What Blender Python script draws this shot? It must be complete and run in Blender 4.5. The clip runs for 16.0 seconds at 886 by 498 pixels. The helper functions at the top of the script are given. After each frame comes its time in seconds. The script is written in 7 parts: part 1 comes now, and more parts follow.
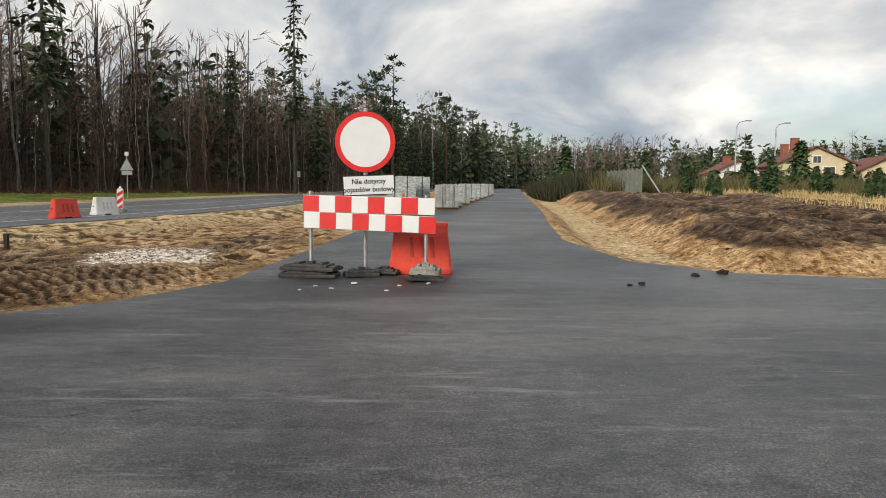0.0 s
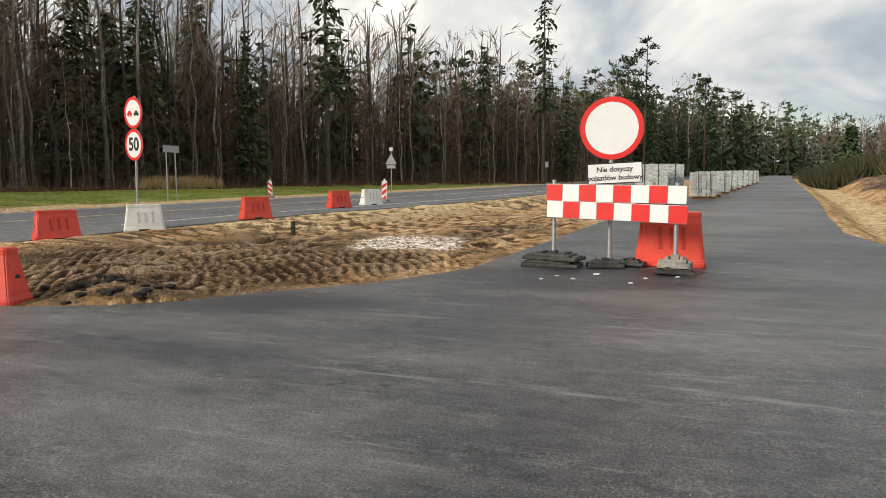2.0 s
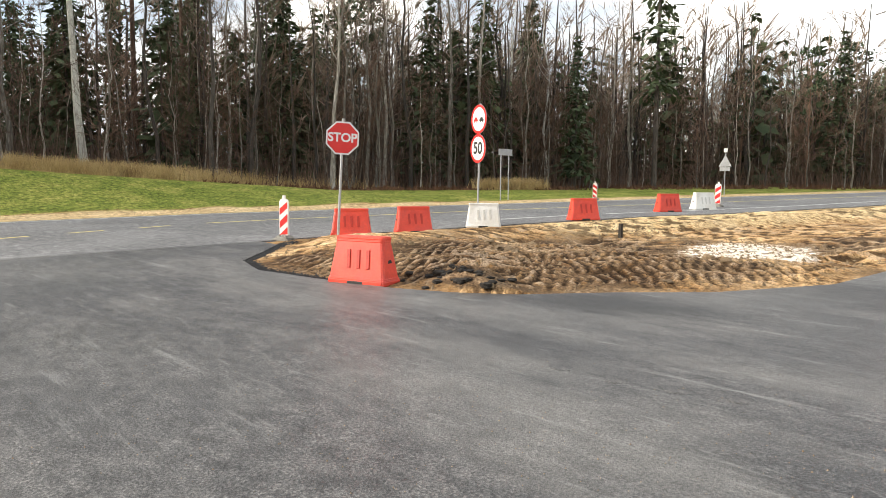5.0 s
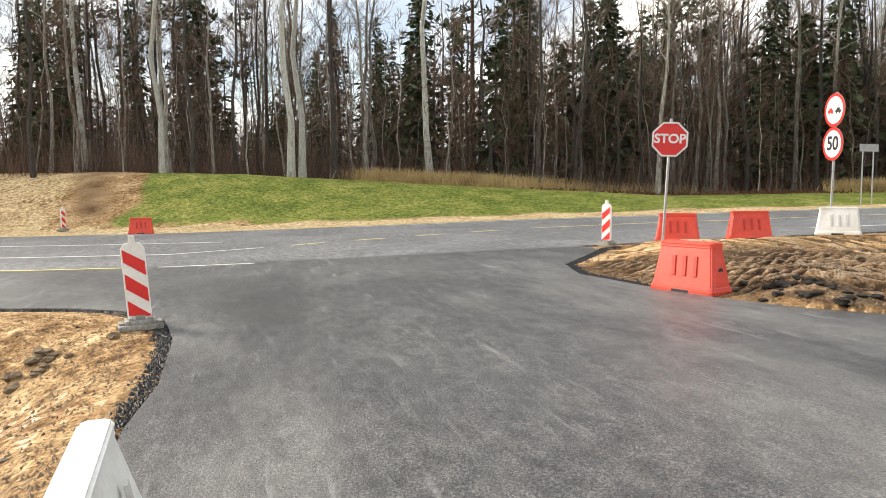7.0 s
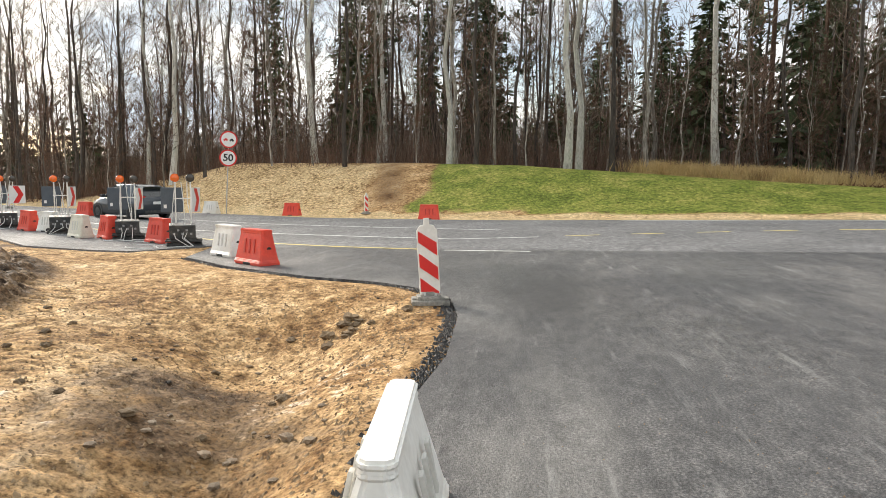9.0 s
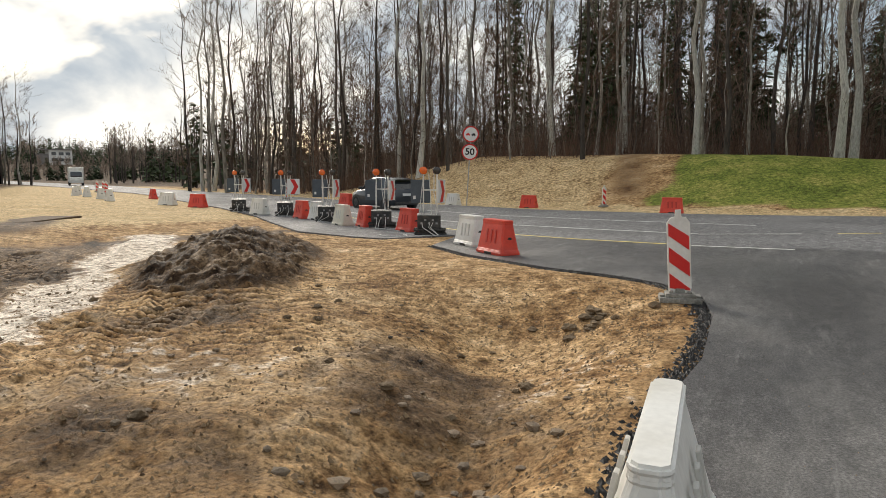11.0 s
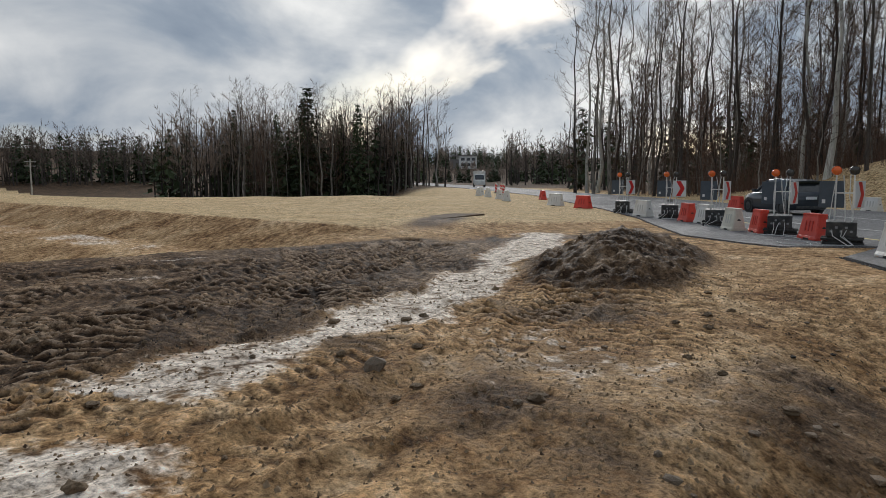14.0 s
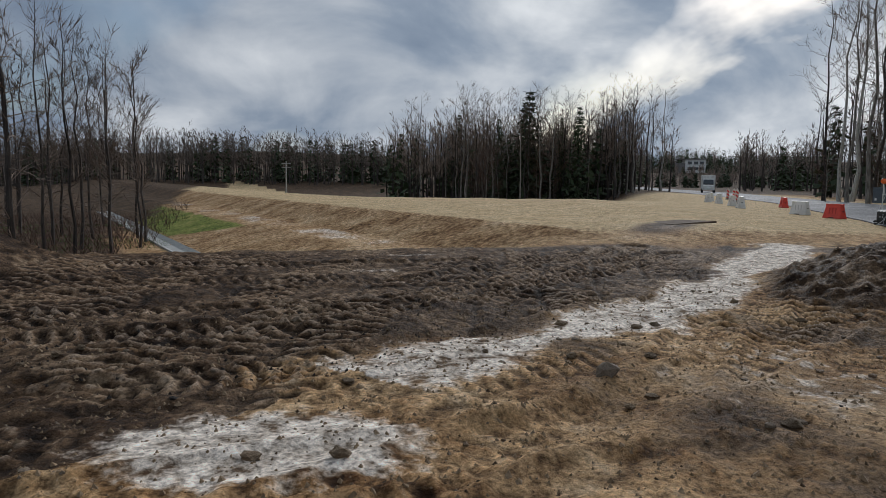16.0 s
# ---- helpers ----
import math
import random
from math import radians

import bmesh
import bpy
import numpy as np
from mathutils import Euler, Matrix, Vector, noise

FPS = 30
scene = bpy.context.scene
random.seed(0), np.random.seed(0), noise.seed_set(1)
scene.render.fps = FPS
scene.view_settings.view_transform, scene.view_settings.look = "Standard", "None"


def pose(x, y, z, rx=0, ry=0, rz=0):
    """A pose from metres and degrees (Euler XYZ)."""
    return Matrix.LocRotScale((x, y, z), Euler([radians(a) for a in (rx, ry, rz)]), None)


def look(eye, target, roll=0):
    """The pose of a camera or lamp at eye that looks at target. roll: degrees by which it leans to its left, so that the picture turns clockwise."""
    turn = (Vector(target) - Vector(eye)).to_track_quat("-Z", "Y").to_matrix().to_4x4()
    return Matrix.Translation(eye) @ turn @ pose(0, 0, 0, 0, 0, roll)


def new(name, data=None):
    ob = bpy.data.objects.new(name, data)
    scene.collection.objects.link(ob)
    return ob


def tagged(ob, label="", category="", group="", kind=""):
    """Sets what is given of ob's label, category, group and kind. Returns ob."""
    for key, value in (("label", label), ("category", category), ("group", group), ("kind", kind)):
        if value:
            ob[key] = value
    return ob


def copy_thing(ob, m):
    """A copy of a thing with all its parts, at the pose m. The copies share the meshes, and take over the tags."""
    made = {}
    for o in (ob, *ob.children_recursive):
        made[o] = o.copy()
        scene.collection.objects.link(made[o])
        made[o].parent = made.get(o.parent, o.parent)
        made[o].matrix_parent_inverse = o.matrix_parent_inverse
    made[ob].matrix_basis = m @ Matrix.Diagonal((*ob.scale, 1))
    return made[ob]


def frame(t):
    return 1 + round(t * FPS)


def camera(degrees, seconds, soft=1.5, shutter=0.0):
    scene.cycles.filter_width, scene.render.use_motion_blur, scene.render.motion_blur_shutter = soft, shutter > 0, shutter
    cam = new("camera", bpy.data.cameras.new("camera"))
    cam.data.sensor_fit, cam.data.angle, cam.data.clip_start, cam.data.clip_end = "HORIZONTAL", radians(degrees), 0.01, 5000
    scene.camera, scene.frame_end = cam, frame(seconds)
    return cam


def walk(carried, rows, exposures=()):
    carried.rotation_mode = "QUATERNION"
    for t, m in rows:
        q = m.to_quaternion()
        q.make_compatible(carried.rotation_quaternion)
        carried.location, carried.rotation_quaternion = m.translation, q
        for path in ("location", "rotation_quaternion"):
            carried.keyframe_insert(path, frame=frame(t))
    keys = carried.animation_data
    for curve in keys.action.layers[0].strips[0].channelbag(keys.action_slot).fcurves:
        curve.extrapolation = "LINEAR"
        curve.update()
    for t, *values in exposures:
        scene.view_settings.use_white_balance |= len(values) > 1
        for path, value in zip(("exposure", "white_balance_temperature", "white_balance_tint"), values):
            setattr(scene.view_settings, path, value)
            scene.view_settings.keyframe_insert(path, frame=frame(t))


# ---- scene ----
cam = camera(65.99, 16.0, soft=0.8)
PATH = [
    (0, (-0.001, 0.000, 1.542), (-0.001, 9.966, 0.719), 0.50),
    (0.5, (0.030, 0.007, 1.543), (-0.588, 9.951, 0.682), -0.07),
    (1, (0.050, 0.049, 1.543), (-1.359, 9.901, 0.564), -0.33),
    (1.5, (0.054, 0.093, 1.532), (-2.338, 9.752, 0.540), -0.20),
    (2, (0.040, 0.124, 1.523), (-3.461, 9.440, 0.550), -0.25),
    (2.5, (0.012, 0.177, 1.519), (-4.699, 8.927, 0.408), -0.42),
    (3, (-0.027, 0.145, 1.525), (-5.490, 8.451, 0.445), -1.11),
    (3.2, (-0.051, 0.126, 1.528), (-5.803, 8.245, 0.529), -0.53),
    (5.3, (-0.201, -0.007, 1.498), (-7.937, 6.259, 0.562), 0.19),
    (5.5, (-0.223, 0.008, 1.494), (-8.313, 5.814, 0.575), 0.05),
    (6, (-0.232, 0.033, 1.494), (-8.896, 4.948, 0.618), -0.69),
    (6.5, (-0.267, 0.049, 1.472), (-9.455, 3.907, 0.633), -0.59),
    (7, (-0.266, 0.062, 1.462), (-9.822, 2.885, 0.624), -0.62),
    (7.5, (-0.278, 0.087, 1.443), (-10.082, 1.823, 0.514), -0.00),
    (8, (-0.304, 0.090, 1.434), (-10.246, 0.651, 0.519), 0.02),
    (8.2, (-0.307, 0.077, 1.434), (-10.267, 0.229, 0.553), 0.10),
    (10.3, (-0.340, -0.195, 1.390), (-9.853, -3.094, 0.347), 0.39),
    (10.5, (-0.361, -0.192, 1.388), (-9.745, -3.501, 0.394), 0.30),
    (11, (-0.386, -0.194, 1.381), (-9.364, -4.471, 0.322), 0.22),
    (11.5, (-0.383, -0.206, 1.378), (-8.777, -5.532, 0.294), 0.02),
    (12, (-0.381, -0.213, 1.376), (-8.013, -6.588, 0.323), -0.28),
    (12.5, (-0.392, -0.213, 1.375), (-7.417, -7.247, 0.294), -0.10),
    (13, (-0.387, -0.222, 1.380), (-6.841, -7.775, 0.237), -0.59),
    (13.5, (-0.337, -0.245, 1.379), (-6.295, -8.210, 0.346), -0.43),
    (14, (-0.304, -0.285, 1.375), (-5.777, -8.590, 0.337), -0.06),
    (14.5, (-0.255, -0.304, 1.374), (-4.943, -9.081, 0.373), 0.23),
    (15, (-0.203, -0.299, 1.370), (-4.255, -9.387, 0.379), 0.77),
    (15.5, (-0.173, -0.305, 1.360), (-3.646, -9.626, 0.331), -0.72),
    (16, (-0.142, -0.329, 1.363), (-2.784, -9.920, 0.355), 0.63),
]
EXPOSURES = [(0.0, 0.47, 6900, 10), (3.0, 0.95, 7250, 10), (5.5, 1.56, 7150, 10), (8.0, 1.50, 7150, 10), (10.5, 0.86, 7200, 10), (12.0, 0.05, 6800, 10), (14.5, -0.2, 6200, 10), (16.0, -0.38, 5950, 10)]
walk(cam, [(t, look(eye, target, roll)) for t, eye, target, roll in PATH], EXPOSURES)

# ---------------------------------------------------------------- world, sun
SUN_ELEV, SUN_TURN = radians(24), radians(222)
world = bpy.data.worlds.new("overcast_sky")
scene.world = world
world.use_nodes = True
wn, wl = world.node_tree.nodes, world.node_tree.links
wn.clear()


def wnode(kind, **kw):
    n = wn.new(kind)
    for k, v in kw.items():
        if k in ("operation", "blend_type", "data_type", "sky_type", "sun_disc", "sun_elevation", "sun_rotation", "noise_dimensions", "use_clamp", "vector_type"):
            if k == "operation": n.operation = v
            elif k == "blend_type": n.blend_type = v
            elif k == "data_type": n.data_type = v
            elif k == "sky_type": n.sky_type = v
            elif k == "sun_disc": n.sun_disc = v
            elif k == "sun_elevation": n.sun_elevation = v
            elif k == "sun_rotation": n.sun_rotation = v
            elif k == "noise_dimensions": n.noise_dimensions = v
            elif k == "use_clamp": n.use_clamp = v
    return n


w_co = wnode("ShaderNodeTexCoord")
w_sep = wnode("ShaderNodeSeparateXYZ")
wl.new(w_co.outputs["Generated"], w_sep.inputs[0])
w_z = wnode("ShaderNodeMath", operation="MAXIMUM")
wl.new(w_sep.outputs[2], w_z.inputs[0])
w_z.inputs[1].default_value = 0.0
w_za = wnode("ShaderNodeMath", operation="ADD")
wl.new(w_z.outputs[0], w_za.inputs[0])
w_za.inputs[1].default_value = 0.46
w_dx = wnode("ShaderNodeMath", operation="DIVIDE")
w_dy = wnode("ShaderNodeMath", operation="DIVIDE")
wl.new(w_sep.outputs[0], w_dx.inputs[0])
wl.new(w_za.outputs[0], w_dx.inputs[1])
wl.new(w_sep.outputs[1], w_dy.inputs[0])
wl.new(w_za.outputs[0], w_dy.inputs[1])
w_pl = wnode("ShaderNodeCombineXYZ")
wl.new(w_dx.outputs[0], w_pl.inputs[0])
wl.new(w_dy.outputs[0], w_pl.inputs[1])


def cloud_noise(scale, detail, rough, distort):
    n = wnode("ShaderNodeTexNoise")
    n.inputs["Scale"].default_value, n.inputs["Detail"].default_value = scale, detail
    n.inputs["Roughness"].default_value, n.inputs["Distortion"].default_value = rough, distort
    wl.new(w_pl.outputs[0], n.inputs["Vector"])
    return n


def wramp(src, stops):
    r = wn.new("ShaderNodeValToRGB")
    wl.new(src, r.inputs[0])
    while len(r.color_ramp.elements) < len(stops):
        r.color_ramp.elements.new(0.5)
    for e, (p, c) in zip(r.color_ramp.elements, stops):
        e.position, e.color = p, (*c, 1)
    return r


w_c1 = cloud_noise(2.1, 8, 0.52, 0.35)
w_c2 = cloud_noise(1.5, 6, 0.5, 0.2)
w_grey = wramp(w_c1.outputs[0], [(0.28, (0.23, 0.30, 0.41)), (0.44, (0.44, 0.51, 0.60)), (0.55, (0.74, 0.775, 0.81)), (0.66, (1.10, 1.10, 1.08)), (0.78, (1.45, 1.43, 1.38))])
w_gap = wramp(w_c2.outputs[0], [(0.52, (0, 0, 0)), (0.63, (0.85, 0.85, 0.85))])
w_sky = wnode("ShaderNodeTexSky", sky_type="NISHITA", sun_disc=False, sun_elevation=SUN_ELEV, sun_rotation=SUN_TURN)
w_dim = wn.new("ShaderNodeMix")
w_dim.data_type, w_dim.blend_type = "RGBA", "MULTIPLY"
w_dim.inputs[0].default_value = 1
wl.new(w_sky.outputs[0], w_dim.inputs[6])
w_dim.inputs[7].default_value = (0.11, 0.11, 0.11, 1)
w_mix = wn.new("ShaderNodeMix")
w_mix.data_type = "RGBA"
wl.new(w_gap.outputs[0], w_mix.inputs[0])
wl.new(w_grey.outputs[0], w_mix.inputs[6])
wl.new(w_dim.outputs[2], w_mix.inputs[7])
# the cloud layer is thinner, so brighter, round the hidden sun
w_dot = wn.new("ShaderNodeVectorMath")
w_dot.operation = "DOT_PRODUCT"
wl.new(w_co.outputs["Generated"], w_dot.inputs[0])
sun_dir = Vector((math.sin(SUN_TURN) * math.cos(SUN_ELEV), math.cos(SUN_TURN) * math.cos(SUN_ELEV), math.sin(SUN_ELEV)))
w_dot.inputs[1].default_value = sun_dir
w_glow = wramp(w_dot.outputs["Value"], [(0.2, (0.88, 0.88, 0.88)), (0.75, (0.92, 0.92, 0.92)), (1.0, (1.10, 1.09, 1.07))])
w_fin = wn.new("ShaderNodeMix")
w_fin.data_type, w_fin.blend_type = "RGBA", "MULTIPLY"
w_fin.inputs[0].default_value = 1
wl.new(w_mix.outputs[2], w_fin.inputs[6])
wl.new(w_glow.outputs[0], w_fin.inputs[7])
w_bg = wnode("ShaderNodeBackground")
w_bg.inputs["Strength"].default_value = 0.80
wl.new(w_fin.outputs[2], w_bg.inputs["Color"])
w_out = wnode("ShaderNodeOutputWorld")
wl.new(w_bg.outputs[0], w_out.inputs[0])

sun = new("sun", bpy.data.lights.new("sun", "SUN"))
sun.data.energy, sun.data.angle, sun.data.color = 2.5, radians(24), (1.0, 0.95, 0.88)
sun.matrix_world = look((0, 0, 60), Vector((0, 0, 60)) - sun_dir)


# ---------------------------------------------------------------- materials
def material(name, stops, scale=4.0, rough=0.8, bump=0.3, fine=40.0, metal=0.0, detail=6.0, fine_amount=0.35, spec=0.5, per_object=0.0, stretch=(1, 1, 1), coat=0.0, bump_dist=0.02):
    """Two scales of noise: a broad one through a ramp of colours, a fine one on top, and relief from both."""
    m = bpy.data.materials.new(name)
    m.use_nodes = True
    n, l = m.node_tree.nodes, m.node_tree.links
    b = n["Principled BSDF"]
    co = n.new("ShaderNodeTexCoord")
    mp = n.new("ShaderNodeMapping")
    mp.inputs["Scale"].default_value = stretch
    l.new(co.outputs["Object"], mp.inputs[0])
    t1, t2 = n.new("ShaderNodeTexNoise"), n.new("ShaderNodeTexNoise")
    for t, s in ((t1, scale), (t2, fine)):
        t.inputs["Scale"].default_value, t.inputs["Detail"].default_value = s, detail
        l.new(mp.outputs[0], t.inputs["Vector"])
    r = n.new("ShaderNodeValToRGB")
    while len(r.color_ramp.elements) < len(stops):
        r.color_ramp.elements.new(0.5)
    for k, (e, c) in enumerate(zip(r.color_ramp.elements, stops)):
        e.position, e.color = 0.3 + 0.4 * k / max(1, len(stops) - 1), (*c, 1)
    l.new(t1.outputs[0], r.inputs[0])
    r2 = n.new("ShaderNodeMapRange")
    r2.inputs[1].default_value, r2.inputs[2].default_value = 0.25, 0.75
    r2.inputs[3].default_value, r2.inputs[4].default_value = 1 - fine_amount, 1 + fine_amount
    l.new(t2.outputs[0], r2.inputs[0])
    mul = n.new("ShaderNodeVectorMath")
    mul.operation = "SCALE"
    l.new(r.outputs[0], mul.inputs[0])
    l.new(r2.outputs[0], mul.inputs["Scale"])
    last = mul.outputs[0]
    if per_object:
        oi = n.new("ShaderNodeObjectInfo")
        r3 = n.new("ShaderNodeMapRange")
        r3.inputs[3].default_value, r3.inputs[4].default_value = 1 - per_object, 1 + per_object
        l.new(oi.outputs["Random"], r3.inputs[0])
        m3 = n.new("ShaderNodeVectorMath")
        m3.operation = "SCALE"
        l.new(last, m3.inputs[0])
        l.new(r3.outputs[0], m3.inputs["Scale"])
        last = m3.outputs[0]
    l.new(last, b.inputs["Base Color"])
    b.inputs["Roughness"].default_value, b.inputs["Metallic"].default_value = rough, metal
    b.inputs["Specular IOR Level"].default_value = spec
    b.inputs["Coat Weight"].default_value = coat
    if bump:
        bp = n.new("ShaderNodeBump")
        bp.inputs["Strength"].default_value, bp.inputs["Distance"].default_value = bump, bump_dist
        l.new(t2.outputs[0], bp.inputs["Height"])
        l.new(bp.outputs[0], b.inputs["Normal"])
    return m


M = {}
M["red_plastic"] = material("red_plastic", [(0.62, 0.045, 0.025), (0.72, 0.065, 0.035), (0.60, 0.06, 0.04)], 3, 0.42, 0.08, 30, fine_amount=0.1)
M["white_plastic"] = material("white_plastic", [(0.80, 0.80, 0.77), (0.74, 0.73, 0.69), (0.62, 0.60, 0.54)], 2.5, 0.45, 0.08, 25, fine_amount=0.08)
M["cream_plastic"] = material("cream_plastic", [(0.72, 0.70, 0.60), (0.66, 0.64, 0.54), (0.58, 0.55, 0.45)], 2.5, 0.5, 0.08, 25, fine_amount=0.08)
M["sign_red"] = material("sign_red", [(0.62, 0.02, 0.02), (0.70, 0.03, 0.025)], 5, 0.35, 0.03, 60, fine_amount=0.06)
M["sign_white"] = material("sign_white", [(0.70, 0.71, 0.70), (0.76, 0.77, 0.76)], 5, 0.35, 0.03, 60, fine_amount=0.05)
M["sign_black"] = material("sign_black", [(0.012, 0.012, 0.013), (0.02, 0.02, 0.02)], 5, 0.4, 0.0, 60)
M["galvanised"] = material("galvanised", [(0.36, 0.37, 0.38), (0.46, 0.47, 0.48), (0.33, 0.33, 0.34)], 8, 0.42, 0.05, 60, metal=0.7, fine_amount=0.12)
M["sign_back"] = material("sign_back", [(0.30, 0.31, 0.32), (0.38, 0.39, 0.40)], 6, 0.5, 0.03, 60, metal=0.4, fine_amount=0.1)
M["rubber"] = material("rubber", [(0.016, 0.016, 0.017), (0.035, 0.034, 0.032), (0.075, 0.07, 0.062)], 7, 0.75, 0.4, 50)
M["dark_box"] = material("dark_box", [(0.02, 0.022, 0.025), (0.045, 0.048, 0.05), (0.10, 0.095, 0.085)], 6, 0.55, 0.1, 40)
M["panel_grey"] = material("panel_grey", [(0.055, 0.075, 0.095), (0.075, 0.095, 0.12)], 5, 0.45, 0.03, 40, fine_amount=0.08)
M["orange_lens"] = material("orange_lens", [(0.80, 0.12, 0.01), (0.85, 0.17, 0.02)], 8, 0.2, 0.0, 40, fine_amount=0.1, coat=0.6)
M["dark_lens"] = material("dark_lens", [(0.03, 0.025, 0.02), (0.05, 0.04, 0.03)], 8, 0.25, 0.0, 40, coat=0.5)
M["car_paint"] = material("car_paint", [(0.018, 0.026, 0.036), (0.024, 0.033, 0.045)], 3, 0.28, 0.0, 60, metal=0.35, coat=0.8, fine_amount=0.05)
M["car_glass"] = material("car_glass", [(0.02, 0.025, 0.028), (0.035, 0.04, 0.045)], 2, 0.08, 0.0, 60, spec=0.9, fine_amount=0.05)
M["tyre"] = material("tyre", [(0.012, 0.012, 0.013), (0.028, 0.027, 0.026)], 10, 0.8, 0.2, 80)
M["alloy"] = material("alloy", [(0.42, 0.43, 0.44), (0.52, 0.53, 0.54)], 10, 0.35, 0.0, 80, metal=0.7)
M["tail_red"] = material("tail_red", [(0.45, 0.01, 0.012), (0.55, 0.015, 0.015)], 8, 0.15, 0.0, 50, coat=0.6)
M["lamp_clear"] = material("lamp_clear", [(0.55, 0.57, 0.6), (0.65, 0.67, 0.7)], 8, 0.12, 0.0, 50, coat=0.6)
M["paving_block"] = material("paving_block", [(0.30, 0.31, 0.30), (0.38, 0.39, 0.38), (0.26, 0.27, 0.26)], 5, 0.85, 0.3, 60, per_object=0.18)
M["shrink_wrap"] = material("shrink_wrap", [(0.30, 0.33, 0.31), (0.44, 0.47, 0.45), (0.25, 0.28, 0.265)], 6, 0.25, 0.5, 9, fine_amount=0.35, stretch=(1, 1, 2.5), bump_dist=0.05)
M["strap"] = material("strap", [(0.03, 0.035, 0.03), (0.05, 0.06, 0.05)], 8, 0.5, 0.0, 40)
M["raw_wood"] = material("raw_wood", [(0.20, 0.11, 0.05), (0.30, 0.17, 0.08)], 6, 0.8, 0.3, 40, stretch=(6, 6, 1))
M["bark_grey"] = material("bark_grey", [(0.105, 0.092, 0.078), (0.21, 0.19, 0.162), (0.36, 0.34, 0.30)], 3, 0.92, 0.5, 18, per_object=0.45, stretch=(3, 3, 0.6))
M["bark_dark"] = material("bark_dark", [(0.030, 0.025, 0.021), (0.060, 0.050, 0.043), (0.090, 0.077, 0.066)], 3, 0.95, 0.5, 18, per_object=0.4, stretch=(3, 3, 0.6))
M["bark_pale"] = material("bark_pale", [(0.22, 0.21, 0.19), (0.48, 0.47, 0.43), (0.36, 0.37, 0.32)], 2.5, 0.9, 0.4, 14, per_object=0.2, stretch=(2, 2, 0.5))
M["bark_pine"] = material("bark_pine", [(0.06, 0.04, 0.03), (0.15, 0.085, 0.055)], 3, 0.95, 0.5, 18, per_object=0.3, stretch=(3, 3, 0.6))
M["twig"] = material("twig", [(0.12, 0.088, 0.066), (0.22, 0.168, 0.13)], 0.8, 0.95, 0.0, 8, per_object=0.45)
M["twig_red"] = material("twig_red", [(0.085, 0.050, 0.036), (0.160, 0.098, 0.068)], 0.8, 0.95, 0.0, 8, per_object=0.4)
M["spruce_green"] = material("spruce_green", [(0.028, 0.046, 0.020), (0.052, 0.076, 0.033), (0.080, 0.102, 0.042)], 0.7, 0.9, 0.0, 9, per_object=0.35)
M["pine_green"] = material("pine_green", [(0.024, 0.043, 0.022), (0.043, 0.070, 0.033), (0.061, 0.094, 0.043)], 0.7, 0.9, 0.0, 9, per_object=0.3)
M["young_green"] = material("young_green", [(0.025, 0.05, 0.018), (0.05, 0.09, 0.03), (0.08, 0.11, 0.035)], 1.0, 0.9, 0.0, 9, per_object=0.3)
M["bush_olive"] = material("bush_olive", [(0.06, 0.055, 0.022), (0.12, 0.11, 0.04)], 1.0, 0.95, 0.0, 9, per_object=0.3)
M["bush_dark"] = material("bush_dark", [(0.030, 0.034, 0.014), (0.062, 0.058, 0.024)], 1.0, 0.95, 0.0, 9, per_object=0.3)
M["fence_panel"] = material("fence_panel", [(0.14, 0.155, 0.125), (0.20, 0.215, 0.18)], 3, 0.7, 0.05, 30)
M["dry_grass"] = material("dry_grass", [(0.36, 0.24, 0.10), (0.52, 0.38, 0.18), (0.28, 0.18, 0.08)], 0.6, 0.95, 0.0, 9, fine_amount=0.4)
M["grass_blade"] = material("grass_blade", [(0.045, 0.085, 0.018), (0.08, 0.14, 0.03), (0.13, 0.16, 0.05)], 0.6, 0.9, 0.0, 9, fine_amount=0.4)
M["brown_leaf"] = material("brown_leaf", [(0.10, 0.052, 0.028), (0.19, 0.09, 0.045)], 0.6, 0.95, 0.0, 9, fine_amount=0.4)
M["stone"] = material("stone", [(0.132, 0.101, 0.070), (0.264, 0.202, 0.140), (0.187, 0.120, 0.070)], 6, 0.85, 0.5, 40, per_object=0.35)
M["clod_dark"] = material("clod_dark", [(0.012, 0.010, 0.008), (0.035, 0.026, 0.019)], 6, 0.9, 0.8, 30, per_object=0.3)
M["clod_sand"] = material("clod_sand", [(0.17, 0.115, 0.065), (0.28, 0.20, 0.12)], 6, 0.95, 0.8, 30, per_object=0.3)
M["lime_chip"] = material("lime_chip", [(0.6, 0.59, 0.56), (0.72, 0.71, 0.68)], 6, 0.9, 0.4, 30)
M["render_cream"] = material("render_cream", [(0.55, 0.46, 0.28), (0.62, 0.53, 0.34)], 1.5, 0.9, 0.1, 30, fine_amount=0.08)
M["render_white"] = material("render_white", [(0.68, 0.68, 0.66), (0.76, 0.76, 0.74)], 1.5, 0.9, 0.1, 30, fine_amount=0.06)
M["roof_tile"] = material("roof_tile", [(0.14, 0.05, 0.035), (0.22, 0.085, 0.06)], 2, 0.85, 0.3, 12)
M["roof_grey"] = material("roof_grey", [(0.16, 0.15, 0.14), (0.24, 0.22, 0.21)], 2, 0.85, 0.3, 12)
M["chimney_brick"] = material("chimney_brick", [(0.20, 0.07, 0.045), (0.30, 0.11, 0.07)], 4, 0.9, 0.3, 20)
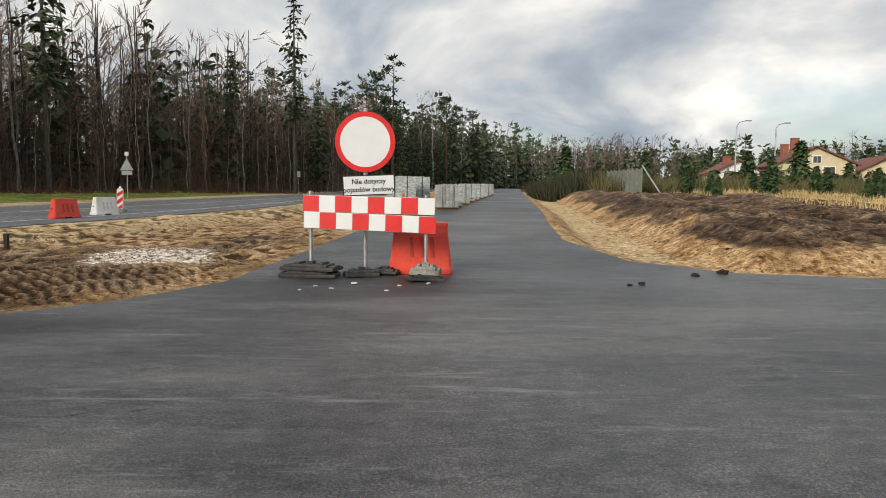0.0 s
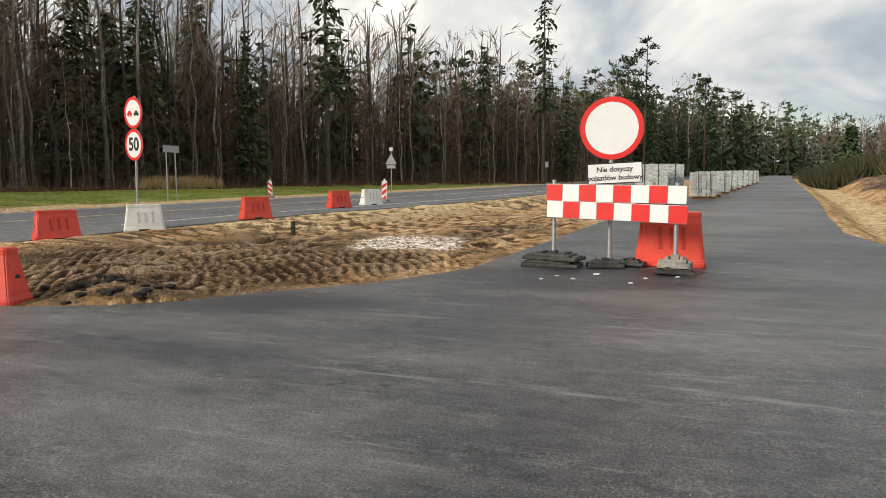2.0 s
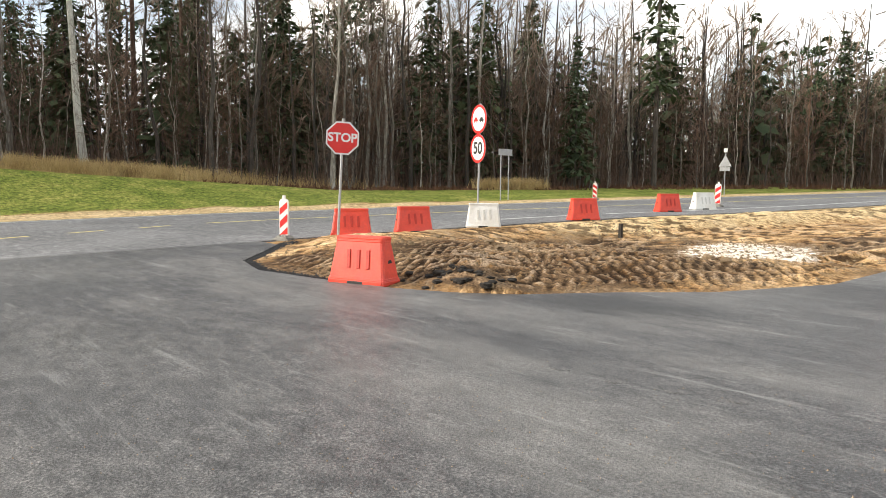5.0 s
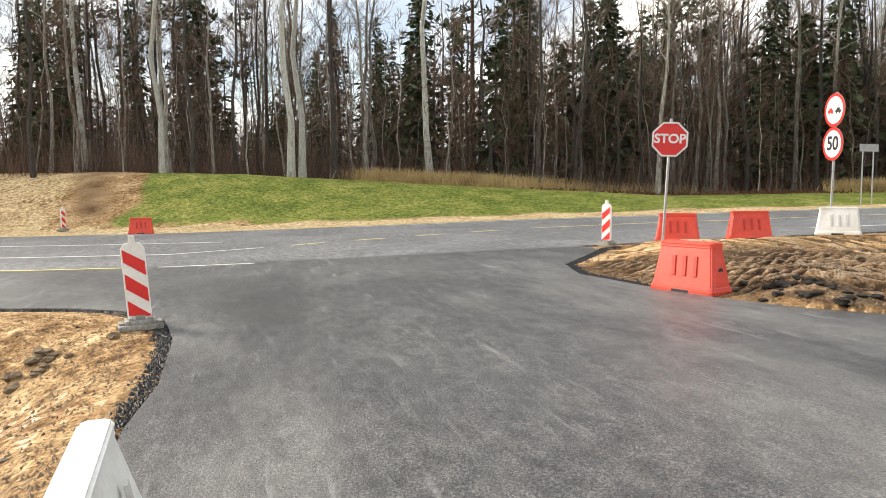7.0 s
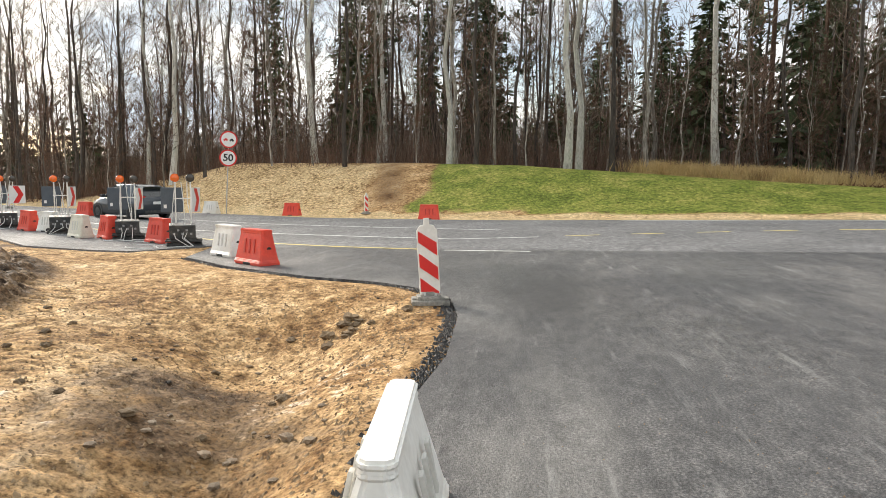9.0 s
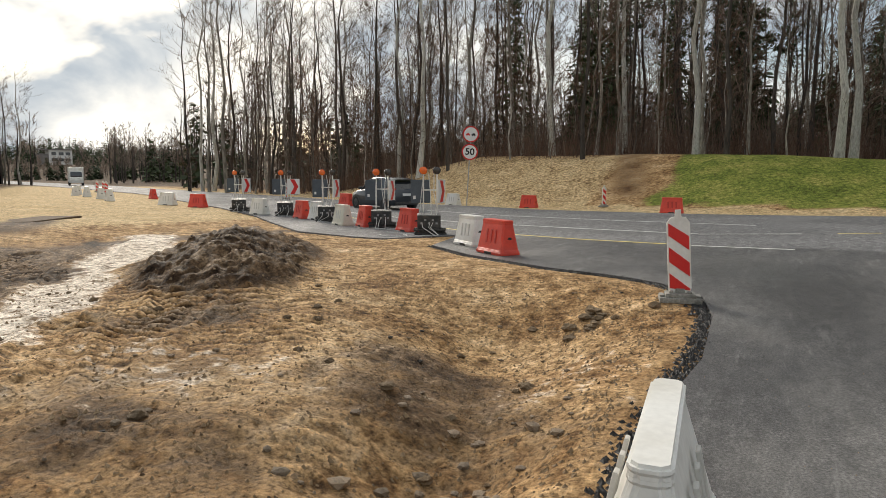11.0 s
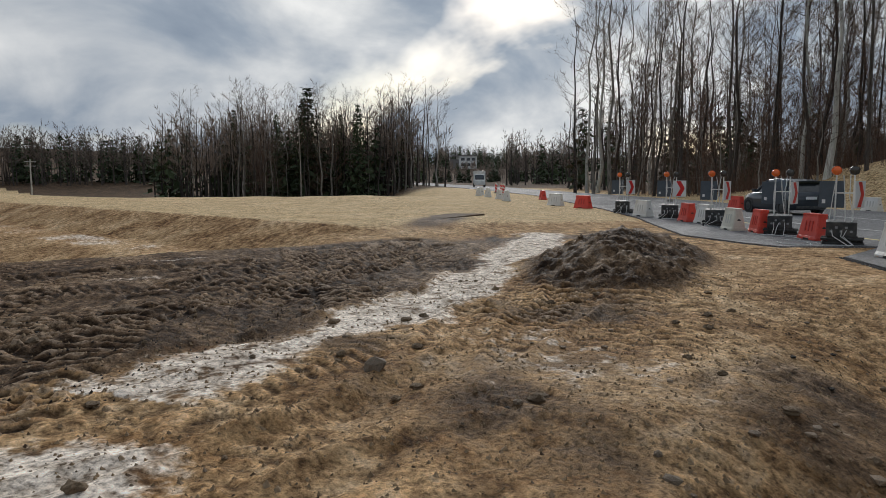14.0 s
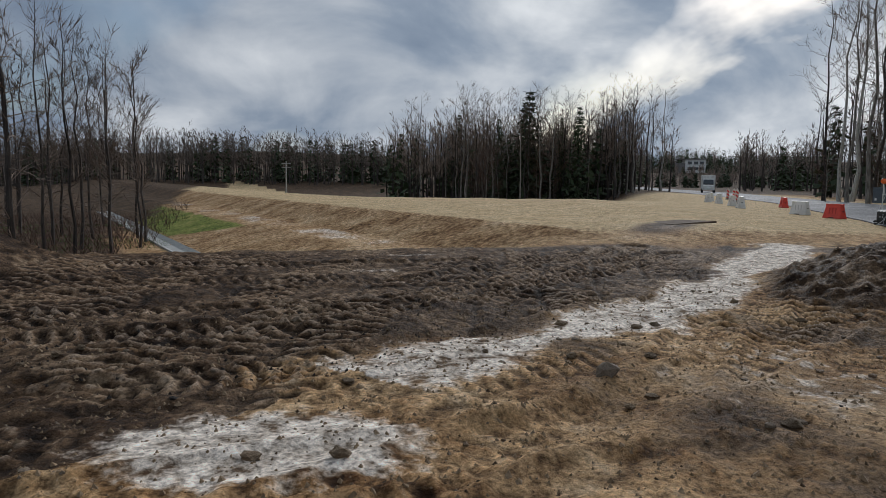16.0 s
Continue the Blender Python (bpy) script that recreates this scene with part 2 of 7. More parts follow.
M["window_glass"] = material("window_glass", [(0.03, 0.035, 0.04), (0.05, 0.055, 0.06)], 2, 0.06, 0.0, 20, spec=0.9, fine_amount=0.05)
M["concrete"] = material("concrete", [(0.34, 0.34, 0.32), (0.46, 0.46, 0.43), (0.28, 0.28, 0.26)], 3, 0.9, 0.3, 30)
M["yellow_paint"] = material("yellow_paint", [(0.62, 0.48, 0.12), (0.74, 0.60, 0.20), (0.48, 0.40, 0.18)], 4, 0.7, 0.1, 50)
M["white_paint"] = material("white_paint", [(0.60, 0.60, 0.57), (0.70, 0.70, 0.67), (0.38, 0.38, 0.36)], 4, 0.7, 0.1, 50)
M["cable"] = material("cable", [(0.55, 0.55, 0.53), (0.65, 0.65, 0.63)], 6, 0.5, 0.0, 40)


def asphalt(name, dark, mid, dust, dust_low, dust_high, rough, stains=(), dust_sheen_zones=()):
    """Bitumen with fine aggregate, broad tone patches and long smears of dried dust along the way of the traffic."""
    m = bpy.data.materials.new(name)
    m.use_nodes = True
    n, l = m.node_tree.nodes, m.node_tree.links
    b = n["Principled BSDF"]
    co = n.new("ShaderNodeTexCoord")

    def noise_at(scale, detail, stretch=(1, 1, 1), turn=0.0, rgh=0.5):
        mp = n.new("ShaderNodeMapping")
        mp.inputs["Scale"].default_value, mp.inputs["Rotation"].default_value = stretch, (0, 0, turn)
        l.new(co.outputs["Object"], mp.inputs[0])
        t = n.new("ShaderNodeTexNoise")
        t.inputs["Scale"].default_value, t.inputs["Detail"].default_value, t.inputs["Roughness"].default_value = scale, detail, rgh
        l.new(mp.outputs[0], t.inputs["Vector"])
        return t.outputs[0]

    def ramp(src, stops):
        r = n.new("ShaderNodeValToRGB")
        while len(r.color_ramp.elements) < len(stops):
            r.color_ramp.elements.new(0.5)
        for e, (p, c) in zip(r.color_ramp.elements, stops):
            e.position, e.color = p, (*c, 1)
        l.new(src, r.inputs[0])
        return r.outputs[0]

    def mixed(kind, fac, a, c):
        x = n.new("ShaderNodeMix")
        x.data_type, x.blend_type = "RGBA", kind
        if isinstance(fac, float):
            x.inputs[0].default_value = fac
        else:
            l.new(fac, x.inputs[0])
        l.new(a, x.inputs[6])
        l.new(c, x.inputs[7])
        return x.outputs[2]

    def oval(x, y, rx, ry):
        """Distance from a place on the road, one at the rim of an oval."""
        mp = n.new("ShaderNodeMapping")
        mp.inputs["Location"].default_value, mp.inputs["Scale"].default_value = (-x / rx, -y / ry, 0), (1 / rx, 1 / ry, 0)
        l.new(co.outputs["Object"], mp.inputs[0])
        ln = n.new("ShaderNodeVectorMath")
        ln.operation = "LENGTH"
        l.new(mp.outputs[0], ln.inputs[0])
        return ln.outputs["Value"]

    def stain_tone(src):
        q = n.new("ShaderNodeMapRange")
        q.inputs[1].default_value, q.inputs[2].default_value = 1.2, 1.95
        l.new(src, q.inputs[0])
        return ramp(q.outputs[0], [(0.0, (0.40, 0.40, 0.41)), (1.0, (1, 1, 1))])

    broad = noise_at(0.28, 4)
    tone = ramp(broad, [(0.42, dark), (0.58, mid)])
    grain = noise_at(62, 4, rgh=0.7)
    speck = ramp(grain, [(0.34, (0.25, 0.25, 0.25)), (0.5, (0.85, 0.85, 0.85)), (0.66, (2.2, 2.18, 2.1))])
    base = mixed("MULTIPLY", 1.0, tone, speck)
    mottle = ramp(noise_at(7, 9, (0.6, 1.2, 1), radians(-16), 0.68), [(0.34, (0.55, 0.55, 0.56)), (0.5, (1, 1, 1)), (0.66, (1.5, 1.48, 1.45))])
    base = mixed("MULTIPLY", 1.0, base, mottle)
    smear = noise_at(0.9, 7, (0.34, 1.25, 1), radians(-16), 0.62)
    patch = noise_at(0.33, 5, (0.7, 1.3, 1), radians(-25))
    both = n.new("ShaderNodeMath")
    both.operation = "MULTIPLY"
    l.new(smear, both.inputs[0])
    l.new(patch, both.inputs[1])
    dust_and_sheen = both.outputs[0]
    # ovals paled with the dust colour, for dust and for the sky's sheen
    for x, y, rx, ry, k in dust_sheen_zones:
        near = oval(x, y, rx, ry)
        q = n.new("ShaderNodeMapRange")
        q.inputs[1].default_value, q.inputs[2].default_value = 0.2, 1.0
        q.inputs[3].default_value, q.inputs[4].default_value = k, 0.0
        l.new(near, q.inputs[0])
        x = n.new("ShaderNodeMath")
        l.new(dust_and_sheen, x.inputs[0])
        l.new(q.outputs[0], x.inputs[1])
        dust_and_sheen = x.outputs[0]
    mask = ramp(dust_and_sheen, [(dust_low, (0, 0, 0)), (dust_high, (0.36, 0.36, 0.36))])
    gritty = mixed("MULTIPLY", 1.0, mask, ramp(noise_at(70, 6, rgh=0.7), [(0.40, (0.2, 0.2, 0.2)), (0.6, (1, 1, 1))]))
    dusty = n.new("ShaderNodeRGB")
    dusty.outputs[0].default_value = (*dust, 1)
    col = mixed("MIX", gritty, base, dusty.outputs[0])
    scuff = ramp(noise_at(3.2, 8, (0.22, 2.2, 1), radians(-14), 0.7), [(0.575, (0, 0, 0)), (0.70, (0.6, 0.6, 0.6))])
    chalk = n.new("ShaderNodeRGB")
    chalk.outputs[0].default_value = (0.30, 0.30, 0.29, 1)
    col = mixed("MIX", scuff, col, chalk.outputs[0])
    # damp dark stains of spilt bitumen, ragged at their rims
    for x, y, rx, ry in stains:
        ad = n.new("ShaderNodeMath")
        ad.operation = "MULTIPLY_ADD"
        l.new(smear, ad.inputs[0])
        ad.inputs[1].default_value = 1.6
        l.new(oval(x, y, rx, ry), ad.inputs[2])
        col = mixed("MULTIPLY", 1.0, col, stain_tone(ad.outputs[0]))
    l.new(col, b.inputs["Base Color"])
    rr = n.new("ShaderNodeMapRange")
    rr.inputs[1].default_value, rr.inputs[2].default_value = 0.3, 0.7
    rr.inputs[3].default_value, rr.inputs[4].default_value = rough - 0.10, rough + 0.14
    l.new(patch, rr.inputs[0])
    l.new(rr.outputs[0], b.inputs["Roughness"])
    bp = n.new("ShaderNodeBump")
    bp.inputs["Strength"].default_value, bp.inputs["Distance"].default_value = 0.7, 0.014
    l.new(grain, bp.inputs["Height"])
    l.new(bp.outputs[0], b.inputs["Normal"])
    return m


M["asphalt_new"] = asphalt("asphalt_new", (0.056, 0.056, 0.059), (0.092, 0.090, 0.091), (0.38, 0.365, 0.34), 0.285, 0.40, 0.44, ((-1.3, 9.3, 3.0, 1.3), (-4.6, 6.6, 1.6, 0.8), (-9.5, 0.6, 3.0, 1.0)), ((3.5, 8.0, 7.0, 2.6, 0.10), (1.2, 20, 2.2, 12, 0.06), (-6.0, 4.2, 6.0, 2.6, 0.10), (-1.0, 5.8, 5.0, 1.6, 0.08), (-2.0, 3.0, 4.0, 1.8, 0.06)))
M["asphalt_old"] = asphalt("asphalt_old", (0.125, 0.126, 0.132), (0.165, 0.166, 0.172), (0.22, 0.21, 0.20), 0.34, 0.52, 0.80)
M["asphalt_crumb"] = material("asphalt_crumb", [(0.010, 0.010, 0.011), (0.028, 0.028, 0.029)], 9, 0.6, 0.8, 45, fine_amount=0.5)


def ground_material():
    """Earth in zones: sand, wet loam, chalky lime, turf and leaf litter, each with its own grain."""
    m = bpy.data.materials.new("site_ground")
    m.use_nodes = True
    n, l = m.node_tree.nodes, m.node_tree.links
    b = n["Principled BSDF"]
    co = n.new("ShaderNodeTexCoord")

    def noise_at(scale, detail=6, rgh=0.55, stretch=(1, 1, 1)):
        mp = n.new("ShaderNodeMapping")
        mp.inputs["Scale"].default_value = stretch
        l.new(co.outputs["Object"], mp.inputs[0])
        t = n.new("ShaderNodeTexNoise")
        t.inputs["Scale"].default_value, t.inputs["Detail"].default_value, t.inputs["Roughness"].default_value = scale, detail, rgh
        l.new(mp.outputs[0], t.inputs["Vector"])
        return t.outputs[0]

    def ramp(src, stops):
        r = n.new("ShaderNodeValToRGB")
        while len(r.color_ramp.elements) < len(stops):
            r.color_ramp.elements.new(0.5)
        for e, (p, c) in zip(r.color_ramp.elements, stops):
            e.position, e.color = p, (*c, 1)
        l.new(src, r.inputs[0])
        return r.outputs[0]

    n1, n2, n3 = noise_at(0.7), noise_at(5.5, 9, 0.66), noise_at(26, 7, 0.68)
    avg = n.new("ShaderNodeMath")
    avg.operation = "MULTIPLY_ADD"
    l.new(n1, avg.inputs[0])
    avg.inputs[1].default_value = 0.5
    half = n.new("ShaderNodeMath")
    half.operation = "MULTIPLY"
    l.new(n2, half.inputs[0])
    half.inputs[1].default_value = 0.5
    l.new(half.outputs[0], avg.inputs[2])
    mixn = avg.outputs[0]
    soils = {
        "sand": ramp(mixn, [(0.36, (0.110, 0.050, 0.018)), (0.44, (0.290, 0.165, 0.072)), (0.54, (0.470, 0.305, 0.155)), (0.66, (0.640, 0.480, 0.305))]),
        "pale": ramp(mixn, [(0.35, (0.43, 0.30, 0.15)), (0.5, (0.56, 0.41, 0.225)), (0.65, (0.64, 0.50, 0.30))]),
        "mud": ramp(mixn, [(0.36, (0.022, 0.012, 0.007)), (0.46, (0.070, 0.041, 0.022)), (0.56, (0.160, 0.102, 0.058)), (0.66, (0.330, 0.240, 0.155))]),
        "lime": ramp(n2, [(0.37, (0.17, 0.12, 0.08)), (0.44, (0.50, 0.42, 0.335)), (0.58, (0.70, 0.62, 0.53))]),
        "grass": ramp(mixn, [(0.34, (0.085, 0.108, 0.020)), (0.46, (0.152, 0.190, 0.036)), (0.56, (0.245, 0.255, 0.060)), (0.66, (0.38, 0.31, 0.11))]),
        "litter": ramp(mixn, [(0.34, (0.030, 0.020, 0.012)), (0.48, (0.068, 0.043, 0.025)), (0.62, (0.13, 0.082, 0.046))]),
        "field": ramp(mixn, [(0.34, (0.10, 0.085, 0.04)), (0.5, (0.20, 0.165, 0.075)), (0.65, (0.29, 0.23, 0.115))]),
    }
    col = soils["sand"]
    for key in ("pale", "mud", "lime", "grass", "litter", "field"):
        at = n.new("ShaderNodeAttribute")
        at.attribute_name = key
        s = n.new("ShaderNodeMath")
        s.operation = "ADD"
        l.new(at.outputs["Fac"], s.inputs[0])
        l.new(n2, s.inputs[1])
        edge = n.new("ShaderNodeMapRange")
        edge.inputs[1].default_value, edge.inputs[2].default_value = 0.90, 1.12
        l.new(s.outputs[0], edge.inputs[0])
        x = n.new("ShaderNodeMix")
        x.data_type = "RGBA"
        l.new(edge.outputs[0], x.inputs[0])
        l.new(col, x.inputs[6])
        l.new(soils[key], x.inputs[7])
        col = x.outputs[2]
    # tyre crests dried to a pale crust, wet troughs; relief shading added in colour
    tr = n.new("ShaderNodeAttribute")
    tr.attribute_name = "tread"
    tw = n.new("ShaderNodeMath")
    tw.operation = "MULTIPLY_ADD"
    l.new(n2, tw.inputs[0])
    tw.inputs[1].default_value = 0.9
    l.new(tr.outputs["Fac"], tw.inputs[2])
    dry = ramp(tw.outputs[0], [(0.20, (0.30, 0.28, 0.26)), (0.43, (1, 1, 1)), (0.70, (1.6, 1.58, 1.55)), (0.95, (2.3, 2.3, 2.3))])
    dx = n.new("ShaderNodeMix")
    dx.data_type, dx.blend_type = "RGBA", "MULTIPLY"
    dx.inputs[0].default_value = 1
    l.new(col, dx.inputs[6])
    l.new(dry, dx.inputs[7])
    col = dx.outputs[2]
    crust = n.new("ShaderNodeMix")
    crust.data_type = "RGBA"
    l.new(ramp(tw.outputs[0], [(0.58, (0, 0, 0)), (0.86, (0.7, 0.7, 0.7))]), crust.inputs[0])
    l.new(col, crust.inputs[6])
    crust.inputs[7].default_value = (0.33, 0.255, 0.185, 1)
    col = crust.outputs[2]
    sp = n.new("ShaderNodeMix")
    sp.data_type, sp.blend_type = "RGBA", "MULTIPLY"
    sp.inputs[0].default_value = 1
    l.new(col, sp.inputs[6])
    l.new(ramp(n3, [(0.36, (0.38, 0.36, 0.34)), (0.48, (1.0, 1.0, 1.0)), (0.65, (1.6, 1.6, 1.6))]), sp.inputs[7])
    l.new(sp.outputs[2], b.inputs["Base Color"])
    wet = n.new("ShaderNodeAttribute")
    wet.attribute_name = "mud"
    rg = n.new("ShaderNodeMapRange")
    rg.inputs[3].default_value, rg.inputs[4].default_value = 0.95, 0.72
    l.new(wet.outputs["Fac"], rg.inputs[0])
    l.new(rg.outputs[0], b.inputs["Roughness"])
    b.inputs["Specular IOR Level"].default_value = 0.12
    hsum = n.new("ShaderNodeMath")
    hsum.operation = "MULTIPLY_ADD"
    l.new(n3, hsum.inputs[0])
    hsum.inputs[1].default_value = 0.6
    l.new(n2, hsum.inputs[2])
    bp = n.new("ShaderNodeBump")
    bp.inputs["Strength"].default_value, bp.inputs["Distance"].default_value = 1.0, 0.06
    l.new(hsum.outputs[0], bp.inputs["Height"])
    chalky = n.new("ShaderNodeAttribute")
    chalky.attribute_name = "lime"
    soft = n.new("ShaderNodeMapRange")
    soft.inputs[1].default_value, soft.inputs[2].default_value = 0.2, 0.6
    soft.inputs[3].default_value, soft.inputs[4].default_value = 1.0, 0.45
    l.new(chalky.outputs["Fac"], soft.inputs[0])
    l.new(soft.outputs[0], bp.inputs["Strength"])
    l.new(bp.outputs[0], b.inputs["Normal"])
    return m


M["clod_mid"] = material("clod_mid", [(0.07, 0.043, 0.024), (0.14, 0.09, 0.05)], 6, 0.95, 0.8, 30, per_object=0.3)
M["foot_grey"] = material("foot_grey", [(0.19, 0.185, 0.165), (0.30, 0.29, 0.26), (0.13, 0.125, 0.11)], 7, 0.8, 0.4, 50)
# darker copies of the barrier plastics, carrying the shade inside the slots
M["red_slot_shade"] = material("red_slot_shade", [(0.40, 0.025, 0.015), (0.50, 0.035, 0.02)], 3, 0.6, 0.1, 30, fine_amount=0.1)
M["white_slot_shade"] = material("white_slot_shade", [(0.50, 0.49, 0.46), (0.60, 0.59, 0.55)], 3, 0.6, 0.1, 30, fine_amount=0.1)
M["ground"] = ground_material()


# ---------------------------------------------------------------- mesh helpers
def part(name, bm, mat, parent=None, label="", m=None, smooth=False):
    """Links a bmesh as one mesh object, under a thing or a part."""
    me = bpy.data.meshes.new(name)
    bm.to_mesh(me)
    bm.free()
    me.materials.append(M[mat] if isinstance(mat, str) else mat)
    if smooth:
        me.polygons.foreach_set("use_smooth", [True] * len(me.polygons))
    ob = new(name, me)
    if parent is not None:
        ob.parent = parent
    if m is not None:
        ob.matrix_basis = m
    if label:
        ob["label"] = label
    return ob


def thing(name, m, label, category, group=""):
    e = new(name)
    e.empty_display_size = 0.2
    e.matrix_basis = m
    return tagged(e, label, category, group)


def box(bm, sx, sy, sz, x=0.0, y=0.0, z=0.0, bevel=0.0, m=None):
    """A box centred on x, y with its foot at z."""
    vs = bmesh.ops.create_cube(bm, size=1)["verts"]
    bmesh.ops.scale(bm, vec=(sx, sy, sz), verts=vs)
    bmesh.ops.translate(bm, vec=(x, y, z + sz / 2), verts=vs)
    if bevel:
        es = list({e for v in vs for e in v.link_edges})
        out = bmesh.ops.bevel(bm, geom=es, offset=bevel, segments=2, affect="EDGES", profile=0.7)
        vs = list({v for f in out["faces"] for v in f.verts} | {v for v in vs if v.is_valid})
    if m is not None:
        bmesh.ops.transform(bm, matrix=m, verts=vs)
    return vs


def tube(bm, pts, radii, n=6, caps=True):
    """A tapered tube along points."""
    rings, prev = [], None
    pts = [Vector(p) for p in pts]
    for i, p in enumerate(pts):
        d = (pts[min(i + 1, len(pts) - 1)] - pts[max(i - 1, 0)]).normalized()
        a = d.orthogonal().normalized() if prev is None else (prev - d * prev.dot(d)).normalized()
        prev = a
        c = d.cross(a)
        rings.append([bm.verts.new(p + (a * math.cos(2 * math.pi * k / n) + c * math.sin(2 * math.pi * k / n)) * radii[i]) for k in range(n)])
    for r0, r1 in zip(rings, rings[1:]):
        for k in range(n):
            bm.faces.new((r0[k], r0[(k + 1) % n], r1[(k + 1) % n], r1[k]))
    if caps:
        bm.faces.new(rings[0][::-1])
        bm.faces.new(rings[-1])


def disc(bm, r, thick, n=32, m=None, inner=0.0):
    """A flat disc or ring in the xz plane, its face looking to -y."""
    vs = []
    for y in (0, thick):
        vs.append([bm.verts.new((r * math.cos(2 * math.pi * (k + 0.5) / n), y, r * math.sin(2 * math.pi * (k + 0.5) / n))) for k in range(n)])
    if inner:
        for y in (0, thick):
            vs.append([bm.verts.new((inner * math.cos(2 * math.pi * (k + 0.5) / n), y, inner * math.sin(2 * math.pi * (k + 0.5) / n))) for k in range(n)])
    for k in range(n):
        j = (k + 1) % n
        bm.faces.new((vs[0][k], vs[1][k], vs[1][j], vs[0][j]))
        if inner:
            bm.faces.new((vs[0][k], vs[0][j], vs[2][j], vs[2][k]))
            bm.faces.new((vs[1][j], vs[1][k], vs[3][k], vs[3][j]))
            bm.faces.new((vs[2][k], vs[2][j], vs[3][j], vs[3][k]))
    if not inner:
        bm.faces.new(vs[0])
        bm.faces.new(vs[1][::-1])
    if m is not None:
        bmesh.ops.transform(bm, matrix=m, verts=[v for r_ in vs for v in r_])


def prism(bm, outline, thick, m=None):
    """A plate from an outline in xz, its face at y = 0 looking to -y."""
    a = [bm.verts.new((x, 0, z)) for x, z in outline]
    c = [bm.verts.new((x, thick, z)) for x, z in outline]
    k = len(a)
    bm.faces.new(a)
    bm.faces.new(c[::-1])
    for i in range(k):
        bm.faces.new((a[i], c[i], c[(i + 1) % k], a[(i + 1) % k]))
    bmesh.ops.recalc_face_normals(bm, faces=bm.faces)
    if m is not None:
        bmesh.ops.transform(bm, matrix=m, verts=a + c)


def lettering(text, size, mat, parent, m, bold=0.0, name="lettering"):
    """Raised letters of the built-in font, upright in the xz plane, looking to -y."""
    cu = bpy.data.curves.new(name, "FONT")
    cu.body, cu.size, cu.align_x, cu.align_y, cu.extrude, cu.offset = text, size, "CENTER", "CENTER", 0.0015, bold
    tmp = new("tmp", cu)
    bpy.context.view_layer.update()
    me = bpy.data.meshes.new_from_object(tmp.evaluated_get(bpy.context.evaluated_depsgraph_get()))
    bpy.data.objects.remove(tmp)
    me.transform(Matrix.Rotation(radians(90), 4, "X"))
    me.materials.clear()
    me.materials.append(M[mat])
    ob = new(name, me)
    ob.parent, ob.matrix_basis = parent, m
    return ob


# ---------------------------------------------------------------- the lie of the land
def vnoise(x, y, seed=0):
    """Smooth value noise on arrays, about -1 to 1."""
    x, y = np.asarray(x, float), np.asarray(y, float)
    xi, yi = np.floor(x), np.floor(y)
    fx, fy = x - xi, y - yi
    fx, fy = fx * fx * (3 - 2 * fx), fy * fy * (3 - 2 * fy)

    def h(a, c):
        v = np.sin(a * 127.1 + c * 311.7 + seed * 74.7) * 43758.5453
        return 2 * (v - np.floor(v)) - 1

    return (h(xi, yi) * (1 - fx) + h(xi + 1, yi) * fx) * (1 - fy) + (h(xi, yi + 1) * (1 - fx) + h(xi + 1, yi + 1) * fx) * fy


def fbm(x, y, octaves=4, seed=0, gain=0.5):
    out, a = 0, 1.0
    for k in range(octaves):
        out = out + a * vnoise(x * 2**k + 13.1 * k, y * 2**k - 7.7 * k, seed + k)
        a *= gain
    return out


def ramp01(a, c, v):
    t = np.clip((np.asarray(v, float) - a) / (c - a), 0, 1)
    return t * t * (3 - 2 * t)


def zg(x, y):
    """The level that the roads keep: rising to the north, a little lower to the south."""
    y = np.asarray(y, float)
    return 0.026 * np.clip(y, 0, 20) + 0.015 * np.clip(y - 20, 0, 140) + 0.02 * np.clip(y, -10, 0)


SHARED = [(-14.3, 7.5), (-15.0, 2.1), (-15.7, -1.4), (-16.5, -4.7), (-16.8, -7.5)]
ACCESS = SHARED + [(-13.9, -6.9), (-12.3, -5.3), (-10.9, -3.3), (-10.3, -2.05), (-9.8, -1.45), (-8.9, -0.85), (-7.7, -0.65), (-5.9, -0.6), (-4.9, -0.7), (-3.8, -0.7), (-1.5, -0.95), (3, -1.3), (60, -2),
                   (60, 9.5), (14, 10.2), (6.8, 10.5), (4.7, 11.0), (3.4, 12.5), (2.9, 16.5), (3.4, 22), (4.6, 31.8), (7.9, 65), (12.4, 110), (18, 160),
                   (13, 160), (6.8, 110), (2.3, 65), (-1.0, 32), (-2.3, 19), (-2.8, 13), (-3.1, 9.7), (-3.95, 8.1), (-4.8, 7.3), (-5.6, 6.35), (-6.3, 5.9), (-7.1, 5.6), (-8.2, 5.4), (-10, 5.2), (-11.3, 5.6), (-12.4, 6.6), (-13.3, 7.4)]
MAIN = SHARED[::-1] + [(-13.9, 10.6), (-13.1, 14.7), (-12.1, 19.1), (-10.7, 24.2), (-9.3, 31.6), (-7.5, 50), (-4.8, 75), (-0.5, 110), (6, 160),
                       (-2, 160), (-8, 110), (-13, 80), (-17, 55), (-20.5, 37), (-22.5, 25), (-24.2, 16.9), (-26.2, 11.3), (-27.6, 3.8), (-28.9, -2.6), (-31, -7.5), (-34, -14), (-38, -25), (-46, -40), (-58, -64), (-73, -92), (-96, -146), (-126, -207),
                       (-119, -210), (-89, -150), (-65, -95), (-51, -66), (-41, -47), (-33, -35), (-26, -24.5), (-21.8, -18.8), (-18.8, -15.4), (-16.2, -12.3), (-15.2, -8.9)]


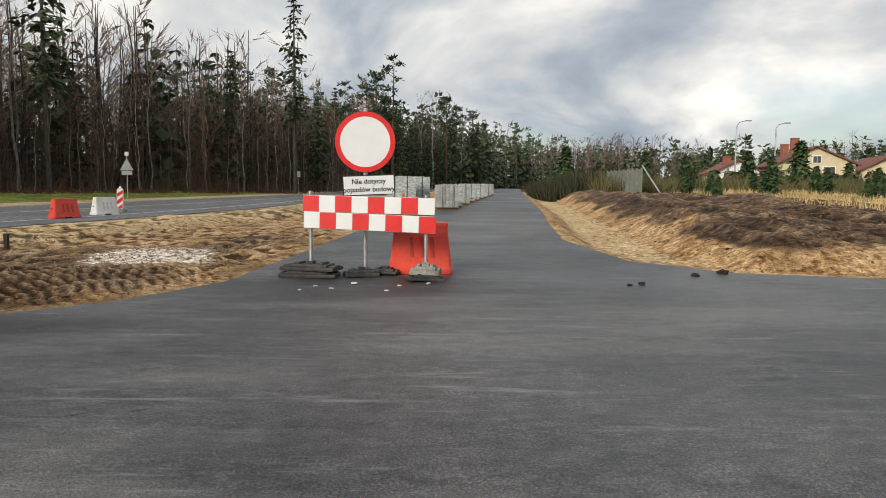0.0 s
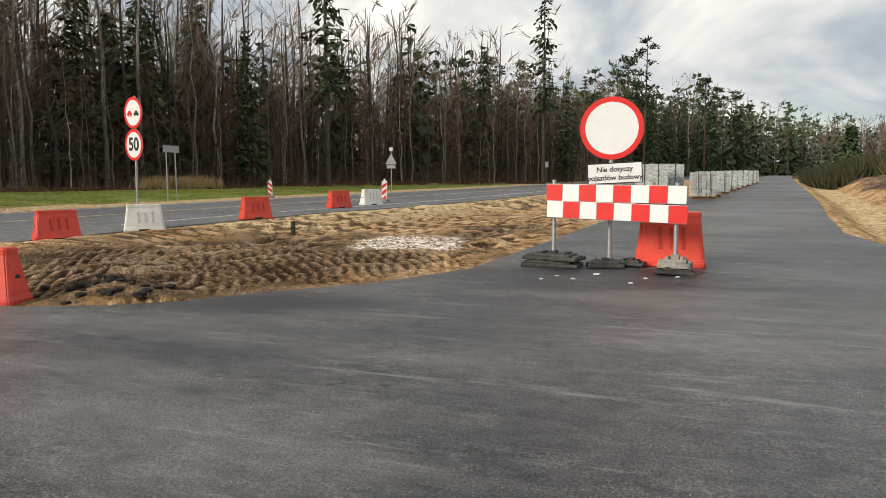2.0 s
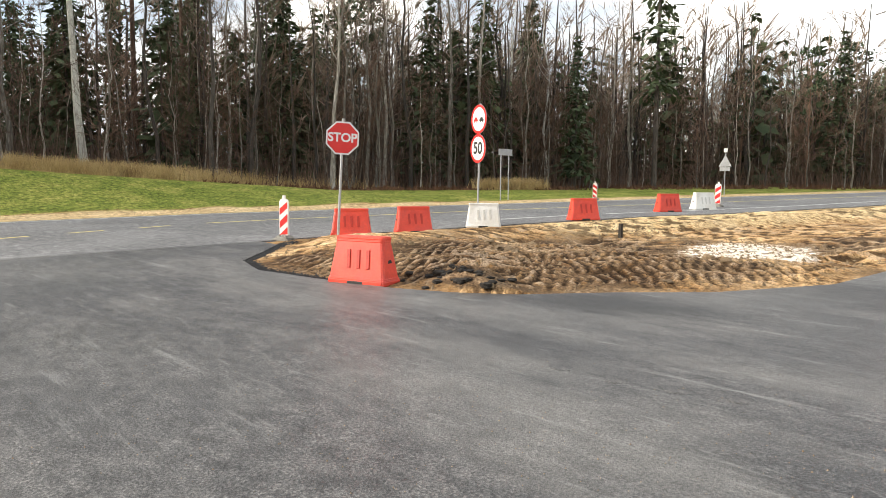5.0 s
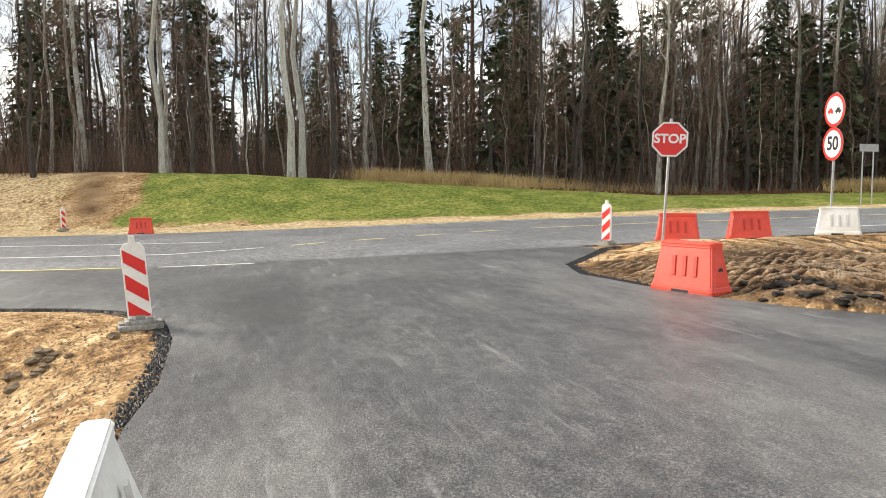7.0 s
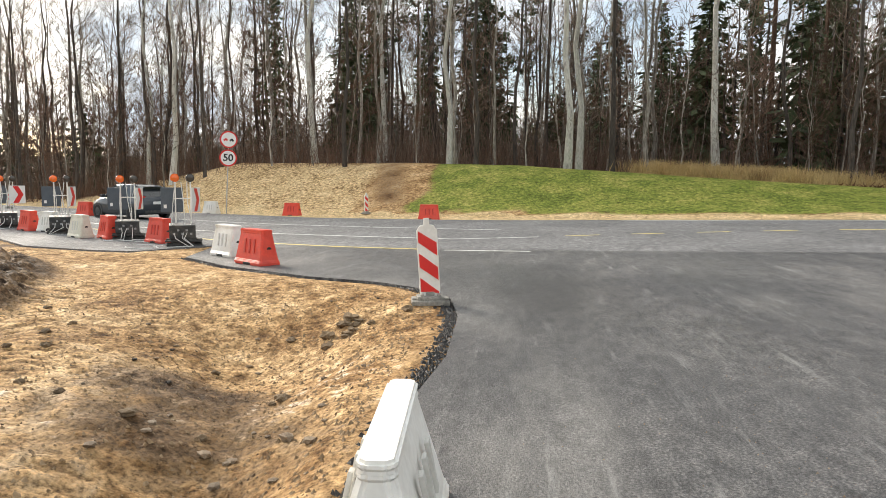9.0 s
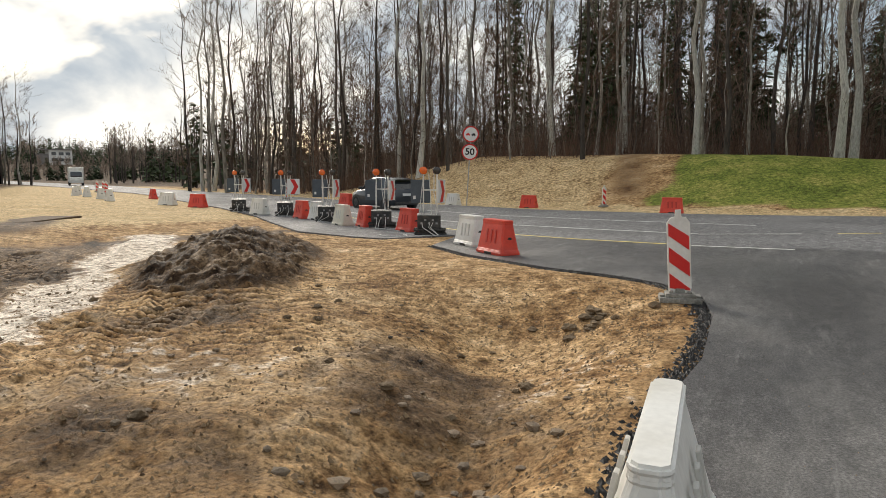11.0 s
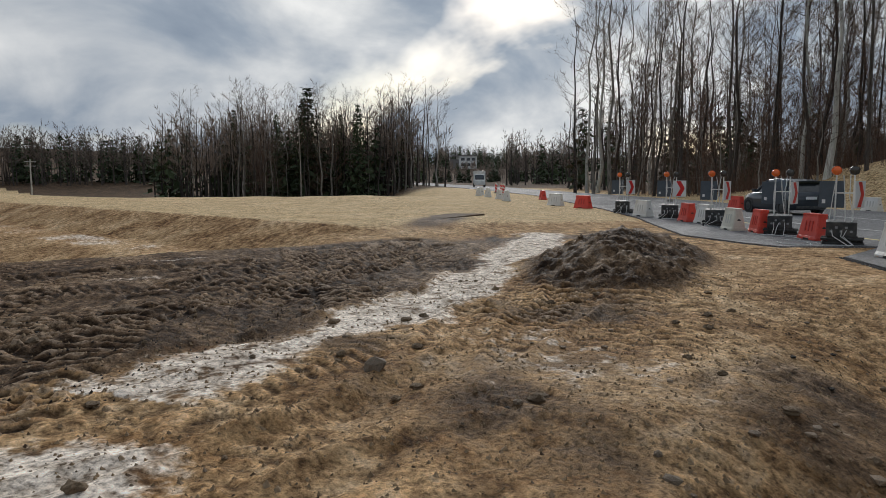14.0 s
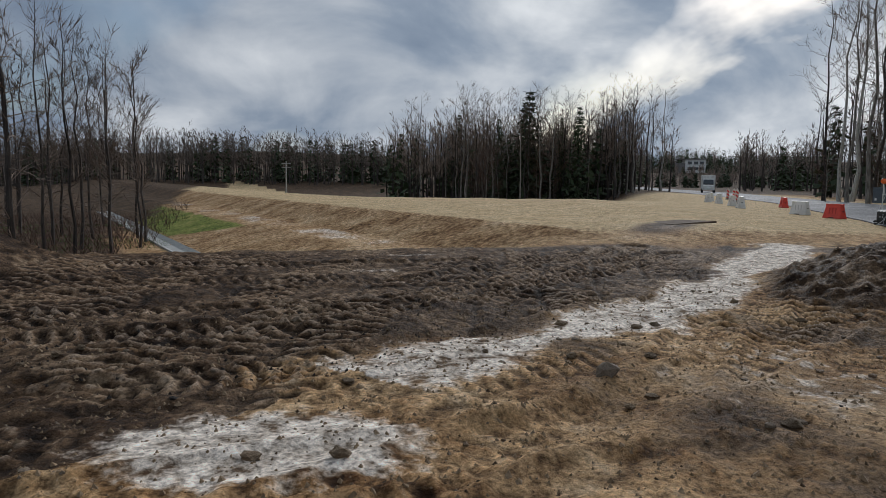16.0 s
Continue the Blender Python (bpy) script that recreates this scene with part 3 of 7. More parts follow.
def side_of(poly, X, Y):
    """Distance to a polygon's outline on arrays: negative inside."""
    best, inside = np.full(X.shape, 1e9), np.zeros(X.shape, bool)
    for (ax, ay), (cx, cy) in zip(poly, poly[1:] + poly[:1]):
        dx, dy = cx - ax, cy - ay
        t = np.clip(((X - ax) * dx + (Y - ay) * dy) / (dx * dx + dy * dy), 0, 1)
        best = np.minimum(best, np.hypot(X - ax - t * dx, Y - ay - t * dy))
        if abs(dy) > 1e-9:
            inside ^= ((ay > Y) != (cy > Y)) & (X < dx * (Y - ay) / dy + ax)
    return np.where(inside, -best, best)


def along(line, X, Y):
    """Distance across and along a polyline on arrays: across is signed, to the left of its way positive."""
    best, s_at, sign, s0 = np.full(X.shape, 1e9), np.zeros(X.shape), np.ones(X.shape), 0.0
    for (ax, ay), (cx, cy) in zip(line, line[1:]):
        dx, dy = cx - ax, cy - ay
        ln = math.hypot(dx, dy)
        t = np.clip(((X - ax) * dx + (Y - ay) * dy) / ln**2, 0, 1)
        d = np.hypot(X - ax - t * dx, Y - ay - t * dy)
        near = d < best
        s_at, sign, best = np.where(near, s0 + t * ln, s_at), np.where(near, np.sign(dx * (Y - ay) - dy * (X - ax)), sign), np.minimum(best, d)
        s0 += ln
    return best * sign, s_at


FAR_SIDE = [(-126, -207), (-96, -146), (-73, -92), (-58, -64), (-46, -40), (-38, -25), (-34, -14), (-31, -7.5), (-28.9, -2.6), (-27.6, 3.8), (-26.2, 11.3), (-24.2, 16.9), (-22.5, 25), (-20.5, 37), (-17, 55), (-13, 80), (-8, 110), (-2, 160), (10, 240)]
EAST_SIDE = [(200, 9), (60, 9.5), (14, 10.2), (6.8, 10.5), (4.7, 11.0), (3.4, 12.5), (2.9, 16.5), (3.4, 22), (4.6, 31.8), (7.9, 65), (12.4, 110), (18, 160), (30, 260)]
TRACKS = [([(2.5, -3.2), (-2.0, -3.9), (-6.0, -6.1), (-12, -12.6)], 0.30), ([(3.0, -5.0), (-0.5, -5.6), (-5.5, -8.0), (-12.5, -15.2)], 0.32), ([(3, -8.5), (-2, -8.8), (-9, -13.5)], 0.30), ([(3, -11), (-3, -10.9), (-8, -14.5)], 0.30),
          ([(4, -7), (0, -7.3), (-6, -11), (-9, -15)], 0.28), ([(1.5, -2.2), (-3.0, -4.6), (-5, -6.6)], 0.26), ([(5, -13), (-4, -13.0)], 0.28),
          ([(-9.5, 7.2), (-6.5, 8.3), (-4.4, 11.5), (-3.9, 17)], 0.30), ([(-9.8, 9.2), (-7.5, 10.6), (-5.8, 13.5), (-5.4, 19)], 0.30), ([(-8.5, 6.4), (-5.9, 7.2), (-4.0, 9.6), (-3.3, 14)], 0.26)]
LIME_WAY = [(-0.9, -5.3), (-1.3, -5.6), (-3.0, -6.3), (-5.8, -8.2), (-8.5, -10.4), (-13.0, -14.5)]


def gauss(X, Y, x, y, rx, ry, turn=0.0):
    c, s = math.cos(radians(turn)), math.sin(radians(turn))
    u, v = (X - x) * c + (Y - y) * s, -(X - x) * s + (Y - y) * c
    return np.exp(-((u / rx) ** 2 + (v / ry) ** 2))


def bank_edge(Y):
    """The sand embankment's shoulder."""
    return -8.0 - 0.28 * (Y + 20)


def land(X, Y, fine=True):
    """Height and soil shares."""
    X, Y = np.asarray(X, float), np.asarray(Y, float)
    r = np.hypot(X, Y)
    H = zg(X, Y) + 0.0
    d_acc, d_main = side_of(ACCESS, X, Y), side_of(MAIN, X, Y)
    d_road = np.minimum(d_acc, d_main)
    far, far_s = along(FAR_SIDE, X, Y)
    east, east_s = along(EAST_SIDE, X, Y)
    east = -east
    soil = {k: np.zeros(X.shape) for k in ("pale", "mud", "lime", "grass", "litter", "field", "tread")}
    n_lo, n_mid = fbm(X * 0.18, Y * 0.18, 3, 5), fbm(X * 0.7, Y * 0.7, 4, 9)
    # west of the main road: a bank, with the wood behind it
    west = np.where((X < 0) & (far > 0), far, 0.0)
    hb = np.interp(Y, [-60, -42, -34, -28, -20, -8, 0, 12, 24, 40, 80], [0, 0.1, 0.6, 1.9, 3.1, 3.0, 2.6, 1.5, 0.5, 0.35, 0.3])
    H = H + hb * ramp01(1.2, 12.5, west) + 0.012 * np.clip(west - 14, 0, 120) - 0.05 * ramp01(0, 1, west) * ramp01(3, 1, west)
    on_west = west > 0.05
    turf = on_west * ramp01(2.4, 3.2, west + 0.25 * n_mid) * ramp01(-6.2, -4.2, Y + n_lo * 1.2 + 0.18 * (west - 6)) * ramp01(17, 12.5, west + n_mid * 0.8)
    soil["grass"] = np.maximum(soil["grass"], turf * 0.72)
    soil["pale"] = np.maximum(soil["pale"], on_west * ramp01(3.0, 2.5, west) * 1.0)
    soil["mud"] = np.maximum(soil["mud"], on_west * np.exp(-(((Y + 7.0 + 0.18 * (west - 6)) / 2.2) ** 2)) * ramp01(2, 5, west) * 0.5)
    soil["pale"] = np.maximum(soil["pale"], on_west * ramp01(-7, -9, Y) * ramp01(-50, -40, Y) * ramp01(14, 11, west) * 0.55)
    soil["litter"] = np.maximum(soil["litter"], on_west * ramp01(12.5, 15, west + n_mid * 0.8) * 0.75)
    soil["litter"] = np.maximum(soil["litter"], on_west * ramp01(-42, -55, Y) * ramp01(3, 8, west) * 0.7)
    # east: a sandy trench, a heap of stripped loam, then rough grass
    on_east = (east > 0) & (Y > 8)
    e = np.where(on_east, east, 0.0)
    keep = ramp01(150, 60, Y)
    H = H + keep * (-0.38 * ramp01(0.1, 1.2, e) + 0.38 * ramp01(2.4, 3.6, e) + (0.50 + 0.22 * n_lo) * ramp01(2.8, 5.2, e) * ramp01(40, 16, e) + 0.25 * ramp01(14, 40, e)) * ramp01(8.5, 13, Y)
    soil["mud"] = np.maximum(soil["mud"], on_east * ramp01(2.8, 4.2, e + n_mid * 0.6) * ramp01(17, 11, e + n_lo * 2) * 0.95)
    soil["pale"] = np.maximum(soil["pale"], on_east * ramp01(0.5, 1.0, e) * ramp01(3.0, 2.3, e) * ramp01(13, 16, Y) * 0.6)
    soil["field"] = np.maximum(soil["field"], on_east * ramp01(10, 15, e + n_lo * 2) * 0.7)
    # the ground between the two roads to the north
    isl = (d_acc > 0) & (d_main > 0) & (X < 4) & (Y > 4) & (far <= 0) & (east < 0)
    inner = np.minimum(np.clip(d_acc, 0, 9), np.clip(d_main, 0, 9))
    H = H - isl * 0.38 * ramp01(0.8, 2.8, inner) * ramp01(9, 14, Y) * ramp01(70, 30, Y) + isl * 0.16 * ramp01(0.3, 1.6, inner) * ramp01(14, 9, Y)
    soil["mud"] = np.maximum(soil["mud"], isl * np.clip(gauss(X, Y, -7.6, 7.6, 3.4, 1.6, 25) * 0.75 + gauss(X, Y, -9.5, 13, 2.5, 3.0) * 0.6 + gauss(X, Y, -5.2, 17.5, 1.5, 5.0, -10) * 0.5 + 0.30 + 0.2 * n_mid, 0, 0.62))
    H = H + isl * 0.20 * gauss(X, Y, -6.6, 6.45, 1.0, 0.42, -14)
    soil["mud"] = np.maximum(soil["mud"], isl * np.clip(1.1 * gauss(X, Y, -6.6, 6.4, 1.0, 0.42, -14), 0, 0.8))
    soil["lime"] = np.maximum(soil["lime"], isl * np.clip(gauss(X, Y, -6.7, 15.6, 1.5, 2.2, 20) * 1.1 + gauss(X, Y, -6.9, 12.2, 0.5, 0.5) * 0.9 + gauss(X, Y, -4.3, 11.4, 0.5, 0.7) * 0.9, 0, 0.72))
    soil["pale"] = np.maximum(soil["pale"], isl * ramp01(3.5, 1.5, d_main) * ramp01(12, 16, Y) * 0.6)
    # the open site to the south
    south = (Y < 1) & (d_road > 0) & (far <= 0)
    lime_u, lime_s = along(LIME_WAY, X, Y)
    below = south & (lime_u > 0)
    soil["mud"] = np.maximum(soil["mud"], south * ramp01(-0.3, 0.9, np.where(lime_u > 0, lime_u, -9) + 0.4 * n_mid) * ramp01(-17.5, -14.5, Y + 0.30 * (X + 6) * (X < -6)) * 0.70)
    soil["mud"] = np.maximum(soil["mud"], south * np.clip(gauss(X, Y, -9.9, -8.9, 2.9, 1.2, 32) * 0.95 + gauss(X, Y, -12.0, -18.2, 3.2, 1.0, 40) * 0.8, 0, 0.75))
    soil["mud"] = np.maximum(soil["mud"], south * (gauss(X, Y, -1.7, -2.5, 0.7, 0.45, 20) + gauss(X, Y, -3.6, -1.9, 0.7, 0.5)) * 0.42)
    soil["lime"] = np.maximum(soil["lime"], south * ramp01(0.95, 0.15, np.abs(lime_u) + 0.35 * n_mid - 0.012 * lime_s) * 0.66 * (lime_s > 0.01))
    soil["lime"] = np.maximum(soil["lime"], south * np.clip(gauss(X, Y, -0.15, -4.05, 0.95, 0.62, -8) * 1.1, 0, 0.70))
    soil["lime"] = np.maximum(soil["lime"], south * (gauss(X, Y, -4.6, -3.7, 0.9, 0.35, 20) * 0.45 + gauss(X, Y, -2.0, -12.0, 1.0, 0.3, 5) * 0.5 + gauss(X, Y, -3.3, -14.2, 0.8, 0.25, 5) * 0.55))
    heap = gauss(X, Y, -9.9, -8.9, 3.0, 1.4, 32)
    soil["lime"] = soil["lime"] * np.where(south, 1 - ramp01(0.25, 0.6, heap), 1)
    crust = south * (lime_u < 0.2) * ramp01(7, 1, np.abs(X + 4)) * ramp01(-9, -7, Y)
    soil["mud"] = np.maximum(soil["mud"], crust * np.clip(0.42 + 0.26 * n_mid + 0.14 * n_lo, 0, 0.70))
    soil["lime"] = np.maximum(soil["lime"], crust * np.clip(0.20 + 0.22 * fbm(X * 0.5, Y * 0.5, 3, 15), 0, 0.42))
    heap = np.maximum(heap, gauss(X, Y, -7.9, -7.3, 1.5, 1.1, 40))
    soil["mud"] = np.maximum(soil["mud"], south * np.clip(1.8 * heap, 0, 1) * 1.0)
    soil["lime"] = soil["lime"] * np.where(south, 1 - ramp01(0.15, 0.4, heap), 1)
    soil["mud"] = np.maximum(soil["mud"], south * np.exp(-((Y + 15.6 + 0.30 * (X + 6) * (X < -6)) / 1.0) ** 2) * ramp01(1.0, -0.5, X) * 0.85 * (0.8 + 0.4 * n_mid))
    H = H + south * 0.22 * gauss(X, Y, -7.7, -7.0, 1.4, 0.9, 40)
    H = H - south * (0.42 * gauss(X, Y, -7.0, -2.7, 1.6, 1.1, 25) + 0.30 * gauss(X, Y, -3.6, -1.75, 0.9, 0.6, 15) + 0.20 * gauss(X, Y, -5.2, -2.1, 1.6, 0.7, 15))
    H = H + south * (0.55 * gauss(X, Y, -9.9, -8.9, 2.6, 1.0, 32) + 0.18 * gauss(X, Y, -12.0, -18.0, 3.0, 0.8, 40) - 0.05 * gauss(X, Y, -2.5, -10, 3, 2))
    # the embankment: flat sandy top, slope, bench, lower slope, gutter, wood floor
    dig = ramp01(-15.2, -18.5, Y)
    off = X - bank_edge(Y)
    prof = np.interp(off, [-40, -3, 0, 2.3, 4.2, 7.6, 8.2, 8.8, 10.5, 14, 60], [0.05, 0.10, 0.05, -0.72, -0.78, -1.52, -1.62, -1.55, -1.45, -1.5, -1.2])
    prof = np.interp(Y, [-400, -180, -60], [0.9, 0.4, 0.0]) * (off < 12) + prof
    zone = (Y < -12) & (far <= 0) & (d_main > 0)
    near_road = ramp01(0, 8, d_main)
    H = np.where(zone, H + dig * near_road * (prof - H), H)
    soil["pale"] = np.maximum(soil["pale"], zone * dig * ramp01(0.6, -0.4, off) * 0.72)
    soil["lime"] = np.maximum(soil["lime"], zone * dig * ramp01(2.1, 2.6, off) * ramp01(4.4, 3.9, off) * (0.36 + 0.2 * n_mid))
    soil["grass"] = np.maximum(soil["grass"], zone * ramp01(4.2, 4.8, off + 0.1 * n_mid) * ramp01(7.9, 7.4, off) * ramp01(-33.5, -35, Y + 0.9 * (off - 6)) * 0.85)
    soil["litter"] = np.maximum(soil["litter"], zone * dig * ramp01(9.0, 11.5, off) * 0.75)
    right_south = (Y < -6) & (X > 3)
    soil["litter"] = np.maximum(soil["litter"], right_south * ramp01(4, 8, X + n_mid) * ramp01(-11, -15, Y) * 0.7)
    # far off: meadows and wooded hills
    soil["litter"] = np.maximum(soil["litter"], ramp01(70, 130, r) * 0.80 * (np.abs(off) > 40))
    soil["field"] = np.maximum(soil["field"], ramp01(120, 200, r) * 0.35 * (Y > 0))
    soil["litter"] = np.maximum(soil["litter"], ramp01(170, 240, r) * 0.85)
    H = H + ramp01(260, 900, r) * (22 + 14 * fbm(X / 420, Y / 420, 3, 3)) * ramp01(-40, -160, Y) + ramp01(200, 700, r) * 14 * ramp01(60, 200, Y)
    H = H + 4.2 * gauss(X, Y, -198, -279, 70, 60) + 0.95 * gauss(X, Y, 4.9, -12.4, 1.7, 1.2) * (d_road > 0)
    soil["pale"] = np.maximum(soil["pale"], np.clip(gauss(X, Y, 4.9, -12.4, 1.9, 1.4), 0, 0.5))
    # beyond the embankment's crest the ground falls away to the valley floor
    fall = ramp01(-6, -16, off) * ramp01(3, 16, d_main) * ramp01(-16, -24, Y) * ramp01(-215, -150, Y) * (far <= 0)
    H = H + fall * (0.22 * ramp01(22, 38, r) + 0.12 * n_lo * ramp01(20, 30, r) - 3.2 * ramp01(43, 80, r))
    # relief of the worked earth
    if fine:
        rough = ramp01(0.02, 0.7, d_road) * ramp01(60, 25, r)
        raw = np.clip(1.0 - 1.5 * soil["grass"] - 0.6 * soil["litter"], 0, 1) * (0.55 + 0.75 * soil["mud"]) * np.where(zone & (off < 9), np.where(off < 0, 0.25, 0.5), 1.0) * np.where(on_west, 0.4, 1.0)
        raw = raw * (1 - 0.65 * np.clip(soil["lime"] * 1.5, 0, 1))
        crag = 0.022 * np.abs(vnoise(X * 4.3, Y * 4.3, 51)) + 0.020 * np.abs(vnoise(X * 9.1 + 0.3 * Y, Y * 9.1, 53)) + 0.011 * vnoise(X * 17.3, Y * 17.3, 55)
        lumps = 0.04 * fbm(X * 0.9, Y * 0.9, 3, 21) + 0.022 * fbm(X * 2.6, Y * 2.6, 2, 31) + crag - 0.016
        H = H + rough * raw * lumps + south * ramp01(0.15, 0.5, heap) * (0.10 * np.abs(fbm(X * 2.2, Y * 2.2, 4, 61)) + 0.06 * np.abs(vnoise(X * 6, Y * 6, 63)))
        # colour share that lightens lumps and darkens hollows, as their shading would
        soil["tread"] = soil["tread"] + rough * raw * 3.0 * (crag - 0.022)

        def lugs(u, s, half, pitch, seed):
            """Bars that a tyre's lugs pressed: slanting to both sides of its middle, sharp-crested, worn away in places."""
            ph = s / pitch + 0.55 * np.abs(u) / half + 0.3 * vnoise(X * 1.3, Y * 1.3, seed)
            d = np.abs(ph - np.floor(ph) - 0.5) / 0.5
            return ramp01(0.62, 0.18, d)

        for k, (line, half) in enumerate(TRACKS):
            u, s = along(line, X, Y)
            wear = ramp01(-0.55, 0.1, vnoise(X * 0.7, Y * 0.7, 140 + k))
            w = ramp01(half + 0.08, half - 0.02, np.abs(u)) * ramp01(0.2, 0.8, s) * (1 - south * ramp01(0.2, 0.5, heap)) * (1 - 0.9 * np.clip(soil["lime"] * 1.6, 0, 1))
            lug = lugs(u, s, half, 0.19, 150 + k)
            # bars paler, troughs darker: dried crust plus shade put into the colour
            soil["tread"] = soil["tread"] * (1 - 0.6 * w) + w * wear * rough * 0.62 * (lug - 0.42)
            H = H + rough * w * (-0.03 + 0.045 * lug * wear) + rough * 0.035 * np.exp(-(((np.abs(u) - half - 0.09) / 0.08) ** 2)) * ramp01(0.2, 0.8, s)
        # lugs pressed by wheels, run after run, along the ways that the machines take
        for way, wide, where, amp, seed in (([(8, -3.0)] + LIME_WAY, 0.62, None, 0.8, 71), ([(2.5, -1.5), (1.2, -7), (-2.5, -16)], 0.85, below * (lime_u > 0.35) * ramp01(-16, -14, Y), 0.9, 121), ([(-12, 7.4), (-7.5, 8.2), (-4.9, 11.5), (-4.4, 24)], 0.6, isl, 0.9, 91)):
            u, s = along(way, X, Y)
            lane = (u + 0.30 * vnoise(s * 0.3, u * 0.0 + 2.0, seed)) / wide
            k = np.floor(lane)
            v = lane - k - 0.5
            lug = lugs(v * wide, s + 0.07 * k, wide / 2, 0.19, seed + 1)
            pressed = ramp01(-0.6, -0.1, vnoise(k * 3.7, s * 0.28, seed + 10)) * ramp01(0.5, 0.40, np.abs(v)) * ramp01(-0.85, -0.35, vnoise(X * 0.8, Y * 0.8, seed + 12))
            if where is None:
                share = np.where(u > 0.3, 1.0, ramp01(-6.5, -0.6, u) * 0.85) * south * ramp01(-16.5, -14.5, Y) * (1 - ramp01(0.2, 0.5, heap)) * np.where(u > 0.5, 0.35, 1.0) * (1 - 0.95 * np.clip(soil["lime"] * 1.6, 0, 1))
            else:
                share = where * (1 - 0.95 * np.clip(soil["lime"] * 1.6, 0, 1))
            H = H + rough * amp * share * (pressed * (0.042 * lug - 0.024) - 0.025 * ramp01(0.40, 0.5, np.abs(v)))
            # tread also darkens the grooves between lanes in colour, like shade
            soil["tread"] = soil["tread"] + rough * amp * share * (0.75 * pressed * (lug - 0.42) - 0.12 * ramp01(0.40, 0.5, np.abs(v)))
        # loam pushed up by a digger's bucket, in ragged shelves
        shelf = on_east * ramp01(3.0, 4.5, e) * ramp01(16, 11, e)
        ridge = vnoise(X * 0.45, e * 1.9, 93)
        H = H + shelf * (0.15 * ridge + 0.09 * np.abs(vnoise(X * 1.7, Y * 1.7, 97)) + 0.06 * np.abs(vnoise(X * 3.9, Y * 3.9, 98)))
        # pale ridges and dark hollows painted to bring out the heap's shading
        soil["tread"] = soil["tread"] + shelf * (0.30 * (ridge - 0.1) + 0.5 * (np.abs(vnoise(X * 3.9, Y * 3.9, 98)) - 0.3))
    # under the roads the earth lies a little lower, at their edges it laps against them
    H = np.where(d_road < 0.02, zg(X, Y) - 0.07, H - 0.035 * ramp01(0.35, 0.0, d_road))
    return H, soil


def level(x, y):
    """The earth's height at one place."""
    return float(land(np.array([x]), np.array([y]))[0][0])


def axis(stretches, out_lo, out_hi, grow=1.13):
    """Grid lines: a step for each stretch, wider and wider steps outside them."""
    mid = []
    for (a, step), (c, _) in zip(stretches, stretches[1:]):
        mid += list(np.arange(a, c - step * 0.5, step))
    a, s, left = mid[0], stretches[0][1], []
    while a > out_lo:
        s *= grow
        a -= s
        left.append(a)
    a, s, right = mid[-1], stretches[-1][1], []
    while a < out_hi:
        s *= grow
        a += s
        right.append(a)
    return np.array(left[::-1] + mid + right)


def build_ground():
    gx = axis([(-9.0, 0.042), (3.4, 0.16), (16.0, 0.16)], -2600, 2600, 1.045)
    gy = axis([(-14.5, 0.065), (-9.5, 0.037), (-0.6, 0.15), (5.4, 0.075), (12.0, 0.16), (25.0, 0.16)], -2600, 2600, 1.045)
    X, Y = np.meshgrid(gx, gy)
    H, soil = land(X, Y)
    ny, nx = X.shape
    me = bpy.data.meshes.new("ground")
    co = np.stack([X, Y, H], -1).reshape(-1, 3)
    idx = np.arange(nx * ny).reshape(ny, nx)
    quads = np.stack([idx[:-1, :-1], idx[:-1, 1:], idx[1:, 1:], idx[1:, :-1]], -1).reshape(-1, 4)
    me.vertices.add(len(co))
    me.vertices.foreach_set("co", co.ravel())
    me.loops.add(quads.size)
    me.loops.foreach_set("vertex_index", quads.ravel())
    me.polygons.add(len(quads))
    me.polygons.foreach_set("loop_start", np.arange(0, quads.size, 4))
    me.polygons.foreach_set("use_smooth", np.ones(len(quads), bool))
    me.update(calc_edges=True)
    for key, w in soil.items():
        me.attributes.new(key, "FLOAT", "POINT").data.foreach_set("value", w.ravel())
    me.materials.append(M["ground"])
    return tagged(new("ground", me), "churned sand, wet loam and turf of a road building site", "ground", kind="structure")


def build_road(name, outline, mat, label, lift=0.0, step=2.0):
    """A paved sheet with its own thickness that follows the level of the roads."""
    bm = bmesh.new()
    bm.faces.new([bm.verts.new((x, y, 0)) for x, y in outline])
    bmesh.ops.triangulate(bm, faces=bm.faces[:])
    for ax in (0, 1):
        lo, hi = min(p[ax] for p in outline), max(p[ax] for p in outline)
        cuts = np.unique(np.r_[np.arange(-20, 34, step), np.arange(math.floor(lo / 15) * 15, hi, 15), 20.0, 0.0, -10.0])
        for c in cuts:
            if lo < c < hi:
                bmesh.ops.bisect_plane(bm, geom=bm.verts[:] + bm.edges[:] + bm.faces[:], plane_co=(c, 0, 0) if ax == 0 else (0, c, 0), plane_no=(1, 0, 0) if ax == 0 else (0, 1, 0))
    for f in bm.faces:
        if f.normal.z < 0:
            f.normal_flip()
    rim = [e for e in bm.edges if e.is_boundary]
    out = bmesh.ops.extrude_edge_only(bm, edges=rim)
    low = {v for v in out["geom"] if isinstance(v, bmesh.types.BMVert)}
    for v in bm.verts:
        v.co.z = float(zg(v.co.x, v.co.y)) + lift - (0.14 if v in low else 0.0)
    bmesh.ops.recalc_face_normals(bm, faces=bm.faces[:])
    return tagged(part(name, bm, mat), label, "road", kind="structure")


build_ground()
build_road("access_road", ACCESS, "asphalt_new", "fresh dark asphalt with dusty smears and wheel marks")
build_road("main_road", MAIN, "asphalt_old", "worn grey asphalt main road with faded markings")


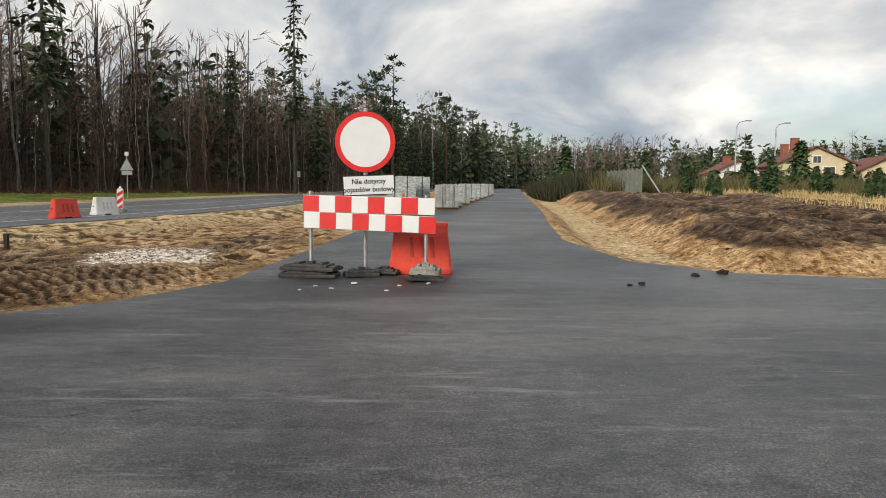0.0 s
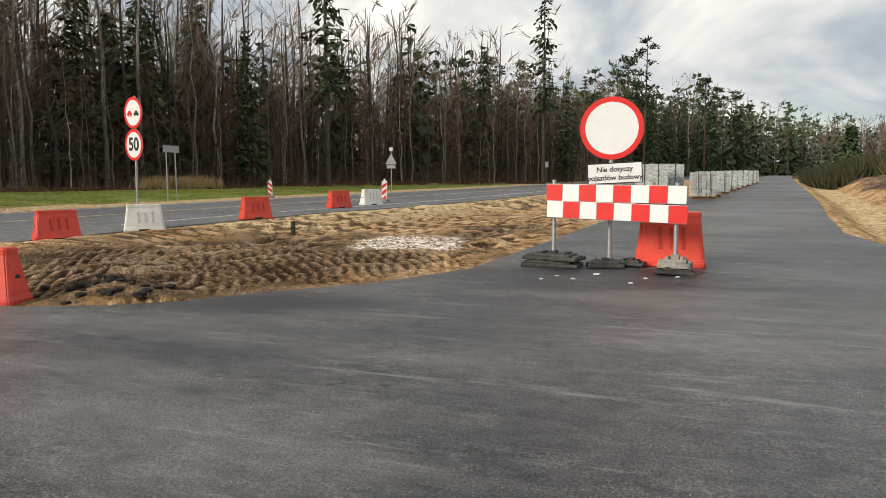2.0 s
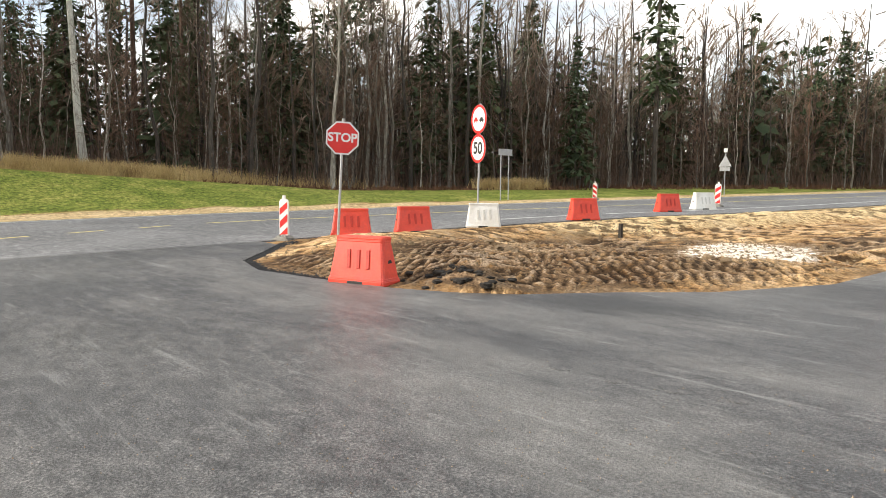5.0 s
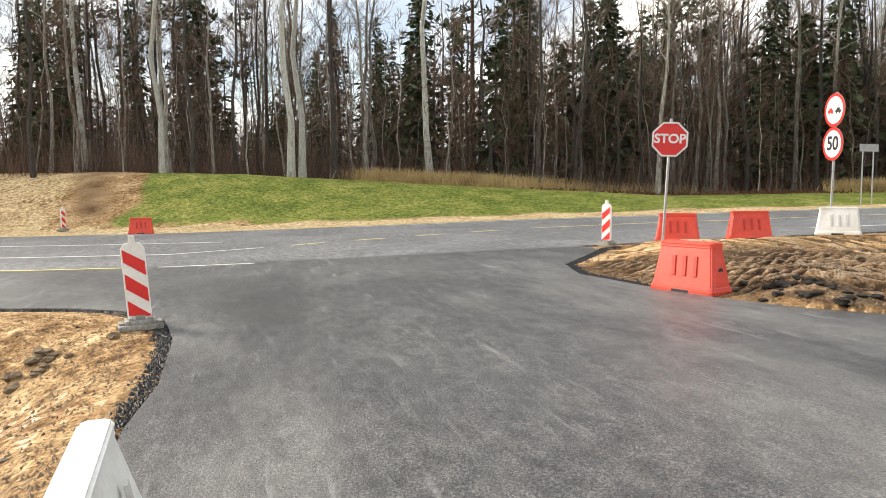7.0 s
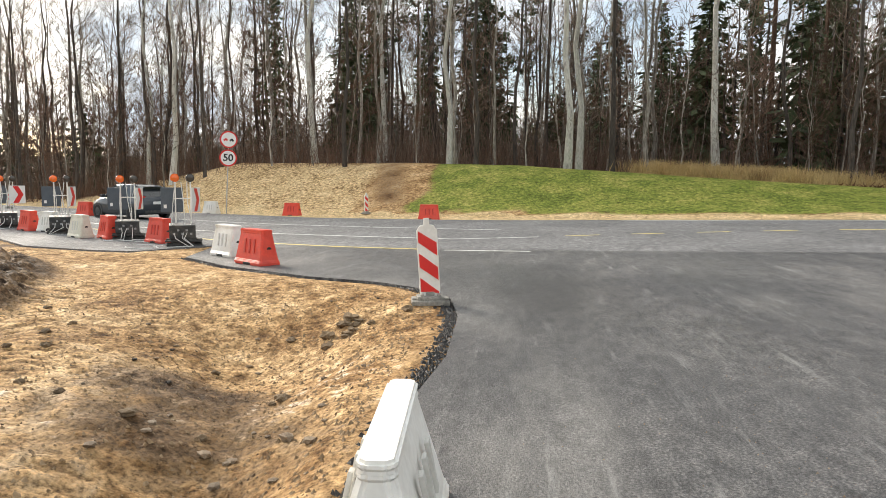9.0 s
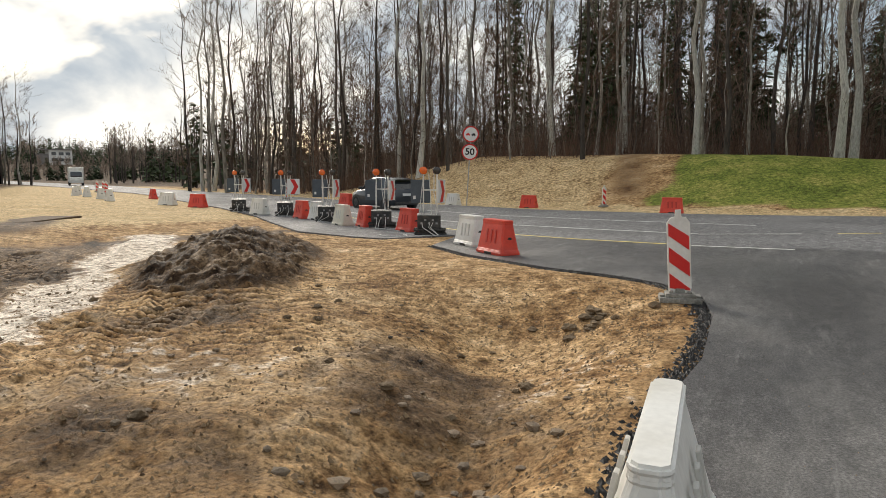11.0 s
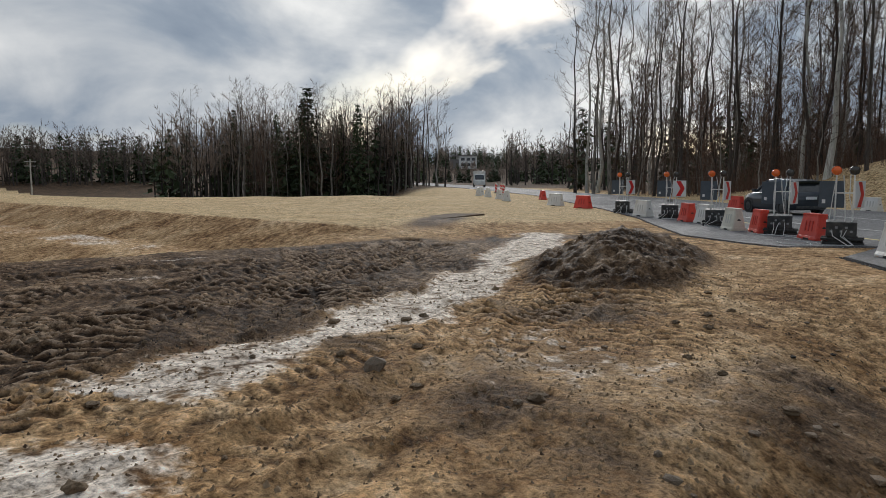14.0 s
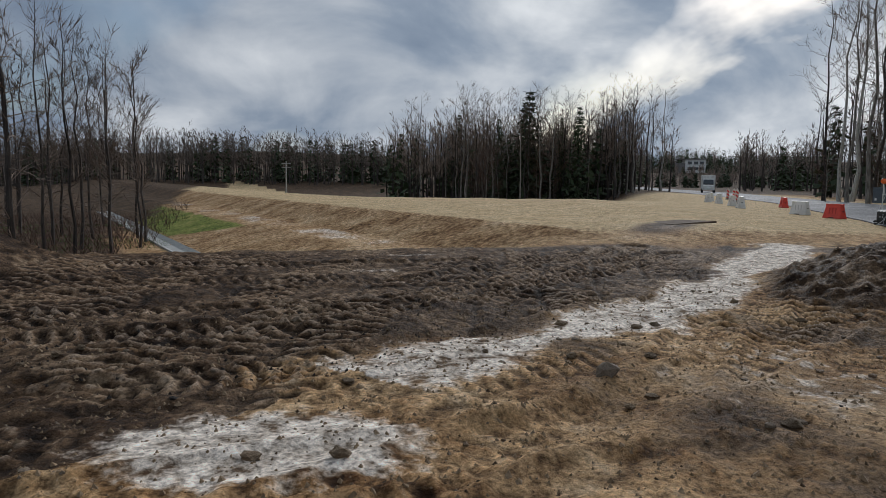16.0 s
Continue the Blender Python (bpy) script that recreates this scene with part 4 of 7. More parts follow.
def stripe(name, pts, width, mat, label):
    """A painted line on the road, a film with a thickness of its own."""
    bm = bmesh.new()
    pts = [Vector((*p, 0)) for p in pts]
    fine = []
    for a, c in zip(pts, pts[1:]):
        k = max(1, int((c - a).length / 2))
        fine += [a.lerp(c, i / k) for i in range(k)]
    fine.append(pts[-1])
    rows_ = []
    for i, p in enumerate(fine):
        d = (fine[min(i + 1, len(fine) - 1)] - fine[max(i - 1, 0)]).normalized()
        o = Vector((-d.y, d.x, 0)) * width / 2
        rows_.append([bm.verts.new((q.x, q.y, float(zg(q.x, q.y)) + 0.005)) for q in (p - o, p + o)])
    for r0, r1 in zip(rows_, rows_[1:]):
        bm.faces.new((r0[0], r0[1], r1[1], r1[0]))
    bmesh.ops.recalc_face_normals(bm, faces=bm.faces[:])
    for f in bm.faces:
        if f.normal.z < 0:
            f.normal_flip()
    return tagged(part(name, bm, mat), label, "road marking", kind="structure")


def centre(y):
    return float(np.interp(y, [-40, -25, -14, -5, -1.7, 0.7, 1.8, 3.7, 5.6, 7.6, 9.3, 12.2, 19.4, 37, 55, 80, 110, 160], [-40.5, -30.8, -23.8, -19.8, -18.5, -19.15, -19.55, -20.0, -20.4, -20.7, -20.9, -20.4, -18.4, -14.9, -12, -8.8, -4.2, 2]))


for y0 in (1.35, 3.2, 5.1, 7.05):
    stripe("road_marking", [(centre(y0), y0), (centre(y0 + 0.95), y0 + 0.95)], 0.14, "yellow_paint", "short yellow dash of worn road paint")
stripe("road_marking", [(centre(y), y) for y in (9.2, 12.2, 16, 20, 26, 37, 55, 80, 110)], 0.14, "yellow_paint", "long yellow line of worn road paint")
stripe("road_marking", [(centre(y), y) for y in (0.6, -1.7, -5, -14, -25)], 0.14, "white_paint", "pale lane line of worn road paint")
stripe("road_marking", [(-15.0, 0.3), (-15.35, -1.6)], 0.14, "white_paint", "short pale edge line of worn road paint")
stripe("road_marking", [(-15.55, -2.1), (-16.25, -4.2), (-17.6, -7.0), (-19.3, -9.6), (-22.0, -14.0), (-25.4, -19.5)], 0.14, "yellow_paint", "yellow line of worn road paint")
stripe("road_marking", [(-22.2, -0.5), (-23.8, -4.5), (-26.0, -9), (-29.5, -16), (-33.5, -25)], 0.13, "white_paint", "white lane line of worn road paint")
stripe("road_marking", [(-13.4 - 1.6, 14.7), (-12.4 - 1.6, 19.1), (-11.0 - 1.6, 24.2), (-9.6 - 1.6, 31.6), (-7.8 - 1.5, 50), (-5 - 1.3, 75)], 0.13, "white_paint", "white lane line of worn road paint")
stripe("road_marking", [(-27.0, 4.0), (-25.6, 11.3), (-23.6, 16.9), (-21.9, 25), (-19.9, 37), (-16.4, 55), (-12.4, 80)], 0.13, "white_paint", "white edge line of worn road paint")


# ---------------------------------------------------------------- trees
class Acc:
    """Collects vertices and faces for one mesh."""

    def __init__(self):
        self.v, self.f = [], []

    def tube(self, pts, radii, n=5):
        prev, base = None, len(self.v)
        for i, p in enumerate(pts):
            d = (pts[min(i + 1, len(pts) - 1)] - pts[max(i - 1, 0)]).normalized()
            a = d.orthogonal().normalized() if prev is None else (prev - d * prev.dot(d)).normalized()
            prev = a
            c = d.cross(a)
            for k in range(n):
                w = 2 * math.pi * k / n
                self.v.append(p + (a * math.cos(w) + c * math.sin(w)) * radii[i])
        for i in range(len(pts) - 1):
            for k in range(n):
                j = (k + 1) % n
                self.f.append((base + i * n + k, base + i * n + j, base + (i + 1) * n + j, base + (i + 1) * n + k))

    def blade(self, p, d, length, width, up=None):
        """A thin pointed sliver: a twig or a spray of needles."""
        side = d.cross(up if up is not None else Vector((0.31, 0.52, 0.79))).normalized() * width * 0.5
        b = len(self.v)
        self.v += [p - side, p + side, p + d * length]
        self.f.append((b, b + 1, b + 2))

    def spray(self, p, d, length, width, up):
        side = d.cross(up).normalized() * width * 0.5
        b = len(self.v)
        self.v += [p, p + d * length * 0.45 + side, p + d * length, p + d * length * 0.45 - side]
        self.f.append((b, b + 1, b + 2, b + 3))

    def mesh(self, name, mat):
        me = bpy.data.meshes.new(name)
        me.from_pydata([tuple(v) for v in self.v], [], self.f)
        me.materials.append(M[mat])
        return me


def rnd(rng, a, c):
    return a + (c - a) * rng.random()


def bare_tree(rng, tr, cr, h, r0, fork=0.4, lean=0.04, spread=1.0, dense=1.0, at=Vector((0, 0, 0)), lod=0):
    """A leafless broadleaf: wandering trunk, rising limbs, branchlets and twigs."""
    k = 7 if not lod else 4
    lx, ly = rnd(rng, -lean, lean), rnd(rng, -lean, lean)
    bend = [Vector((rnd(rng, -1, 1), rnd(rng, -1, 1), 0)) * h * 0.017 for _ in range(k + 1)]
    bend[0] *= 0
    pts = [at + Vector((lx * h * t, ly * h * t, h * t)) + bend[i] for i, t in enumerate(j / k for j in range(k + 1))]
    pts[0] = pts[0] - Vector((0, 0, 0.3))
    rad = [r0 * (1.35 if i == 0 else 1.0) * (1 - 0.86 * (i / k) ** 1.1) for i in range(k + 1)]
    tr.tube(pts, rad, 6 if not lod else 4)
    # thin dead shoots along the lower stem
    for b in range(int(20 * dense) if not lod else 0):
        t = rnd(rng, 0.07, fork + 0.2)
        i = min(int(t * k), k - 1)
        p = pts[i].lerp(pts[i + 1], t * k - i)
        w = rng.random() * 2 * math.pi
        d = Vector((math.cos(w), math.sin(w), rnd(rng, -0.1, 0.9))).normalized()
        ln = rnd(rng, 0.5, 1.9)
        e = p + d * ln + Vector((0, 0, rnd(rng, -0.15, 0.3)))
        cr.tube([p, p.lerp(e, 0.55) + Vector((0, 0, 0.06)), e], [0.016, 0.011, 0.003], 3)
        for _ in range(4):
            td = (d + Vector((rnd(rng, -0.9, 0.9), rnd(rng, -0.9, 0.9), rnd(rng, -0.3, 0.7)))).normalized()
            cr.blade(p.lerp(e, rnd(rng, 0.3, 1)), td, rnd(rng, 0.25, 0.8), 0.022)
    limbs = int((15 if not lod else 7) * dense)
    for b in range(limbs):
        t = fork + (1 - fork) * (b + rng.random()) / limbs * 0.97
        i = min(int(t * k), k - 1)
        p = pts[i].lerp(pts[i + 1], t * k - i)
        w = rng.random() * 2 * math.pi
        rise = rnd(rng, 0.35, 1.15)
        d = Vector((math.cos(w), math.sin(w), rise)).normalized()
        ln = h * rnd(rng, 0.14, 0.27) * (1.25 - 0.75 * t) * spread
        br = max(0.015, r0 * 0.36 * (1.1 - t))
        q = [p, p + d * ln * 0.5, p + d * ln * 0.8 + Vector((0, 0, ln * 0.12)), p + d * ln + Vector((0, 0, ln * 0.28))]
        (tr if not lod and br > 0.03 else cr).tube(q, [br, br * 0.65, br * 0.4, 0.006], 4 if not lod else 3)
        subs = 6 if not lod else 5
        for s in range(subs):
            u = rnd(rng, 0.25, 1.0)
            sp = q[0].lerp(q[3], u)
            sd = (d + Vector((rnd(rng, -1, 1), rnd(rng, -1, 1), rnd(rng, -0.15, 0.9)))).normalized()
            sl = ln * rnd(rng, 0.25, 0.55)
            if lod:
                cr.blade(sp, sd, sl * 1.5, 0.13)
                continue
            se = sp + sd * sl
            cr.tube([sp, sp + sd * sl * 0.55 + Vector((0, 0, 0.03)), se], [br * 0.42, br * 0.28, 0.004], 3)
            for _ in range(3):
                td = (sd + Vector((rnd(rng, -0.9, 0.9), rnd(rng, -0.9, 0.9), rnd(rng, -0.3, 0.8)))).normalized()
                cr.blade(sp.lerp(se, rnd(rng, 0.3, 1)), td, rnd(rng, 0.5, 1.3) * min(1.0, 0.05 * h + 0.2), 0.032)


def spruce_tree(rng, tr, cr, h, r0, width=0.17, bare=0.08, at=Vector((0, 0, 0)), lod=0, thin=1.0):
    """A spruce: straight stem and whorls of hanging boughs that carry ragged sprays."""
    tr.tube([at - Vector((0, 0, 0.2)), at + Vector((0, 0, h * 0.5)), at + Vector((0, 0, h))], [r0, r0 * 0.55, 0.01], 6 if not lod else 3)
    z = h * bare
    while z < h * 0.985:
        t = z / h
        reach = h * width * (1 - t) ** 0.85 * (0.72 + 0.28 * min(1, t / 0.2)) + 0.12
        n = (7 if not lod else 4)
        w0 = rng.random() * 6.3
        for b in range(n):
            if rng.random() > thin:
                continue
            w = w0 + 2 * math.pi * b / n + rnd(rng, -0.35, 0.35)
            ln = reach * rnd(rng, 0.6, 1.15)
            out = Vector((math.cos(w), math.sin(w), 0))
            p = at + Vector((0, 0, z + rnd(rng, -0.15, 0.15)))
            tip = p + out * ln + Vector((0, 0, -ln * rnd(rng, 0.1, 0.5) + ln * 0.18 * (t > 0.8)))
            m = 5 if not lod else 2
            for s in range(m):
                u = (s + rnd(rng, 0.2, 0.9)) / m
                c = p.lerp(tip, u)
                d = (out * rnd(rng, 0.2, 0.9) + Vector((rnd(rng, -0.9, 0.9), rnd(rng, -0.9, 0.9), rnd(rng, -0.9, 0.1)))).normalized()
                cr.spray(c, d, rnd(rng, 0.6, 1.2) * (0.4 + ln * 0.34) * (1.7 if lod else 1), rnd(rng, 0.30, 0.55) * (0.5 + ln * 0.3) * (2.6 if lod else 1), Vector((rnd(rng, -0.6, 0.6), rnd(rng, -0.6, 0.6), 1)))
        z += h * (0.026 if not lod else 0.07) * rnd(rng, 0.8, 1.3)


def pine_tree(rng, tr, cr, h, r0, at=Vector((0, 0, 0)), lod=0):
    """A Scots pine: long bare stem and an uneven high crown in tufts."""
    lean = Vector((rnd(rng, -0.03, 0.03), rnd(rng, -0.03, 0.03), 1))
    pts = [at + lean * (h * t) for t in (-0.01, 0.35, 0.7, 1.0)]
    tr.tube(pts, [r0, r0 * 0.75, r0 * 0.5, 0.03], 6 if not lod else 3)
    for b in range(20 if not lod else 8):
        t = rnd(rng, 0.5, 1.0)
        p = at + lean * (h * t)
        w = rng.random() * 6.3
        ln = h * 0.14 * rnd(rng, 0.5, 1.1) * (1.35 - 0.8 * t)
        tip = p + Vector((math.cos(w), math.sin(w), rnd(rng, 0.0, 0.6))) * ln
        cr.tube([p, p.lerp(tip, 0.6), tip], [0.05, 0.035, 0.01], 3)
        for _ in range(26 if not lod else 5):
            c = p.lerp(tip, rnd(rng, 0.4, 1.05)) + Vector((rnd(rng, -1, 1), rnd(rng, -1, 1), rnd(rng, -0.5, 0.7))) * 0.5
            d = Vector((rnd(rng, -1, 1), rnd(rng, -1, 1), rnd(rng, -0.3, 0.9))).normalized()
            cr.spray(c, d, rnd(rng, 0.4, 0.9) * (2.4 if lod else 1), rnd(rng, 0.2, 0.38) * (3.0 if lod else 1), Vector((0.3, rnd(rng, -1, 1), 0.8)))


def tree_kind(name, seed, maker, bark, leaf, label, category, group, parts=("trunk", "crown"), **kw):
    """Builds one tree to be copied; it stands far below the ground's sheet until it is placed."""
    rng = random.Random(seed)
    tr, cr = Acc(), Acc()
    maker(rng, tr, cr, **kw)
    e = thing(name, pose(0, 0, 0), label, category, group)
    for pn, acc, mat in ((parts[0], tr, bark), (parts[1], cr, leaf)):
        ob = new(pn, acc.mesh(pn, mat))
        ob.parent = e
    return e


KINDS = {
    "ash": [tree_kind("broadleaf_tree", 11 + k, bare_tree, "bark_grey", "twig", "leafless grey-barked broadleaf tree at the wood's edge", "tree", "trees of the roadside wood", h=20, r0=0.11 + 0.025 * k, fork=0.34 + 0.04 * k, spread=0.85, dense=1.15) for k in range(4)],
    "pale": [tree_kind("broadleaf_tree", 31 + k, bare_tree, "bark_pale", "twig", "leafless tall tree with a pale smooth trunk", "tree", "pale-trunked trees of the wood", h=23, r0=0.22 - 0.05 * k, fork=0.5, lean=0.02, spread=0.7) for k in range(2)],
    "dark": [tree_kind("broadleaf_tree", 41 + k, bare_tree, "bark_dark", "twig", "leafless dark-stemmed tree of the roadside wood", "tree", "trees of the roadside wood", h=21, r0=0.145, fork=0.42, spread=0.7) for k in range(2)],
    "thin": [tree_kind("young_tree", 51 + k, bare_tree, "bark_grey", "twig_red", "slender leafless young tree in the undergrowth", "tree", "slender trees of the undergrowth", h=10, r0=0.055, fork=0.18, lean=0.1, spread=1.0, dense=1.5) for k in range(3)],
    "alder": [tree_kind("alder", 61 + k, bare_tree, "bark_dark", "twig", "slim leafless alder with a dark stem", "tree", "alders by the site", h=11, r0=0.09, fork=0.3, lean=0.06, spread=0.75) for k in range(3)],
    "spruce": [tree_kind("spruce", 71 + k, spruce_tree, "bark_dark", "spruce_green", "tall dark green spruce with hanging boughs", "tree", "spruces of the wood", h=20, r0=0.2, width=0.15 + 0.02 * k, bare=0.12) for k in range(3)],
    "gaunt": [tree_kind("spruce", 81, spruce_tree, "bark_dark", "spruce_green", "gaunt old spruce with thin ragged boughs", "tree", "spruces of the wood", h=24, r0=0.24, width=0.125, bare=0.34, thin=0.62)],
    "pine": [tree_kind("pine", 91 + k, pine_tree, "bark_pine", "pine_green", "tall pine with a bare stem and high crown", "tree", "pines of the wood", h=21, r0=0.2) for k in range(2)],
    "young": [tree_kind("young_spruce", 101 + k, spruce_tree, "bark_dark", "young_green", "young green spruce in rough grass", "tree", "young spruces by the houses", h=4.5, r0=0.05, width=0.27, bare=0.03) for k in range(2)],
}
USED = {k: 0 for k in KINDS}


def plant(kind, x, y, scale=1.0, turn=0.0, wide=1.0, sink=0.05):
    """Stands one tree of a kind on the earth; the first of each model is the model itself."""
    models = KINDS[kind]
    k = USED[kind]
    USED[kind] += 1
    m = Matrix.Translation((x, y, level(x, y) - sink)) @ Matrix.Rotation(turn, 4, "Z") @ Matrix.Diagonal((scale * wide, scale * wide, scale, 1))
    ob = models[k % len(models)]
    if k < len(models):
        ob.matrix_basis = m
    else:
        c = copy_thing(ob, Matrix.Identity(4))
        c.matrix_basis = m


rng = random.Random(4)
# single trees that stand out along the wood's edge
for kind, x, y, s in (("pale", -44.3, 12.3, 1.05), ("pale", -41.2, 3.6, 1.1), ("pale", -40.6, 2.9, 0.95), ("pale", -43.0, -4.2, 1.0), ("dark", -44.0, -2.6, 1.05), ("dark", -42.5, 22.0, 1.1), ("ash", -41.0, 28.5, 1.05), ("ash", -40.2, 29.8, 1.0), ("ash", -39.6, 31.0, 1.0),
                      ("ash", -42.8, 7.8, 0.8), ("dark", -41.5, 38.0, 1.15), ("gaunt", -30.0, 52.0, 1.0), ("gaunt", -15.8, 73, 0.98), ("spruce", -22.5, 73, 0.76), ("pine", -7.5, 100, 0.95), ("ash", -35.5, 42, 0.75), ("ash", -33.0, 50, 0.8), ("pale", -46.0, -24.0, 0.95), ("pale", -47.5, -26.5, 0.9)):
    plant(kind, x, y, s, rng.random() * 6.3)
for kind, x, y, s in (("spruce", -52.0, 22.5, 0.9), ("spruce", -47.5, 27.5, 0.75), ("pine", -51.0, 21.0, 1.0), ("spruce", -54.0, 31.0, 0.95), ("pine", -46.5, 32.5, 1.0), ("pine", -49.5, 17.0, 1.05)):
    plant(kind, x, y, s, rng.random() * 6.3, 1.1)
spots = [(-44.3, 12.3), (-41.2, 3.6), (-43, -4.2), (-30, 52), (-15.8, 73), (-22.5, 73)]


def wood_edge(y):
    return float(np.interp(y, [-46, -32, -20, 0, 10, 22, 40, 60, 75, 100, 140, 180], [-50, -46.5, -46, -43.5, -42, -39, -34, -27, -18, -10.5, 0, 10]))


def scatter(count, y0, y1, w0, w1, mix, gap, sizes):
    done = 0
    for _ in range(count * 12):
        if done >= count:
            break
        y = rnd(rng, y0, y1)
        x = wood_edge(y) - rnd(rng, w0, w1)
        if any((x - a) ** 2 + (y - c) ** 2 < gap * gap for a, c in spots):
            continue
        spots.append((x, y))
        kind = rng.choices(list(mix), list(mix.values()))[0]
        plant(kind, x, y, rnd(rng, *sizes) * (0.9 if kind == "spruce" else 1), rng.random() * 6.3, rnd(rng, 0.85, 1.15))
        done += 1


scatter(125, -52, 8, -1, 14, {"ash": 4, "dark": 4, "pale": 0.4, "thin": 7}, 1.6, (0.75, 1.1))
scatter(75, -54, -6, 0, 26, {"ash": 3, "thin": 4, "dark": 4}, 1.6, (0.8, 1.1))
scatter(26, -26, -2, 7, 26, {"spruce": 2, "pine": 2}, 2.2, (0.75, 1.0))
scatter(38, -18, 8, 12, 34, {"ash": 3, "dark": 2, "spruce": 0.9, "pine": 1.1, "thin": 1}, 2.4, (0.7, 0.95))
scatter(92, 8, 48, -1, 14, {"ash": 4, "dark": 1.5, "thin": 6, "spruce": 1.0, "pale": 0.4}, 1.6, (0.65, 1.05))
scatter(62, 8, 55, 9, 42, {"ash": 3, "spruce": 3.4, "pine": 1.2, "dark": 1, "thin": 2}, 2.2, (0.75, 1.05))
scatter(100, 46, 100, 0, 30, {"ash": 3.5, "spruce": 3.2, "pine": 1.8, "thin": 3, "dark": 1}, 2.0, (0.50, 0.74))
scatter(110, 12, 98, -1.5, 9, {"thin": 1}, 1.2, (0.5, 1.05))
scatter(95, 95, 175, 0, 30, {"ash": 2.0, "spruce": 4.5, "pine": 3}, 2.6, (0.70, 0.95))
# alders near the embankment
for x, y, s in ((7.6, -22.2, 1.25), (6.1, -21.0, 1.15), (8.6, -25.5, 0.9), (7.0, -27.0, 0.8), (5.9, -26.2, 0.75), (6.4, -29.4, 0.75), (5.0, -27.8, 0.7), (5.6, -31.0, 0.7), (4.4, -30.2, 0.65), (7.9, -31.5, 0.8), (9.6, -29.0, 0.85), (6.9, -34.0, 0.75), (5.2, -35.0, 0.75), (8.8, -36.5, 0.8), (10.5, -33.0, 0.85), (12.5, -30.5, 0.9), (11.0, -38.0, 0.85), (7.2, -39.0, 0.75), (13.5, -36.0, 0.9), (4.6, -33.0, 0.72), (9.9, -24.0, 1.0), (12.0, -26.0, 1.05), (14.5, -28.5, 1.0), (10.8, -43.0, 0.85), (14.0, -44.0, 0.9), (16.0, -40.0, 0.95), (8.4, -44, 0.75), (17, -33, 1.0)):
    plant("alder", x, y, s, rng.random() * 6.3, 0.9)
# the wood across the embankment
for _ in range(95):
    u = rng.random()
    x, y = -28 - 36 * u + rnd(rng, -2, 2), -106 + 12 * u - rnd(rng, 0, 22)
    kind = rng.choices(["ash", "dark", "thin", "spruce"], [3, 4, 2, 0.3])[0]
    plant(kind, x, y, rnd(rng, 0.70, 0.93) * (1.3 if kind == "thin" else 1), rng.random() * 6.3)
plant("spruce", -44.6, -108.1, 0.98, 1.0, 1.6)
plant("ash", -64.0, -98.5, 0.82, 2.0, 1.35)
# young spruces and shrubs before the houses
for _ in range(46):
    x = rnd(rng, 17, 60)
    plant("young", x, rnd(rng, 34, 70) + 0.15 * x, rnd(rng, 0.25, 0.62), rng.random() * 6.3)
for x, y, s in ((31.0, 70, 1.0), (36.3, 70, 1.25), (20.5, 70, 0.9), (13.2, 74, 1.1), (26, 74, 0.9), (42.5, 72, 0.8), (56, 78, 1.0)):
    plant("young", x, y, s, 1.0)


def far_wood(name, count, place, mix, label, seed, height, clear=None):
    """A wood so far off that nobody could count its trees."""
    rg = random.Random(seed)
    tr, cr_d, cr_g = Acc(), Acc(), Acc()
    xy = [place(rg) for _ in range(count)]
    if clear is not None:
        xy = [p for p in xy if not clear(*p)]
    hs = land(np.array([p[0] for p in xy], float), np.array([p[1] for p in xy], float), False)[0]
    for (x, y), z in zip(xy, hs):
        at = Vector((float(x), float(y), float(z)))
        kind = rg.choices(list(mix), list(mix.values()))[0]
        h = height * rnd(rg, 0.75, 1.12)
        if kind == "bare":
            bare_tree(rg, tr, cr_d, h, h * 0.012, at=at, lod=1, fork=0.3, dense=1.6)
        elif kind == "pine":
            pine_tree(rg, tr, cr_g, h, h * 0.011, at=at, lod=1)
        else:
            spruce_tree(rg, tr, cr_g, h * 0.9, h * 0.011, at=at, lod=1, width=0.19)
    e = new(name)
    tagged(e, label, "wood", kind="stuff")
    for pn, acc, mat in (("trunks", tr, "bark_dark"), ("twigs", cr_d, "twig"), ("needles", cr_g, "spruce_green")):
        if acc.v:
            ob = new(pn, acc.mesh(pn, mat))
            ob.parent = e
            tagged(ob, kind="stuff")


far_wood("wood_interior", 420, lambda g: (lambda y: (wood_edge(y) - rnd(g, 4, 48), y))(rnd(g, 14, 150)), {"spruce": 2, "bare": 8, "pine": 1}, "dense dark interior of the mixed roadside wood", 209, 13.5)
far_wood("wood_interior", 170, lambda g: (lambda y: (wood_edge(y) - rnd(g, 10, 50), y))(rnd(g, -40, 14)), {"spruce": 1, "bare": 5}, "young trees in the depth of the roadside wood", 210, 7)
far_wood("wood_interior", 260, lambda g: (lambda y: (wood_edge(y) - rnd(g, 26, 80), y))(rnd(g, -75, 18)), {"bare": 6, "spruce": 1}, "dim leafless depth of the roadside wood", 211, 7.5, lambda x, y: y < 0 and 0.62 < x / y < 0.95)
far_wood("far_wood", 460, lambda g: (lambda y: (float(np.interp(y, [150, 200, 330], [3, 16, 60])) - rnd(g, 0, 70), y))(rnd(g, 150, 330)), {"pine": 5, "spruce": 4, "bare": 2}, "dense distant pine and spruce wood beyond the road", 201, 21)
far_wood("far_wood", 620, lambda g: (rnd(g, 38, 240), rnd(g, 165, 240)), {"pine": 1.5, "spruce": 6, "bare": 2}, "distant conifer ridge behind the houses", 202, 13)
